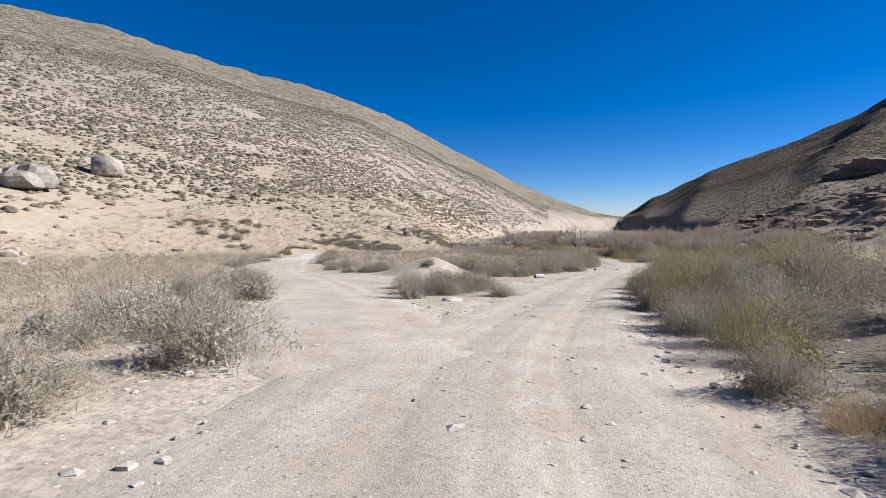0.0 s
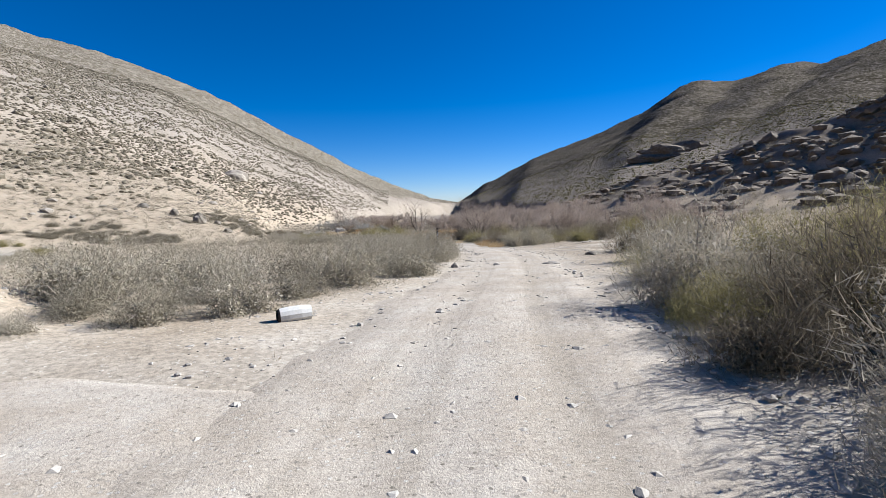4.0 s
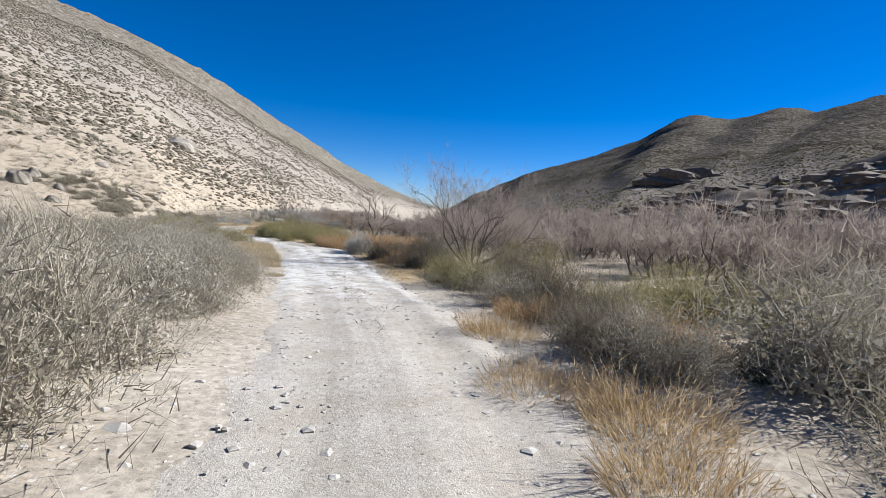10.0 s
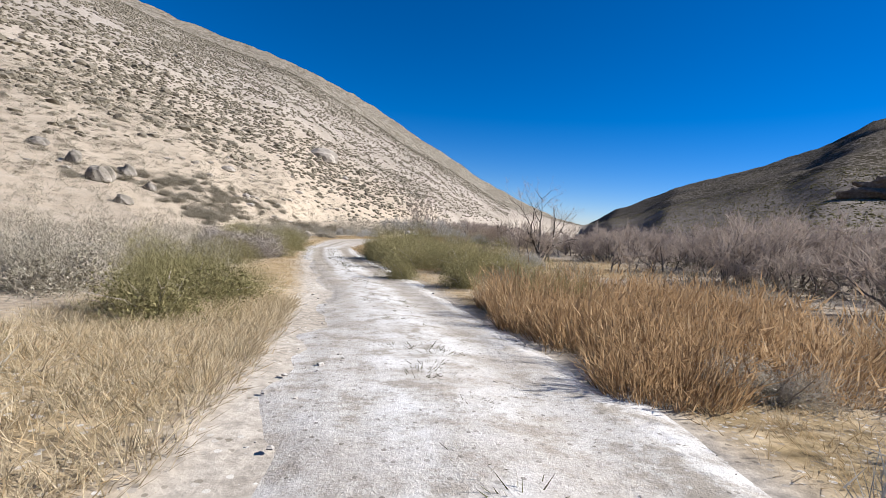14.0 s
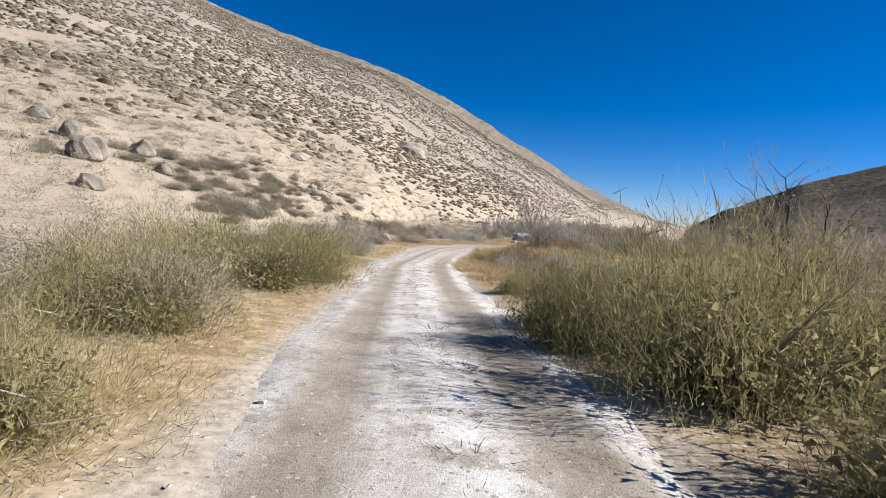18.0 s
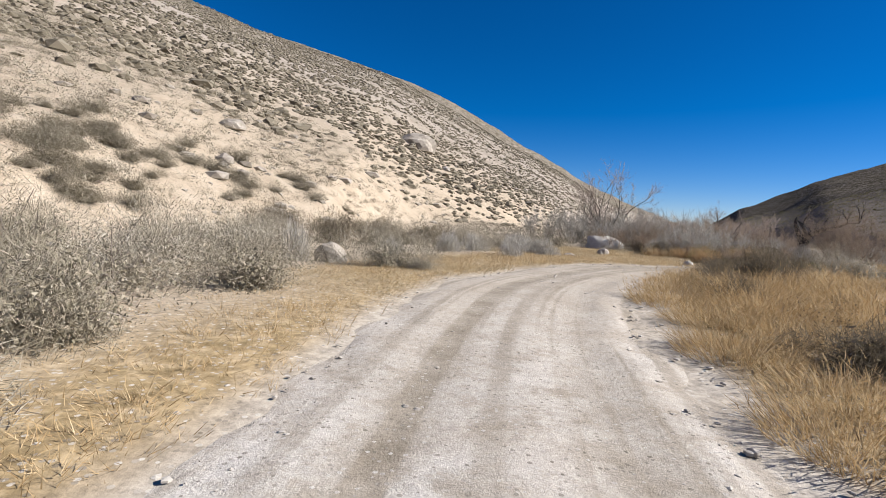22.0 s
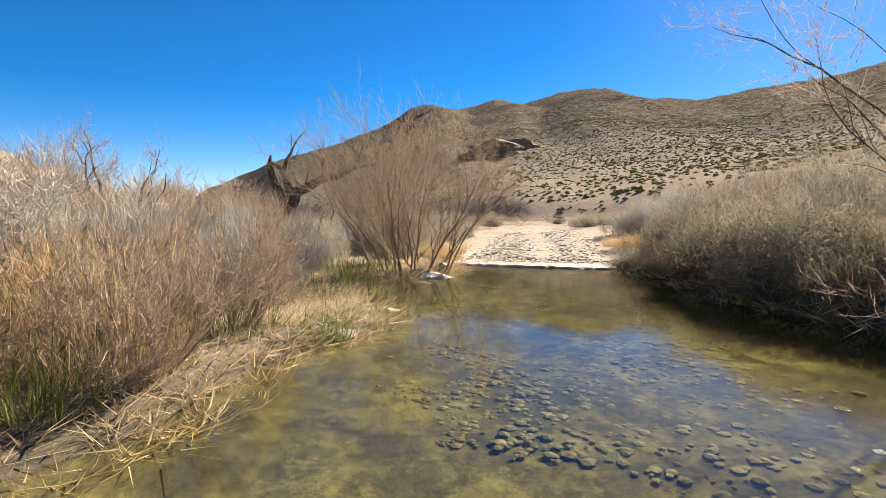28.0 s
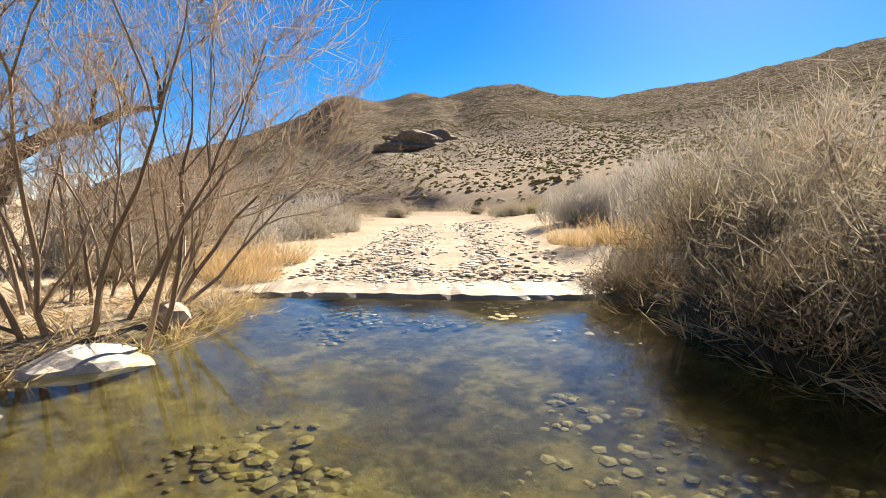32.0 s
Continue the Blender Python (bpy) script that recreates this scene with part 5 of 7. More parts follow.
def stream_thicket():
    """Leafless willows along the stream."""
    rng = random.Random(8)
    for n in range(380):
        y = rng.uniform(52, 300) if n < 175 else rng.uniform(58, 134)
        mid = np.interp(y, [50, 75, 100, 125, 150, 235, 300], [44, 42, 46, 44, 38, 56, 74])
        x = mid + rng.gauss(0, 6.5) if n < 175 else mid + rng.uniform(-8, 9)
        if off_road(x, y) < 2.5 or pond(x, y) > -2.5 or (y > 134 and y < 156 and x > 37.5) or (134 < y < 162 and x < 30) or (y < 60 and x < 40):
            continue
        if n >= 175 and off_road(x, y) < (9 if y < 90 else 16):
            continue
        shrubtree.put(x, y, rng.uniform(2.2, 4.2), rng.uniform(0.8, 1.2))


near_road_bushes()
valley_brush()
stream_thicket()


# ---- slopes: brush and stones too many to count ----
def foot_radius(az):
    return np.interp(az, [a for a, _, _ in FOOT], [b for _, b, _ in FOOT])


def clump_form(seed, n=6, sprigs=7):
    """A low rounded bush seen from afar: an uneven cap of facets with twigs standing out of it."""
    rng = np.random.default_rng(seed)
    ring = []
    for z, q in ((0.0, 0.86), (0.42, 0.92)):
        a = np.arange(n) * 2 * math.pi / n + rng.uniform(-0.25, 0.25, n) + (0.5 if z else 0)
        d = q * rng.uniform(0.7, 1.15, n)
        ring.append(np.stack([np.cos(a) * d, np.sin(a) * d, np.maximum(z * rng.uniform(0.7, 1.3, n), 0) - 0.05 * (z == 0)], 1))
    top, tri = np.array([rng.normal() * 0.2, rng.normal() * 0.2, rng.uniform(0.7, 0.95)]), []
    for k in range(n):
        j = (k + 1) % n
        tri += [[ring[0][k], ring[0][j], ring[1][k]], [ring[0][j], ring[1][j], ring[1][k]], [ring[1][k], ring[1][j], top]]
    p = dome_points(rng, sprigs, 0.9, 0.85, 3, 0.2)
    tri = np.concatenate([np.array(tri), leaves(rng, p, rng.uniform(0.25, 0.5, sprigs))])
    tri[..., 2] = np.maximum(tri[..., 2], -0.05)
    return tri


def slope_scrub():
    rng = np.random.default_rng(77)
    near, away = [clump_form(300 + k) for k in range(12)], [clump_form(330 + k, 4, 2) for k in range(12)]

    def spots(n, a0, a1, start, reach, lo, hi, bare=-0.25):
        az = rng.uniform(a0, a1, n)
        r = foot_radius(az) + start + reach * rng.uniform(0, 1, n) ** 0.75
        x, y = HUB[0] + r * np.sin(np.radians(az)), HUB[1] + r * np.cos(np.radians(az))
        ok = (off_road(x, y) > 30 + 34 * rng.random(n)) & (fnoise(x / 16, y / 16, 3) + rng.normal(0, 0.14, n) > bare) & (rng.random(n) > 1.7 * gold_at(x, y)) & (r > 14)
        x, y = x[ok], y[ok]
        size = rng.uniform(lo, hi, len(x)) * (1 + (rng.random(len(x)) > 0.93) * 0.8)
        return list(zip(x, y, land(x, y) - 0.04, size, rng.uniform(0.7, 1.1, len(x)), rng.uniform(0, 6.3, len(x))))
    label = "low grey-brown desert brush dotting the sunlit hillside"
    scatter("hillside_scrub", label, "scrub", near, spots(16000, -112, 14, -6, 140, 0.36, 0.80), HILL)
    scatter("hillside_scrub", label, "scrub", away, spots(46000, -100, 14, 120, 300, 0.42, 0.92), HILL)
    scatter("far_slope_scrub", "low olive-brown brush on the slopes beyond the stream", "scrub", away, spots(30000, 22, 122, -8, 400, 0.32, 0.75, -0.4), OLIVE)


def stone_form(seed):
    rng = np.random.default_rng(seed)
    bm = bmesh.new()
    bmesh.ops.create_icosphere(bm, subdivisions=1, radius=1.0)
    for v in bm.verts:
        v.co = v.co * float(rng.uniform(0.72, 1.12))
        v.co.z = v.co.z * 0.62 + 0.25
    co = np.array([v.co for v in bm.verts])
    tri = np.array([[co[v.index] for v in f.verts] for f in bm.faces])
    bm.free()
    keep = tri[..., 2].max(1) > 0.02
    return tri[keep]


def cobble_form(seed):
    """A water-worn cobble of eighty faces, rounded and a little angular."""
    rng = np.random.default_rng(seed)
    bm = bmesh.new()
    bmesh.ops.create_icosphere(bm, subdivisions=2, radius=1.0)
    cuts = [(Vector(unit(rng.normal(size=(1, 3)))[0].tolist()), rng.uniform(0.62, 0.95)) for _ in range(7)]
    for v in bm.verts:
        for way, far in cuts:
            v.co -= way * max(0.0, v.co.dot(way) - far) * 0.85
        v.co *= float(rng.uniform(0.96, 1.04))
        v.co.y *= 0.8
        v.co.z = v.co.z * 0.6 + 0.22
    co = np.array([v.co for v in bm.verts])
    tri = np.array([[co[v.index] for v in f.verts] for f in bm.faces])
    bm.free()
    return tri[tri[..., 2].max(1) > 0.0]


def small_form(seed):
    """A pebble of eight faces, sunk a little."""
    rng = np.random.default_rng(seed)
    top, ring = np.array([rng.normal() * 0.2, rng.normal() * 0.2, 0.5]), []
    for k in range(5):
        a = 2 * math.pi * k / 5 + rng.uniform(-0.3, 0.3)
        q = rng.uniform(0.7, 1.15)
        ring.append(np.array([math.cos(a) * q, math.sin(a) * q, rng.uniform(-0.1, 0.35)]))
    tri = []
    for k in range(5):
        a, b = ring[k], ring[(k + 1) % 5]
        tri.append([a, b, top])
        tri.append([a * (1, 1, 0) - (0, 0, 0.4), b * (1, 1, 0) - (0, 0, 0.4), b])
        tri.append([a * (1, 1, 0) - (0, 0, 0.4), b, a])
    return np.array(tri)


def slope_stones():
    rng = np.random.default_rng(78)
    forms = [stone_form(400 + k) for k in range(10)]
    n = 5200
    az = rng.uniform(-150, 14, n)
    r = foot_radius(az) - 4 + 340 * rng.uniform(0, 1, n) ** 1.2
    x, y = HUB[0] + r * np.sin(np.radians(az)), HUB[1] + r * np.cos(np.radians(az))
    ok = (r > 16) & (off_road(x, y) > 2) & (fnoise(x / 22 + 4, y / 22, 3) > 0.02)
    x, y = x[ok], y[ok]
    size = 0.16 + 0.55 * rng.random(len(x)) ** 3 + (rng.random(len(x)) > 0.97) * rng.uniform(0.3, 1.0, len(x))
    scatter("hillside_stones", "pale granite stones strewn over the sandy slope", "stones", forms,
            list(zip(x, y, land(x, y) - 0.06, size, rng.uniform(0.6, 1.0, len(x)), rng.uniform(0, 6.3, len(x)))), GRANITE)
    # weathered ledges and blocks of the dark spur
    n = 8000
    s, d = rng.uniform(-70, 120, n), rng.uniform(-36, 18, n)
    x, y = 86 + s * 0.35 + d * 0.94, 82 - s * 0.94 + d * 0.35
    ok = (fnoise(x / 9, y / 9, 3) > -0.12) & (x > 48) & (y < 122) & (off_road(x, y) > 14)
    x, y = x[ok], y[ok]
    size = 0.35 + 1.4 * rng.random(len(x)) ** 2.2
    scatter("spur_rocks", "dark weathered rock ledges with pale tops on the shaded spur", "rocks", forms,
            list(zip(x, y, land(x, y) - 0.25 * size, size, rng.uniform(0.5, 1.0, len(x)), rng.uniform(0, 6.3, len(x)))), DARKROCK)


def road_gravel():
    rng = np.random.default_rng(79)
    forms = [small_form(500 + k) for k in range(12)]
    way = WAYS[0]
    n = 14000
    y = np.concatenate([rng.uniform(-6, 62, n * 2 // 3), rng.uniform(62, 118, n // 6), rng.uniform(112, 137, n // 6)])
    c, h = np.interp(y, way[:, 1], way[:, 0]), np.interp(y, way[:, 1], way[:, 2])
    mode = rng.random(len(y))
    w = np.where(mode < 0.45, rng.normal(0, 0.25, len(y)), np.where(mode < 0.8, h * rng.choice((-1, 1), len(y)) * rng.uniform(0.6, 2.2, len(y)), rng.uniform(-1, 1, len(y)) * h))
    x = c + w
    size = 0.013 + 0.055 * rng.random(len(y)) ** 2.6 + (rng.random(len(y)) > 0.988) * rng.uniform(0.02, 0.06, len(y))
    size = size * np.interp(y, [50, 66, 118, 126], [1, 0.5, 0.5, 0.75])
    z = np.where(off_road(x, y) < 0, land(x, y) - 0.01, sloped(x, y))
    scatter("road_gravel", "loose grey stones and gravel on the dirt road", "gravel", forms, list(zip(x, y, z, size, rng.uniform(0.6, 1.0, len(y)), rng.uniform(0, 6.3, len(y)))), PEBBLE)
    # cobbles of the far bank and of the open gravel beside the road
    n = 3600
    t = rng.random(n) ** 1.5
    x = 41.3 + 13 * t + rng.normal(0, 0.9, n) * 0.5
    y = 142.8 + 7.6 * t + rng.normal(0, 1.0, n)
    size = 0.015 + 0.06 * rng.random(n) ** 2.5
    scatter("bank_cobbles", "rounded grey cobbles on the sandy far bank", "cobbles", forms, list(zip(x, y, land(x, y), size, rng.uniform(0.35, 0.6, n), rng.uniform(0, 6.3, n))), PEBBLE)
    n = 3200
    x, y = rng.uniform(-8, 40, n), rng.uniform(-4, 62, n)
    ok = (off_road(x, y) > 0) & (off_road(x, y) < 16)
    x, y = x[ok], y[ok]
    size = 0.015 + 0.08 * rng.random(len(x)) ** 4
    scatter("verge_stones", "small stones scattered on the sandy verge", "stones", forms, list(zip(x, y, sloped(x, y), size, rng.uniform(0.6, 1.0, len(x)), rng.uniform(0, 6.3, len(x)))), PEBBLE)


# ---- dry grass ----
def grass_form(seed, n, height, spread, width):
    rng = np.random.default_rng(seed)
    a, d = rng.uniform(0, 6.3, n), np.sqrt(rng.uniform(0, 1, n)) * 0.16
    base = np.stack([np.cos(a) * d, np.sin(a) * d, np.full(n, -0.02)], 1)
    lean = rng.uniform(0, 6.3)
    way = unit(np.stack([np.cos(a), np.sin(a), np.zeros(n)], 1) * spread + rng.normal(size=(n, 3)) * 0.3 + (0.35 * math.cos(lean), 0.35 * math.sin(lean), 1))
    way[:, 2] = np.abs(way[:, 2])
    return blades(rng, base, way, height * rng.uniform(0.5, 1.2, n), width * rng.uniform(0.7, 1.4, n), 0.15)


def dry_grass():
    rng = np.random.default_rng(80)
    forms = [grass_form(600 + k, 14, 0.18, 0.7, 0.0062) for k in range(14)]
    n = 150000
    x, y = rng.uniform(2, 40, n), rng.uniform(56, 152, n)
    g = gold_at(x, y)
    near = np.exp(-np.maximum(off_road(x, y) - 5, 0) / 9)
    ok = rng.random(n) < g * near * 0.9
    x, y = x[ok], y[ok]
    tall = np.clip(0.7 + 0.8 * fnoise(x / 3, y / 3, 2), 0.35, 1.4) * np.interp(y, [118, 132], [1.0, 1.9])
    scatter("golden_grass", "golden dry grass lining the road", "grass", forms, list(zip(x, y, sloped(x, y), rng.uniform(0.7, 1.25, len(x)), tall, rng.uniform(0, 6.3, len(x)))), GOLD)
    # matted grass of the field beside the ford
    mat = [grass_form(700 + k, 16, 0.16, 1.5, 0.008) for k in range(12)]
    n = 42000
    x, y = rng.uniform(12, 32, n), rng.uniform(122, 148, n)
    ok = (rng.random(n) < gold_at(x, y)) & (side_of(x, y) < 0)
    x, y = x[ok], y[ok]
    high = np.clip(0.9 + 1.6 * fnoise(x / 2.2, y / 2.2, 3), 0.5, 2.0) * np.interp(y, [126, 138, 144], [0.7, 1.1, 1.9])
    scatter("matted_grass", "matted golden grass filling the field beside the ford", "grass", mat, list(zip(x, y, sloped(x, y), rng.uniform(0.7, 1.3, len(x)), high, rng.uniform(0, 6.3, len(x)))), STRAW)
    # bunch grass and dead stalks on the open ground beyond the road
    bunch = [grass_form(680 + k, 24, 0.42, 0.5, 0.012) for k in range(12)]
    n = 6400
    x, y = rng.uniform(18, 44, n), rng.uniform(96, 134, n)
    o = off_road(x, y)
    ok = (side_of(x, y) > 0) & (o > 0.35) & (rng.random(n) < np.exp(-np.maximum(o - 5, 0) / 8)) & (fnoise(x / 2.5, y / 2.5, 3) > -0.12)
    x, y = x[ok], y[ok]
    scatter("bunch_grass", "tufted brown bunch grass on the open valley floor", "grass", bunch, list(zip(x, y, sloped(x, y), rng.uniform(0.6, 1.3, len(x)), rng.uniform(0.6, 1.2, len(x)), rng.uniform(0, 6.3, len(x)))), REED)
    # taller pale grass on the left of the crusted stretch, and weeds between the wheel tracks
    high = [grass_form(620 + k, 17, 0.24, 0.6, 0.006) for k in range(10)]
    n = 4200
    y = rng.uniform(64, 80, n)
    way = WAYS[0]
    x = np.interp(y, way[:, 1], way[:, 0] - way[:, 2]) - 0.2 - 3.2 * rng.random(n) ** 1.5
    ok = fnoise(x / 3, y / 3, 2) > -0.28
    x, y = x[ok], y[ok]
    scatter("straw_grass", "tall pale straw-coloured grass beside the road", "grass", high, list(zip(x, y, sloped(x, y), rng.uniform(0.6, 1.15, len(x)), rng.uniform(0.7, 1.1, len(x)), rng.uniform(0, 6.3, len(x)))), STRAW)
    weed = [grass_form(660 + k, 40, 0.15, 1.2, 0.009) for k in range(6)]
    y = rng.uniform(56, 108, 190)
    y[:10] = [88.3, 88.2, 88.4, 89.5, 89.4, 96.1, 96.0, 102.2, 70.5, 70.3]
    x = np.interp(y, way[:, 1], way[:, 0]) + rng.normal(0, 0.16, 190)
    scatter("track_weeds", "small grey-green weeds between the wheel tracks", "weeds", weed, list(zip(x, y, land(x, y), rng.uniform(0.5, 1.3, 190), rng.uniform(0.6, 1.0, 190), rng.uniform(0, 6.3, 190))), WEED)
    # thin straw tufts on the verges before the grass begins
    n = 2600
    x, y = rng.uniform(-8, 40, n), rng.uniform(-4, 66, n)
    o = off_road(x, y)
    ok = (o > 0.1) & (o < 9) & (fnoise(x / 3, y / 3, 2) > 0.05)
    x, y = x[ok], y[ok]
    scatter("straw_tufts", "sparse straw-coloured grass tufts on the sandy verge", "grass", forms, list(zip(x, y, sloped(x, y), rng.uniform(0.3, 0.8, len(x)), rng.uniform(0.5, 1.0, len(x)), rng.uniform(0, 6.3, len(x)))), REED)


def hill_foot_brush():
    """Bigger bushes, well apart, on the lowest part of the sunlit hill: the nearer ones singly."""
    rng = np.random.default_rng(83)
    n = 3000
    az = rng.uniform(-100, 8, n)
    r = foot_radius(az) + 2 + 110 * rng.random(n) ** 1.2
    x, y = HUB[0] + r * np.sin(np.radians(az)), HUB[1] + r * np.cos(np.radians(az))
    o = off_road(x, y)
    ok = (o > 8) & (fnoise(x / 9, y / 9, 3) > -0.02) & (gold_at(x, y) < 0.2)
    x, y, o = x[ok], y[ok], o[ok]
    order = np.argsort(o + 400 * (y < 60))
    near, away = order[:290], order[290:]
    for k in near:
        hillbush.put(float(x[k]), float(y[k]), rng.uniform(0.55, 1.35), rng.uniform(0.5, 0.8))
    x, y = x[away], y[away]
    forms = [scrub_form(240 + k, 90, 120, 0.2, 0.02, 0.07, 0.25, 90, 0.095) for k in range(8)]
    scatter("hill_foot_brush", "separate rounded grey-brown bushes on the sandy hill foot", "scrub", forms,
            list(zip(x, y, land(x, y) - 0.05, rng.uniform(0.6, 1.3, len(x)), rng.uniform(0.5, 0.8, len(x)), rng.uniform(0, 6.3, len(x)))), HILL)


def dirt_berms():
    """Low ridges of loose dirt pushed up by wheels at the edge of the gravel clearing."""
    rng = np.random.default_rng(84)
    for line in (((22.6, 45.6), (23.8, 45.1), (26.0, 44.8), (28.4, 45.0), (31.5, 45.6)), ((22.2, 44.0), (23.4, 42.9), (25.0, 42.7), (27.0, 43.0)),
                 ((20.6, 41.9), (21.6, 41.5), (22.6, 41.1), (24.0, 41.0)), ((25.0, 47.6), (28.0, 47.0), (32.0, 47.4)), ((21.4, 39.6), (23.4, 39.4), (26.0, 39.8))):
        line = np.array(line)
        seg = np.r_[0, np.cumsum(np.hypot(*np.diff(line, axis=0).T))]
        s = np.arange(0, seg[-1], 0.12)
        x0, y0 = np.interp(s, seg, line[:, 0]), np.interp(s, seg, line[:, 1])
        ends = np.sin(np.pi * s / seg[-1]) ** 0.5
        across = np.linspace(-1, 1, 9)
        wide = 0.34 * (1 + 0.8 * fnoise(s, s * 0 + seg[-1], 2))
        y = y0[:, None] + wide[:, None] * across + 0.1 * fnoise(s * 0.8, s * 0 + 3.0, 2)[:, None]
        x = x0[:, None] + 0 * across
        tall = (0.075 * ends * (1 + 1.2 * fnoise(s * 1.3, s * 0 + 7.7, 3)))[:, None] * np.cos(across * np.pi / 2) ** 1.3
        z = sloped(x, y) - 0.03 + tall + 0.05 * fnoise(x * 5, y * 5, 3) * ends[:, None] * (np.abs(across) < 0.95)
        i = np.arange(len(s) - 1)[:, None] * 9 + np.arange(8)
        quads = np.stack([i, i + 9, i + 10, i + 1], -1).reshape(-1, 4)
        tagged(new("dirt_berm", plain("dirt_berm", np.stack([x.ravel(), y.ravel(), z.ravel()], 1), quads, SOIL, True)),
               "low ridge of loose dirt beside the gravel clearing", "berm", "dirt ridges")
    forms = [small_form(540 + k) for k in range(10)]
    n = 2600
    x, y = rng.uniform(20, 42, n), rng.uniform(36, 52, n)
    ok = (off_road(x, y) > -0.3) & (fnoise(x / 2, y / 2, 3) > -0.05)
    x, y = x[ok], y[ok]
    size = 0.015 + 0.085 * rng.random(len(x)) ** 3.5
    scatter("clearing_stones", "brown clods and stones strewn over the gravel clearing", "stones", forms, list(zip(x, y, sloped(x, y), size, rng.uniform(0.5, 0.9, len(x)), rng.uniform(0, 6.3, len(x)))), MIDROCK)


MIDROCK = surface("weathered_granite", [(0.3, (0.17, 0.15, 0.125)), (0.55, (0.29, 0.265, 0.23)), (0.75, (0.42, 0.39, 0.35))], 1.6, 0.9, 24, 0.6, 0.03, 0.3)
slope_scrub()
hill_foot_brush()
dirt_berms()
slope_stones()
road_gravel()
dry_grass()


# ---- boulders and single stones ----
def boulder(x, y, w, h, label, seed, material=None, d=None, sink=0.05, turn=0, name="boulder", facets=0.85):
    d = d or w * 0.75
    me = rock_mesh(name, seed, w / 2, d / 2, h / 1.2, material or GRANITE, 3 if w > 0.5 else 2, facets=facets)
    ob = tagged(new(name, me), label, "rock")
    ob.matrix_basis = Matrix.Translation((x, y, float(sloped(x, y)) - sink)) @ Euler((0, 0, radians(turn))).to_matrix().to_4x4()
    return ob


PALE = "pale granite boulder resting on the sandy hillside"
boulder(-69, 112.5, 8.0, 4.6, "large angular pale granite boulder on the hillside", 1)
boulder(-65, 84.5, 8.6, 3.8, "large split granite boulder on the hillside", 2)
boulder(-2.8, 248.6, 11.0, 4.5, "broad whitish rock slab exposed on the slope", 3, turn=30, sink=1.2)
boulder(-3.4, 117.9, 2.2, 1.5, "weathered grey-brown boulder on the sandy hillside", 4, MIDROCK)
boulder(-4.4, 124.0, 1.9, 1.0, "grey granite boulder resting on the sandy hillside", 5, MIDROCK)
boulder(-0.8, 121.5, 1.3, 0.8, "small grey boulder at the hill foot", 6, MIDROCK)
boulder(-13.5, 125.3, 2.0, 0.8, PALE, 7, MIDROCK)
boulder(-8.0, 121.9, 1.8, 1.2, PALE, 8, MIDROCK)
boulder(-4.3, 154.5, 2.1, 0.8, "flat pale boulder among hillside brush", 9)
boulder(1.4, 112.4, 1.5, 0.7, PALE, 10, MIDROCK)
boulder(2.0, 15.6, 0.68, 0.13, "flat white slab of stone beside the road", 11, WHITEROCK, sink=0.02)
boulder(22.35, 107.5, 0.5, 0.32, "dark angular rock in dry grass beside the road", 30, WETROCK)
boulder(23.2, 107.3, 0.8, 0.3, "grey lichen-covered slab in dry grass", 31, GRANITE)
boulder(-5.4, 8.3, 0.76, 0.4, "pale stone among sagebrush", 12)
boulder(13.3, 127.6, 1.0, 0.55, "flat pale boulder lying in dry grass", 13, GRANITE)
boulder(21.8, 139.7, 0.7, 0.22, "flat grey stone in dry grass", 14)
boulder(27.38, 138.95, 0.48, 0.28, "white rounded stone at the grass edge", 15, WHITEROCK, d=0.44, facets=0.45)
boulder(24.26, 143.2, 0.66, 0.42, "grey stone in dry grass", 16, PEBBLE)
boulder(25.75, 150.1, 2.6, 1.05, "big flat-topped whitish boulder beyond the grass", 33, WHITEROCK, d=2.1, facets=0.45)
boulder(17.3, 35.5, 0.7, 0.2, "flat pale boulder beside the road", 18, sink=0.03)
boulder(20.9, 37.8, 0.7, 0.22, "low grey boulder on the gravel", 19, MIDROCK)
boulder(27.3, 57.1, 0.54, 0.42, "white stone among rusty brush", 20, WHITEROCK)
boulder(15.3, 36.0, 0.34, 0.15, "loose grey stone on the road", 21, PEBBLE, sink=0.01)
boulder(13.8, 36.4, 0.3, 0.18, "loose pale stone at the road edge", 22, sink=0.01)
boulder(30.4, 140.1, 0.5, 0.2, "pale stone at the end of the sill", 23)
boulder(29.6, 141.3, 0.4, 0.25, "pale stone at the water's edge", 24)
boulder(38.0, 143.4, 0.9, 0.28, "white flat rock at the foot of the willow", 25, WHITEROCK, sink=0.1)
boulder(37.3, 143.1, 0.5, 0.28, "pale rock on the pool's bank", 26, sink=0.1)
boulder(38.9, 143.9, 0.35, 0.2, "small white rock beside the willow roots", 27)
boulder(33.6, 140.9, 0.4, 0.1, "pale stone at the grassy bank", 28)
boulder(35.0, 141.6, 0.35, 0.18, "grey stone at the grassy bank", 29, PEBBLE)


def rock_ledge():
    """The dark flat-topped outcrop high on the far mountain."""
    me = rock_mesh("rock_outcrop", 41, 26, 14, 9, DARKROCK, 4, 0.4, 0.7)
    ob = tagged(new("rock_outcrop", me), "dark flat-topped rock outcrop high on the far mountainside", "outcrop")
    a, r = radians(57.0), 300
    x, y = 26 + r * math.sin(a), 135 + r * math.cos(a)
    ob.matrix_basis = Matrix.Translation((x, y, float(land(x, y)) - 4)) @ Euler((0, 0, radians(-35))).to_matrix().to_4x4()


rock_ledge()


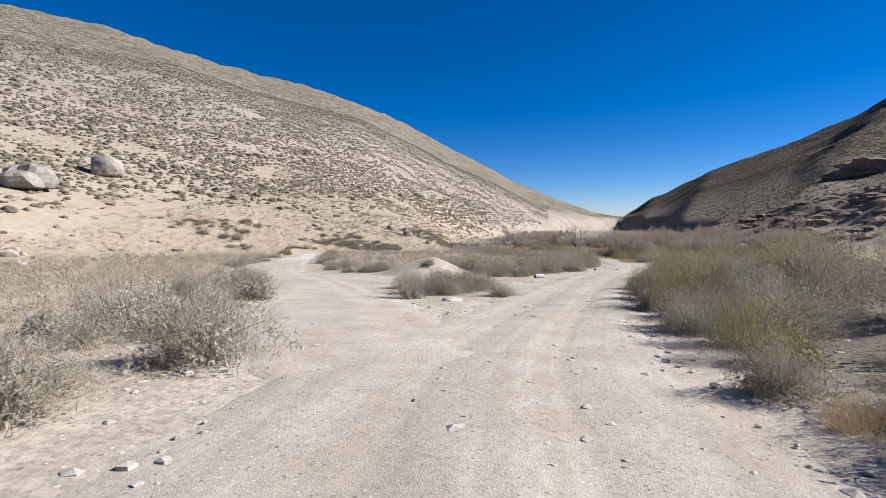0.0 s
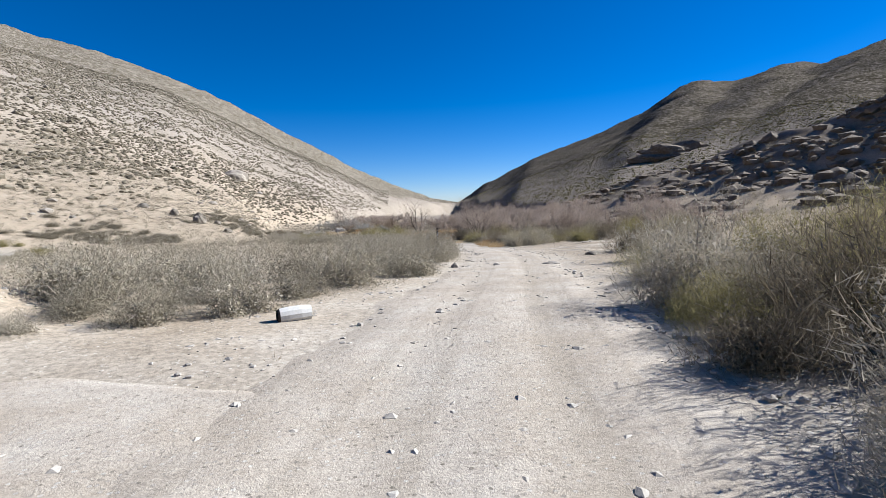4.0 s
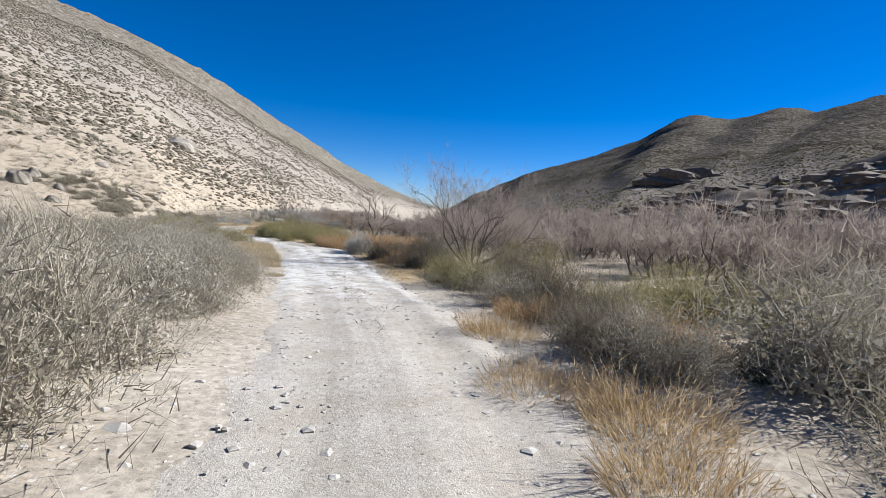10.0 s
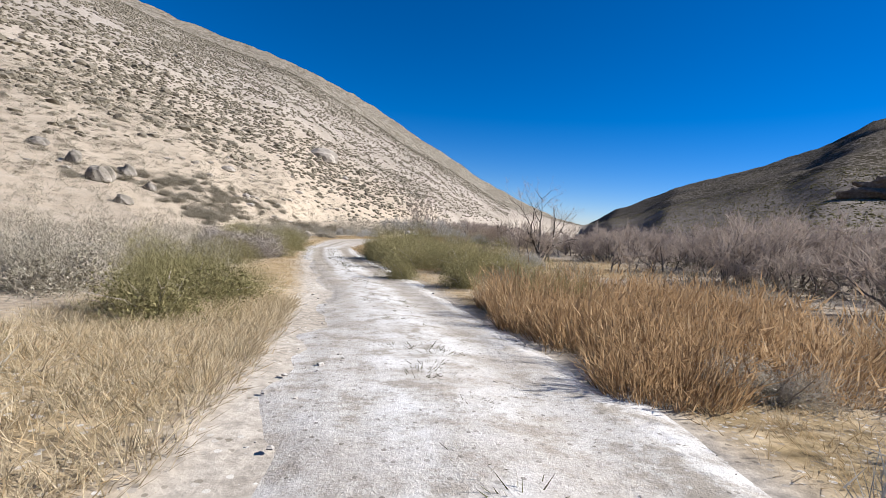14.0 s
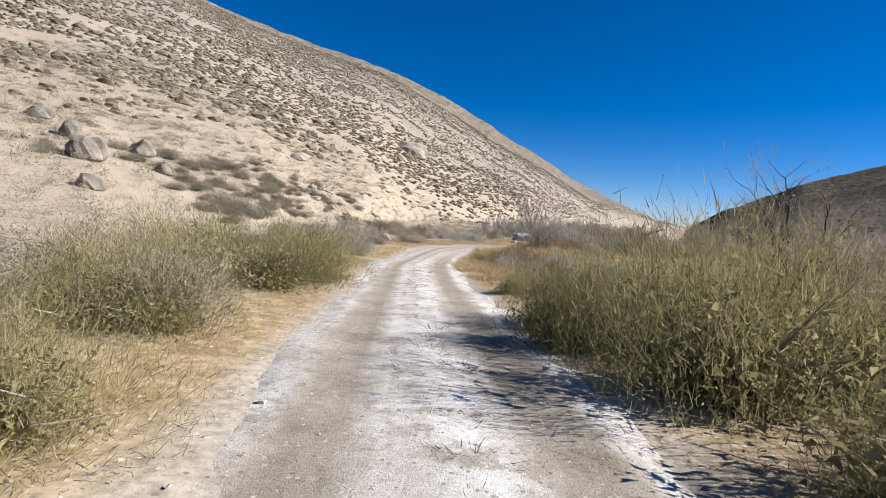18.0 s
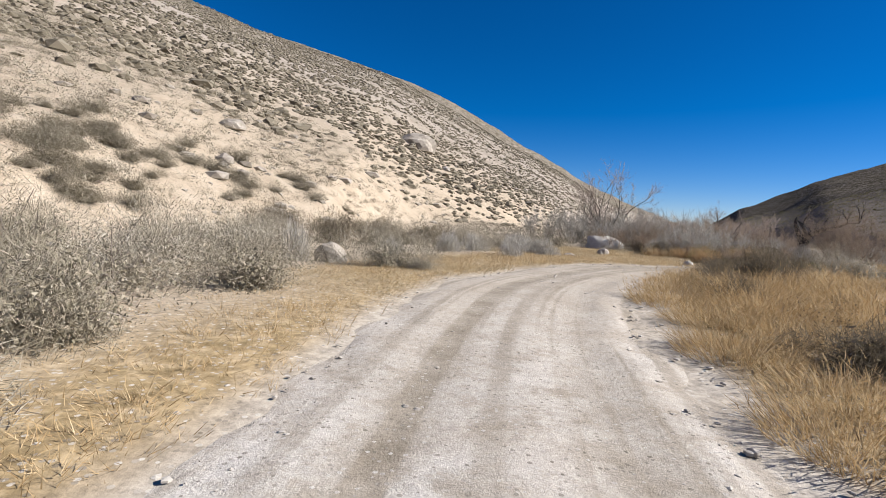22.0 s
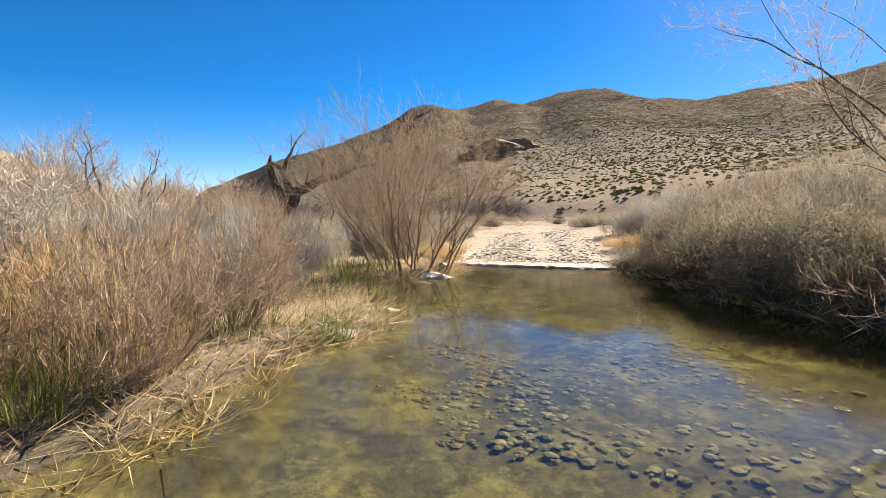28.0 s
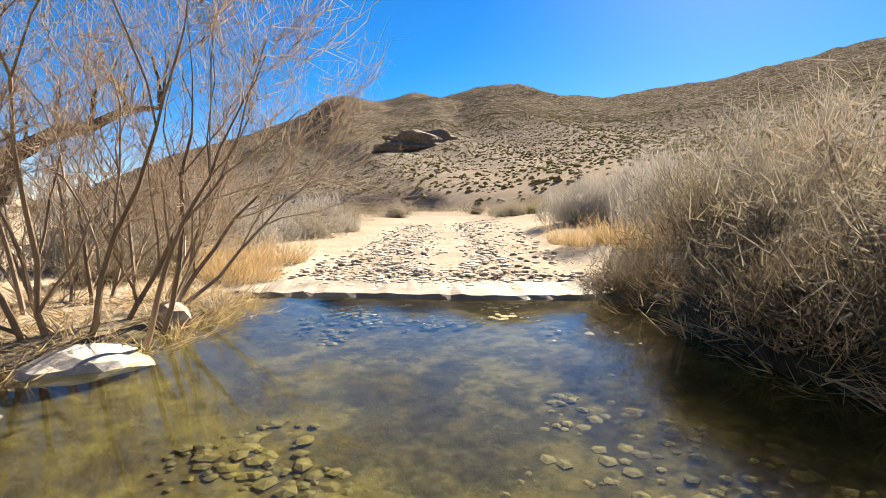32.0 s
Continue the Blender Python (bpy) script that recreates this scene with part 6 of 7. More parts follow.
# ---- the ford: concrete sills, wet stones, water plants ----
def pool_xy(u, v):
    return 31.4 + 0.87 * u - 0.49 * v, 137.8 + 0.49 * u + 0.87 * v


def sill(name, label, u, v0, v1, width, top, seed):
    """A worn concrete edge across the stream, its rim broken and rounded."""
    rng = np.random.default_rng(seed)
    n = 40
    verts, faces = [], []
    for i in range(n + 1):
        v = v0 + (v1 - v0) * i / n
        j = rng.normal(0, 0.012, 6)
        wide = 0.05 * math.sin(v * 1.7)
        for du, z in ((-width / 2 + wide + j[0], top - 0.42), (-width / 2 + wide + j[1], top - 0.06 + j[2]), (-width / 2 + 0.06 + wide, top + j[3] * 0.5),
                      (width / 2 - 0.08, top + 0.01 + j[4] * 0.5), (width / 2 + j[5], top - 0.05), (width / 2, top - 0.42)):
            x, y = pool_xy(u + du, v)
            verts.append((x, y, z))
        if i:
            a = (i - 1) * 6
            faces += [(a + k, a + k + 1, a + k + 7, a + k + 6) for k in range(5)]
    faces += [tuple(range(6))[::-1], tuple(n * 6 + k for k in range(6))]
    tagged(new(name, plain(name, verts, faces, CONCRETE)), label, "sill")


sill("concrete_sill", "worn pale concrete sill with water spilling over it", -0.02, -5.5, 2.35, 0.62, WATER + 0.012, 1)
sill("concrete_sill", "pale concrete edge along the far side of the pool", 11.35, -2.8, 1.9, 1.0, WATER + 0.035, 2)


def ford_stones():
    rng = np.random.default_rng(90)
    for k, (u, v, w, h) in enumerate(((-0.62, -1.5, 0.62, 0.3), (-0.6, -2.2, 0.5, 0.24), (-0.72, -2.8, 0.45, 0.24), (-0.66, -3.5, 0.6, 0.2), (-0.9, -4.2, 0.9, 0.26),
                                      (-1.15, -1.05, 0.42, 0.3), (-1.5, -0.95, 0.38, 0.26), (-0.55, 0.75, 0.4, 0.2), (-0.62, 1.15, 0.34, 0.2), (-0.6, 0.3, 0.4, 0.18),
                                      (-2.15, -1.3, 0.5, 0.2), (-1.45, -2.7, 0.3, 0.14), (-1.05, 1.0, 0.32, 0.14), (-1.5, -2.0, 0.26, 0.12), (-0.95, -3.0, 0.35, 0.18))):
        x, y = pool_xy(u, v)
        ob = boulder(x, y, w, h, "wet grey rock lying below the concrete sill", 700 + k, WETROCK if k % 3 else PEBBLE, sink=0.06, turn=rng.uniform(0, 180), name="ford_rock", facets=0.45 if k % 2 else 0.85)
        ob["group"] = "rocks below the sill"
    forms = [cobble_form(520 + k) for k in range(12)]
    n = 1500
    u, v = rng.uniform(-4.8, -0.3, n), rng.uniform(-5.0, 2.4, n)
    ok = np.abs(np.hypot((u + 1.35) / 1.35, (v + 0.7) / 2.7) - 1.1) < rng.uniform(0.05, 0.5, n)
    x, y = pool_xy(u[ok], v[ok])
    size = 0.014 + 0.055 * rng.random(len(x)) ** 3
    scatter("ford_gravel", "wet dark gravel round the puddle", "gravel", forms, list(zip(x, y, land(x, y) + 0.005, size, rng.uniform(0.5, 0.9, len(x)), rng.uniform(0, 6.3, len(x)))), WETROCK)
    n = 800
    x, y = rng.uniform(22, 32, n), rng.uniform(129.5, 138.5, n)
    ok = off_road(x, y) < 0.3
    x, y = x[ok], y[ok]
    size = 0.010 + 0.062 * rng.random(len(x)) ** 4
    scatter("ford_pebbles", "pale cobbles strewn over the approach to the ford", "cobbles", forms, list(zip(x, y, land(x, y), size, rng.uniform(0.5, 0.9, len(x)), rng.uniform(0, 6.3, len(x)))), PEBBLE)
    n = 1500
    u, v = 12.1 + 16 * rng.random(n) ** 1.6, rng.uniform(-3.4, 2.0, n)
    x, y = pool_xy(u, v)
    ok = (off_road(x, y) < 0.1) & (fnoise(x, y, 2) > -0.2)
    x, y = x[ok], y[ok]
    size = 0.02 + 0.055 * rng.random(len(x)) ** 3
    scatter("bank_cobbles", "grey cobbles washed over the track beyond the pool", "cobbles", forms, list(zip(x, y, land(x, y), size, rng.uniform(0.5, 0.9, len(x)), rng.uniform(0, 6.3, len(x)))), GRANITE)
    bed_forms = [stone_form(560 + k) for k in range(12)]
    n = 5000
    u, v = rng.uniform(0.3, 10.6, n), rng.choice((-1.7, -0.2, 0.1), n) + rng.normal(0, 0.55, n)
    x, y = pool_xy(u, v)
    ok = (pond(x, y) > 0.3) & (fnoise(x * 0.8, y * 0.8, 3) > -0.08)
    x, y = x[ok], y[ok]
    size = 0.016 + 0.042 * rng.random(len(x)) ** 2.0
    scatter("stream_bed_stones", "mossy brown stones on the bed of the clear pool", "stones", bed_forms, list(zip(x, y, land(x, y) - 0.1 * size, size, rng.uniform(0.4, 0.75, len(x)), rng.uniform(0, 6.3, len(x)))), BEDSTONE)


BEDSTONE = surface("mossy_stone", [(0.3, (0.035, 0.032, 0.010)), (0.55, (0.095, 0.086, 0.030)), (0.75, (0.17, 0.156, 0.065))], 3.0, 0.7, 30, 0.4, 0.01, 0.5)
ford_stones()

for u, v, w, h in ((1.7, 2.7, 1.2, 1.5), (2.6, 3.3, 1.6, 1.75), (1.2, 3.5, 1.6, 1.7), (0.2, 4.4, 1.8, 1.4), (3.2, 4.4, 1.8, 1.6), (6.4, 4.6, 1.6, 1.2), (4.6, 5.2, 1.8, 1.4), (2.0, 6.0, 2.2, 1.6), (0.6, 8.0, 2.4, 1.4)):
    x, y = pool_xy(u, v)
    (rust if round(v * 10) % 5 == 4 else reeds).put(x, y, w / 2, 0.9 * h / (w / 2))
for u, v, w, h in ((4.4, 3.6, 1.6, 1.1), (5.6, 4.0, 1.8, 1.2), (5.2, 5.8, 2.2, 1.5), (7.6, 5.6, 2.2, 1.4), (8.8, 4.6, 2.0, 1.3), (6.6, 6.8, 2.4, 1.6), (8.6, 7.0, 2.4, 1.6), (10.4, 5.4, 2.0, 1.3), (9.8, 6.6, 2.2, 1.6), (11.2, 7.4, 2.4, 1.6)):
    x, y = pool_xy(u, v)
    silver.put(x, y, w / 2, h / (w / 2))
for u, v, w, h in ((1.2, 2.7, 0.9, 0.5), (3.0, 2.5, 0.9, 0.55), (0.3, 3.2, 0.8, 0.5), (5.2, 2.7, 0.8, 0.5), (7.9, 3.3, 0.9, 0.6), (8.4, 2.7, 0.7, 0.5), (5.6, 1.9, 0.5, 0.45), (6.6, 2.6, 0.8, 0.6), (7.4, 2.9, 0.7, 0.55), (4.9, 1.2, 0.3, 0.35), (6.0, 1.1, 0.3, 0.4), (1.0, 2.4, 0.5, 0.35), (3.3, 1.7, 0.6, 0.4)):
    x, y = pool_xy(u, v)
    rushes.put(x, y, 0.6 * w, 1.1 * h / (w / 2))
for u, v, w, h in ((7.6, -4.2, 2.8, 1.5), (9.2, -4.0, 2.6, 1.5), (6.0, -4.8, 2.8, 1.5), (10.8, -3.8, 2.4, 1.4), (6.8, -4.5, 2.6, 1.4), (8.4, -4.1, 2.6, 1.4), (4.8, -5.2, 2.6, 1.5), (3.4, -6.0, 2.6, 1.6), (10.0, -3.6, 2.0, 1.1), (2.2, -6.8, 2.6, 1.7), (8.4, -7.4, 3.4, 2.4), (6.6, -7.2, 3.2, 2.2), (4.8, -7.8, 3.2, 2.2), (4.6, -6.4, 2.6, 1.3), (10.2, -6.4, 3.2, 2.2), (12.2, -4.6, 2.6, 1.7)):
    x, y = pool_xy(u, v)
    (sage if round(u * 10) % 4 == 0 else olive if round(v * 10) % 4 == 0 else dark).put(x, y, w / 2, h / (w / 2))
for k in range(13):
    u = 1.6 + 0.78 * k
    v = float(np.interp(u, [0, 2, 5.3, 6.4, 7.65, 11], [-7, -5.5, -3.9, -3.3, -2.9, -2.5])) - 0.25 - 0.2 * (k % 3)
    x, y = pool_xy(u, v)
    (dark, sage, dark)[k % 3].put(x, y, 0.75 + 0.1 * (k % 2), 0.9 + 0.15 * (k % 3))
for u, v, w, h in ((12.4, 2.6, 1.6, 0.8), (12.4, -3.2, 1.4, 0.7), (11.8, 2.0, 1.2, 0.6), (13.4, 2.2, 1.4, 0.7), (14.6, -3.0, 1.4, 0.7)):
    x, y = pool_xy(u, v)
    bunch.put(x, y, w / 2, h / (w / 2))
for u, v, w, h in ((15.4, -4.8, 2.6, 1.7), (17.4, -5.2, 2.8, 1.7), (20.0, -5.6, 2.8, 1.8), (13.8, -4.6, 2.4, 1.6), (22.5, -5.0, 2.6, 1.5), (16.0, 3.8, 2.6, 1.5), (18.5, 4.6, 2.8, 1.5), (14.0, 4.0, 2.4, 1.4), (19.0, -4.0, 2.4, 1.3), (22.0, 3.4, 2.8, 1.4), (12.6, 4.6, 2.2, 1.5)):
    x, y = pool_xy(u, v)
    silver.put(x, y, w / 2, h / (w / 2))


def bank_growth():
    """Matted straw and young shoots along the pool's edges."""
    rng = np.random.default_rng(95)
    forms = [grass_form(640 + k, 16, 0.34, 0.9, 0.010) for k in range(10)]
    n = 9000
    u, v = rng.uniform(-0.6, 13, n), rng.uniform(-7, 9, n)
    x, y = pool_xy(u, v)
    p = pond(x, y)
    ok = (p < 0.12) & (rng.random(n) < np.exp(-np.maximum(-p - 0.3, 0) / 1.6)) & ((u < 11) | (np.abs(v + 0.6) > 2.3)) & (off_road(x, y) > 0.1) & ((u > 0.4) | (v > 2.2))
    x, y = x[ok], y[ok]
    z = np.maximum(land(x, y), WATER - 0.05)
    scatter("bank_straw", "matted straw and dead stems along the water's edge", "grass", forms, list(zip(x, y, z, rng.uniform(0.6, 1.3, len(x)), rng.uniform(0.35, 1.0, len(x)), rng.uniform(0, 6.3, len(x)))), REED)


bank_growth()
grey_thicket = Kind("grey brush behind the grass", [bare_tree("bare_bush", "dense leafless pale grey brush behind the dry grass", "shrub", 151 + k, 1.0, 0.014, 9, 0.55, HAZE, SILVER, 3, (3, 5), 0.5, 2800, 0.12, 0.004, 0.17) for k in range(3)])
thicket = Kind("willow thicket behind the reeds", [bare_tree("willow_bush", "dense leafless reddish willow growing behind the reeds", "tree", 131 + k, 1.0, 0.014, 9, 0.5, WILLOW, WILLOW, 3, (3, 5), 0.45, 2800, 0.12, 0.004, 0.17) for k in range(3)])
for x, y, h in ((30.5, 146.5, 2.5), (32.5, 147.5, 2.9), (34.5, 148.4, 3.1), (36.4, 148.6, 2.9), (29.6, 152.4, 2.9), (31.0, 151.5, 3.2), (35.5, 152.0, 3.1), (38.2, 149.5, 3.1), (33.0, 155.5, 4.4), (37.0, 156.5, 4.2), (29.8, 156.0, 3.9), (43.5, 150.0, 3.4), (41.5, 147.6, 2.6), (27.5, 153.6, 3.2), (24.6, 156.4, 3.8), (29.5, 158.6, 4.2), (33.4, 160.4, 4.4), (26.0, 161.0, 4.2), (32.2, 149.8, 2.6), (39.6, 154.6, 3.8), (22.0, 157.0, 3.4), (35.6, 163.0, 4.4)):
    (grey_thicket if x < 33.3 else thicket).put(x, y, h if x < 33.3 else 0.72 * h)
for u, v, h in ((1.7, 2.5, 1.3), (2.9, 2.7, 1.5), (0.7, 3.3, 1.4), (4.0, 3.0, 1.4)):
    thicket.put(*pool_xy(u, v), h)
for u, v, h in ((9.4, -5.2, 2.1), (11.0, -4.6, 2.2), (10.2, -4.9, 2.3), (7.6, -7.4, 3.0), (9.8, -7.2, 3.0), (6.0, -8.2, 3.2), (4.2, -8.6, 3.2), (8.6, -6.2, 2.4), (11.6, -6.2, 2.8)):
    (grey_thicket if round(u * 10) % 3 else thicket).put(*pool_xy(u, v), 0.9 * h)

for kind, spots in ((dark, ((28.5, 146.0, 2.2, 1.2), (28.0, 148.4, 2.2, 1.1), (31.2, 144.6, 1.6, 1.0))), (olive, ((30.0, 143.8, 1.7, 1.1), (32.6, 145.0, 1.6, 1.0))),
                    (silver, ((28.3, 147.0, 1.8, 1.3), (28.9, 147.8, 1.8, 1.2))), (rust, ((28.0, 145.4, 1.9, 0.7), (29.3, 145.0, 1.7, 0.9), (30.6, 146.6, 1.9, 1.1))),
                    (thicket, ((28.0, 149.0, 4.2, 2.1), (26.2, 150.0, 4.4, 2.2), (30.8, 148.2, 4.0, 2.0), (29.6, 150.8, 4.6, 2.3)))):
    for x, y, w, h in spots:
        kind.put(x, y, w / 2, h / (w / 2))


# ---- trees that stand out ----
def rooted(ob, x, y, turn=0.0, tilt=(0, 0)):
    ob.matrix_basis = Matrix.Translation((x, y, float(sloped(x, y)) - 0.05)) @ Euler((radians(tilt[0]), radians(tilt[1]), radians(turn))).to_matrix().to_4x4()


rooted(bare_tree("willow_shrub", "leafless reddish-brown willow with many slender stems at the pool", "tree", 901, 4.1, 0.024, 24, 0.55, WILLOW, WILLOW, 3, (4, 6), 0.5, 30000, 0.12, 0.0045, 0.26, 0.95, 0.62), 38.3, 144.4)
rooted(bare_tree("cottonwood", "bare grey cottonwood with spreading dead branches beside the road", "tree", 902, 4.9, 0.055, 9, 0.85, BARK, HAZE, 4, (3, 5), 0.6, 9000, 0.17, 0.006, 0.34), 29.0, 68.2)
rooted(bare_tree("cottonwood", "low spreading bare tree with dark tangled branches", "tree", 908, 4.3, 0.05, 9, 0.95, BARK, HAZE, 4, (3, 5), 0.6, 7000, 0.18, 0.006, 0.32), 30.8, 72.4)
rooted(bare_tree("cottonwood", "bare tree with two dark forked trunks in the valley", "tree", 909, 7.6, 0.14, 3, 0.5, DEADBARK, HAZE, 4, (3, 4), 0.6, 2200, 0.16, 0.009, 0.35), 36.2, 115.3)


def leaning_tree(x, y, seed, ways, label):
    """A bare tree whose limbs reach out to one side over the water."""
    rng, top, out = np.random.default_rng(seed), new("leaning_tree"), []
    for way, length in ways:
        limbs(rng, np.array([rng.normal() * 0.15, rng.normal() * 0.15, -0.15]), unit(np.array(way)), length * 0.55, 0.045, 4, out, 0.0, (3, 4), 0.45, 0.12, 0.62)
    tagged(part("trunk", plain("trunk", *joined([tube(p, r, 7) for d, p, r in out if d == 4]), BARK), top), kind="stuff")
    tagged(part("branch_work", plain("branch_work", *joined([tube(p, r, 4) for d, p, r in out if d in (2, 3)]), BARK), top), kind="stuff")
    tri = []
    for d, p, r in out:
        if d < 2:
            p = np.asarray(p)
            for a, b, w in zip(p[:-1], p[1:], r):
                side = unit(np.cross(b - a, rng.normal(size=3))) * max(w, 0.004)
                tri += [[a - side, a + side, b], [b - side * 0.7, b + side * 0.7, a]]
    tri = np.array(tri)
    k = rng.integers(0, len(tri), 5000)
    way = unit(unit(tri[k, 2] - tri[k, 0]) + rng.normal(size=(5000, 3)) * 0.5 + (0, 0, 0.2))
    tri = np.concatenate([tri, blades(rng, tri[k, 2], way, 0.28 * rng.uniform(0.4, 1.2, 5000), np.full(5000, 0.005))])
    tagged(part("twig_crown", triangles("twig_crown", tri, HAZE), top), kind="stuff")
    rooted(tagged(top, label, "tree"), x, y)


leaning_tree(39.6, 134.9, 903, (((-0.66, 0.50, 0.52), 5.6), ((-0.50, 0.50, 0.66), 4.6), ((-0.3, 0.4, 0.9), 3.8), ((0.1, 0.3, 1), 3.4), ((-0.6, 0.2, 0.6), 3.6)), "bare grey tree leaning out over the pool")
rooted(bare_tree("cottonwood", "half-dead tree with tangled grey branches behind the reeds", "tree", 911, 4.6, 0.13, 3, 0.6, BARK, HAZE, 4, (3, 4), 0.65, 2200, 0.2, 0.008, 0.3), 35.4, 153.3)
rooted(bare_tree("cottonwood", "distant leafless tree rising from the thicket", "tree", 904, 5.5, 0.10, 2, 0.35, BARK, HAZE, 4, (3, 4), 0.5, 1500, 0.12, 0.012, 0.35), 38.5, 122)
rooted(bare_tree("cottonwood", "leafless brown tree behind the white boulder", "tree", 905, 7.2, 0.12, 5, 0.5, BARK, HAZE, 4, (3, 4), 0.5, 5000, 0.12, 0.014, 0.45), 28.5, 160)
rooted(bare_tree("willow_shrub", "bushy leafless willow behind the reeds", "tree", 906, 3.6, 0.05, 7, 0.5, WILLOW, WILLOW, 3, (3, 5), 0.5, 2600, 0.12, 0.009, 0.4), 33.5, 151)
rooted(bare_tree("willow_shrub", "leafless grey willow behind the reeds", "tree", 907, 3.4, 0.05, 7, 0.5, BARK, HAZE, 3, (3, 5), 0.5, 2600, 0.12, 0.009, 0.4), 29.5, 153.5)


def dead_snag():
    """A broken black trunk with one long limb."""
    top, out = new("dead_tree"), []
    rng = np.random.default_rng(910)
    prongs = [tube([(0.05, 0, -0.2), (0.0, 0, 0.8), (-0.12, 0.06, 1.6), (-0.3, 0.2, 2.3), (-0.42, 0.32, 2.8), (-0.36, 0.3, 3.15)], [0.34, 0.27, 0.20, 0.15, 0.10, 0.03], 9),
              tube([(0.0, 0, 1.2), (0.1, -0.1, 1.9), (-0.02, -0.08, 2.4), (-0.2, 0.1, 2.75), (-0.32, 0.26, 2.9)], [0.20, 0.17, 0.10, 0.08, 0.06], 7),
              tube([(0.1, -0.05, 1.0), (0.3, -0.25, 1.6), (0.34, -0.3, 2.1), (0.28, -0.2, 2.4)], [0.24, 0.17, 0.09, 0.02], 6)]
    part("trunk", plain("trunk", *joined(prongs), DEADBARK), top, "split hollow blackened trunk")
    bough = [(0.15, -0.15, 1.8), (0.45, -0.5, 2.0), (0.85, -0.95, 2.35), (1.2, -1.45, 2.45), (1.6, -2.0, 2.8), (2.0, -2.5, 2.85)]
    out.append((3, [np.array(p) for p in bough], np.array([0.20, 0.17, 0.14, 0.11, 0.07, 0.035])))
    for k in (1, 2, 3, 3, 4, 4, 5, 5):
        limbs(rng, bough[k], unit(np.array([rng.normal() * 0.4, rng.normal() * 0.4 - 0.3, 0.9])), rng.uniform(0.6, 1.1), 0.05, 2, out, 0.0, (2, 4), 0.6, 0.2)
    limbs(rng, (-0.1, 0, 2.5), unit(np.array([0.4, 0.1, 0.8])), 1.0, 0.1, 2, out, 0.0, (2, 3), 0.6, 0.2)
    part("limb", plain("limb", *joined([tube(p, r, 6) for d, p, r in out if d == 3 or len(p) > 5 and d == 2]), DEADBARK), top)
    tagged(part("branch_work", plain("branch_work", *joined([tube(p, r, 3) for d, p, r in out if d < 2]), BARK), top), kind="stuff")
    rooted(tagged(top, "broken blackened dead tree with one long crooked limb", "tree"), 40.4, 152.4, 0)


dead_snag()


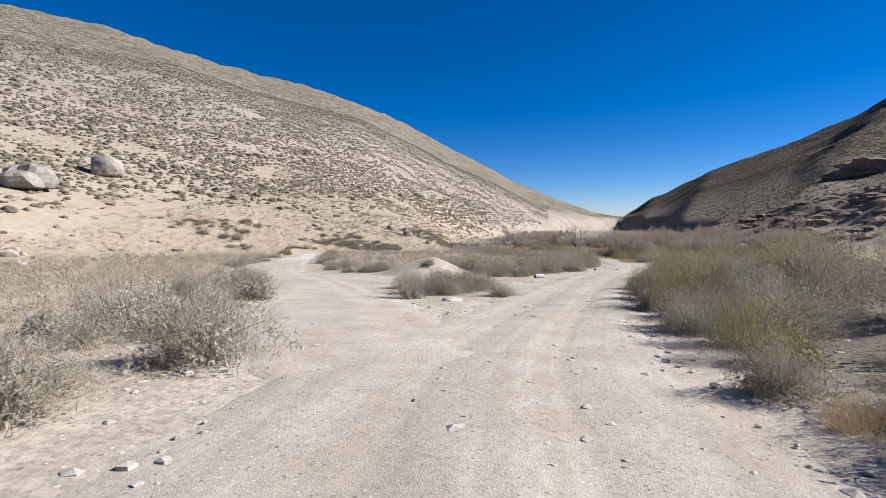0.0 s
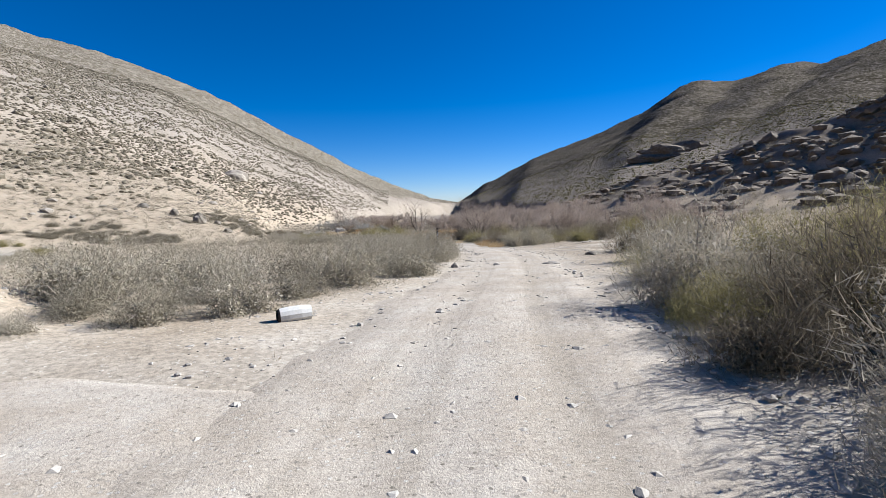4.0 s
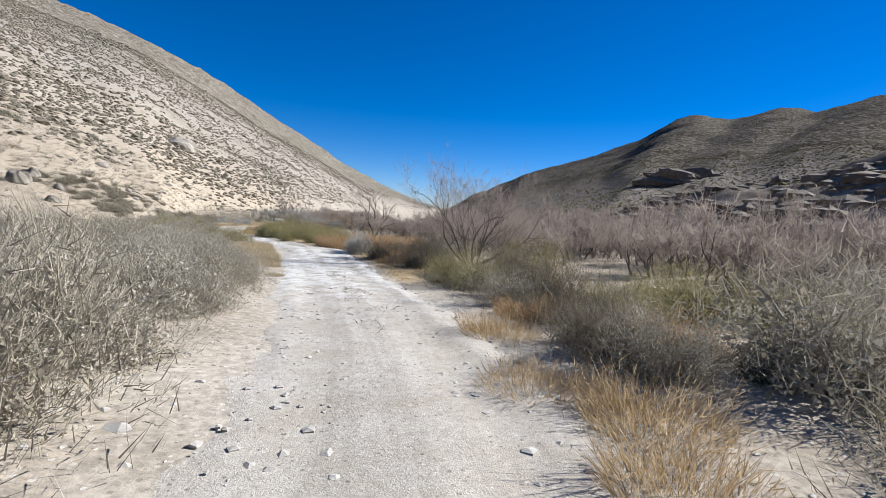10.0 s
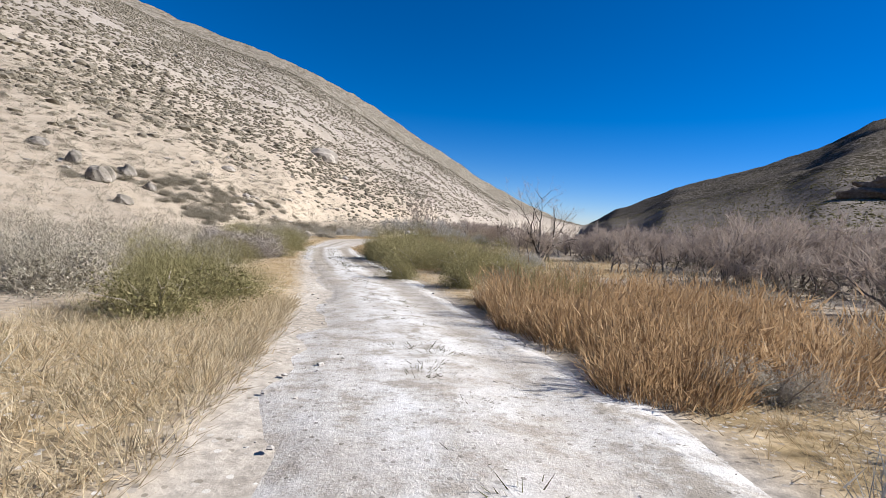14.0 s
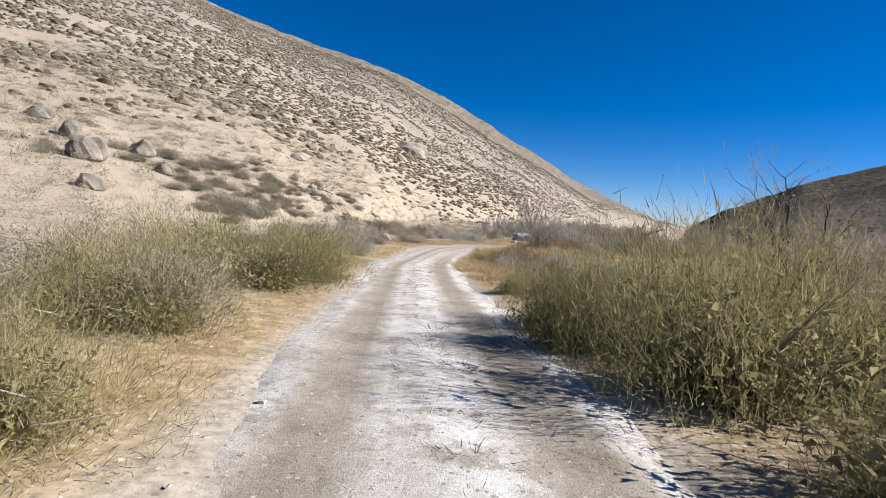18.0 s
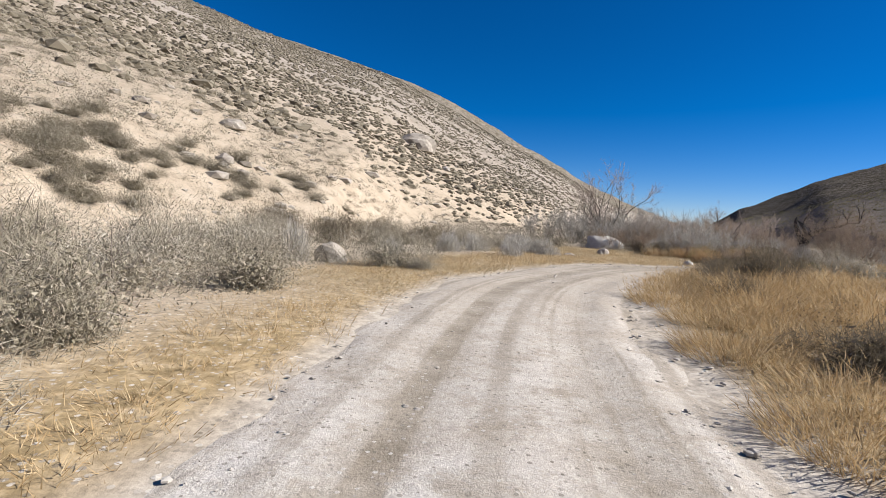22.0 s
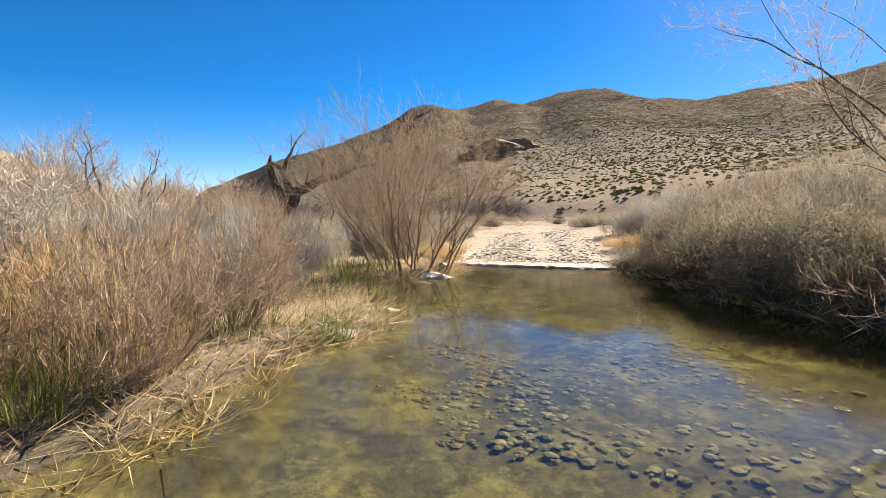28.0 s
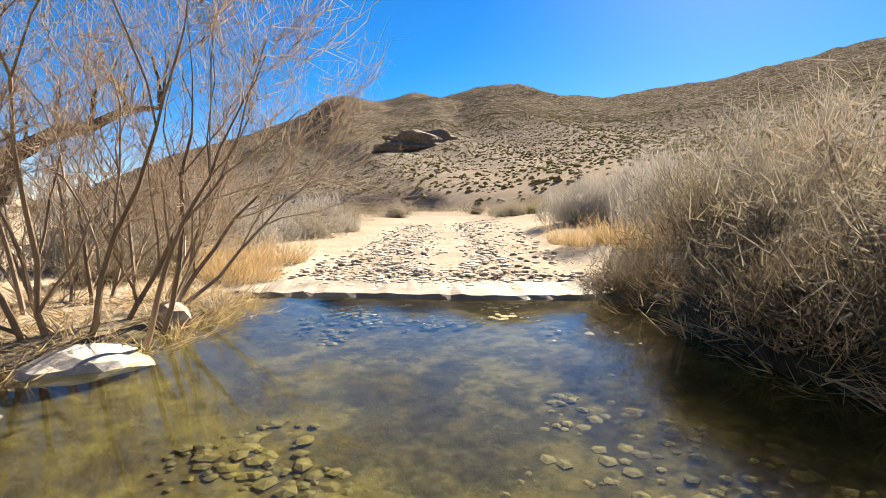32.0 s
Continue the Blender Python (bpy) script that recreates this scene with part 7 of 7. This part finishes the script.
# ---- route post ----
def route_post():
    """A flexible brown marker, bowed, with white characters on dark labels."""
    top = new("route_post")
    w, n, height = 0.047, 14, 1.3
    bow = lambda t: -0.035 * math.sin(math.pi * t) * 1.6 - 0.10 * (1 - t) * 0 + 0.0
    pts = [(bow(i / n), 0.0, i / n * height - 0.1 * (i == 0)) for i in range(n + 1)]
    verts, faces = [], []
    for cx, cy, z in pts:
        for x, y in ((-w, -0.004), (-w * 0.6, 0.003), (0, 0.006), (w * 0.6, 0.003), (w, -0.004), (w, -0.009), (0, 0.0005), (-w, -0.009)):
            verts.append((cx + x, cy - y, z))
    for i in range(n):
        for k in range(8):
            j = (k + 1) % 8
            faces.append((i * 8 + k, i * 8 + j, i * 8 + 8 + j, i * 8 + 8 + k))
    faces += [tuple(range(8)), tuple(n * 8 + k for k in range(8))[::-1]]
    part("stake", plain("stake", verts, faces, BROWNPOST), top, "weathered brown flexible stake")

    def sticker(name, z, h, material, half=0.034, y=-0.0105):
        t = z / height
        part(name, plain(name, [(bow(t) - half, y, z - h / 2), (bow(t) + half, y, z - h / 2), (bow(t) + half, y, z + h / 2), (bow(t) - half, y, z + h / 2)], [(0, 1, 2, 3)], material), top)
    strip, quads = [], []
    for i in range(13):
        z = 0.42 + 0.06 * i
        strip += [(bow(z / height) - 0.036, -0.009, z), (bow(z / height) + 0.036, -0.009, z)]
        if i:
            quads.append((2 * i - 2, 2 * i - 1, 2 * i + 1, 2 * i))
    part("label_strip", plain("label_strip", strip, quads, DARKLABEL), top)
    for k, ch in enumerate("SE117"):
        z = 0.94 - 0.115 * k
        cu = bpy.data.curves.new("character", "FONT")
        cu.body, cu.size, cu.align_x, cu.align_y, cu.extrude = ch, 0.135, "CENTER", "CENTER", 0.0006
        cu.offset = 0.0035
        ob = new("character", cu)
        me = bpy.data.meshes.new_from_object(ob)
        bpy.data.objects.remove(ob)
        me.materials.append(WHITEPAINT)
        c = part("character", me, top, "white stencilled character")
        c.matrix_basis = Matrix.Translation((bow(z / height), -0.0125, z)) @ Euler((radians(90), 0, 0)).to_matrix().to_4x4()
    for z, h, half in ((1.12, 0.022, 0.02), (1.165, 0.022, 0.024), (1.07, 0.03, 0.012), (0.43, 0.03, 0.012), (1.02, 0.02, 0.018)):
        sticker("mark", z, h, WHITEPAINT, half, -0.0115)
    tagged(top, "leaning brown route marker post with white stacked characters", "sign post")
    top.matrix_basis = Matrix.Translation((17.64, 48.83, float(sloped(17.64, 48.83)))) @ Euler((radians(0), radians(-7), radians(-18))).to_matrix().to_4x4() @ Matrix.Diagonal((1.12, 1.12, 1.12, 1))


DARKLABEL = surface("dark_label", [(0.3, (0.03, 0.028, 0.03)), (0.7, (0.055, 0.05, 0.05))], 6.0, 0.5, 60, 0.1, 0.001)
route_post()


def cut_log():
    """A short whitewashed block with a dark hollow end."""
    top = new("white_log")
    part("body", plain("body", *tube([(-0.25, 0, 0.14), (-0.1, 0, 0.145), (0.1, 0, 0.15), (0.27, 0, 0.15)], [0.13, 0.14, 0.14, 0.125], 12), WHITEPAINT), top, "whitish rounded body")
    part("hollow_end", plain("hollow_end", *tube([(-0.29, 0, 0.14), (-0.249, 0, 0.14)], [0.105, 0.128], 12), DEADBARK), top, "dark hollow end")
    tagged(top, "short white log with a dark hollow end by the road", "log")
    rooted(top, 7.7, 28.1, 8)


cut_log()
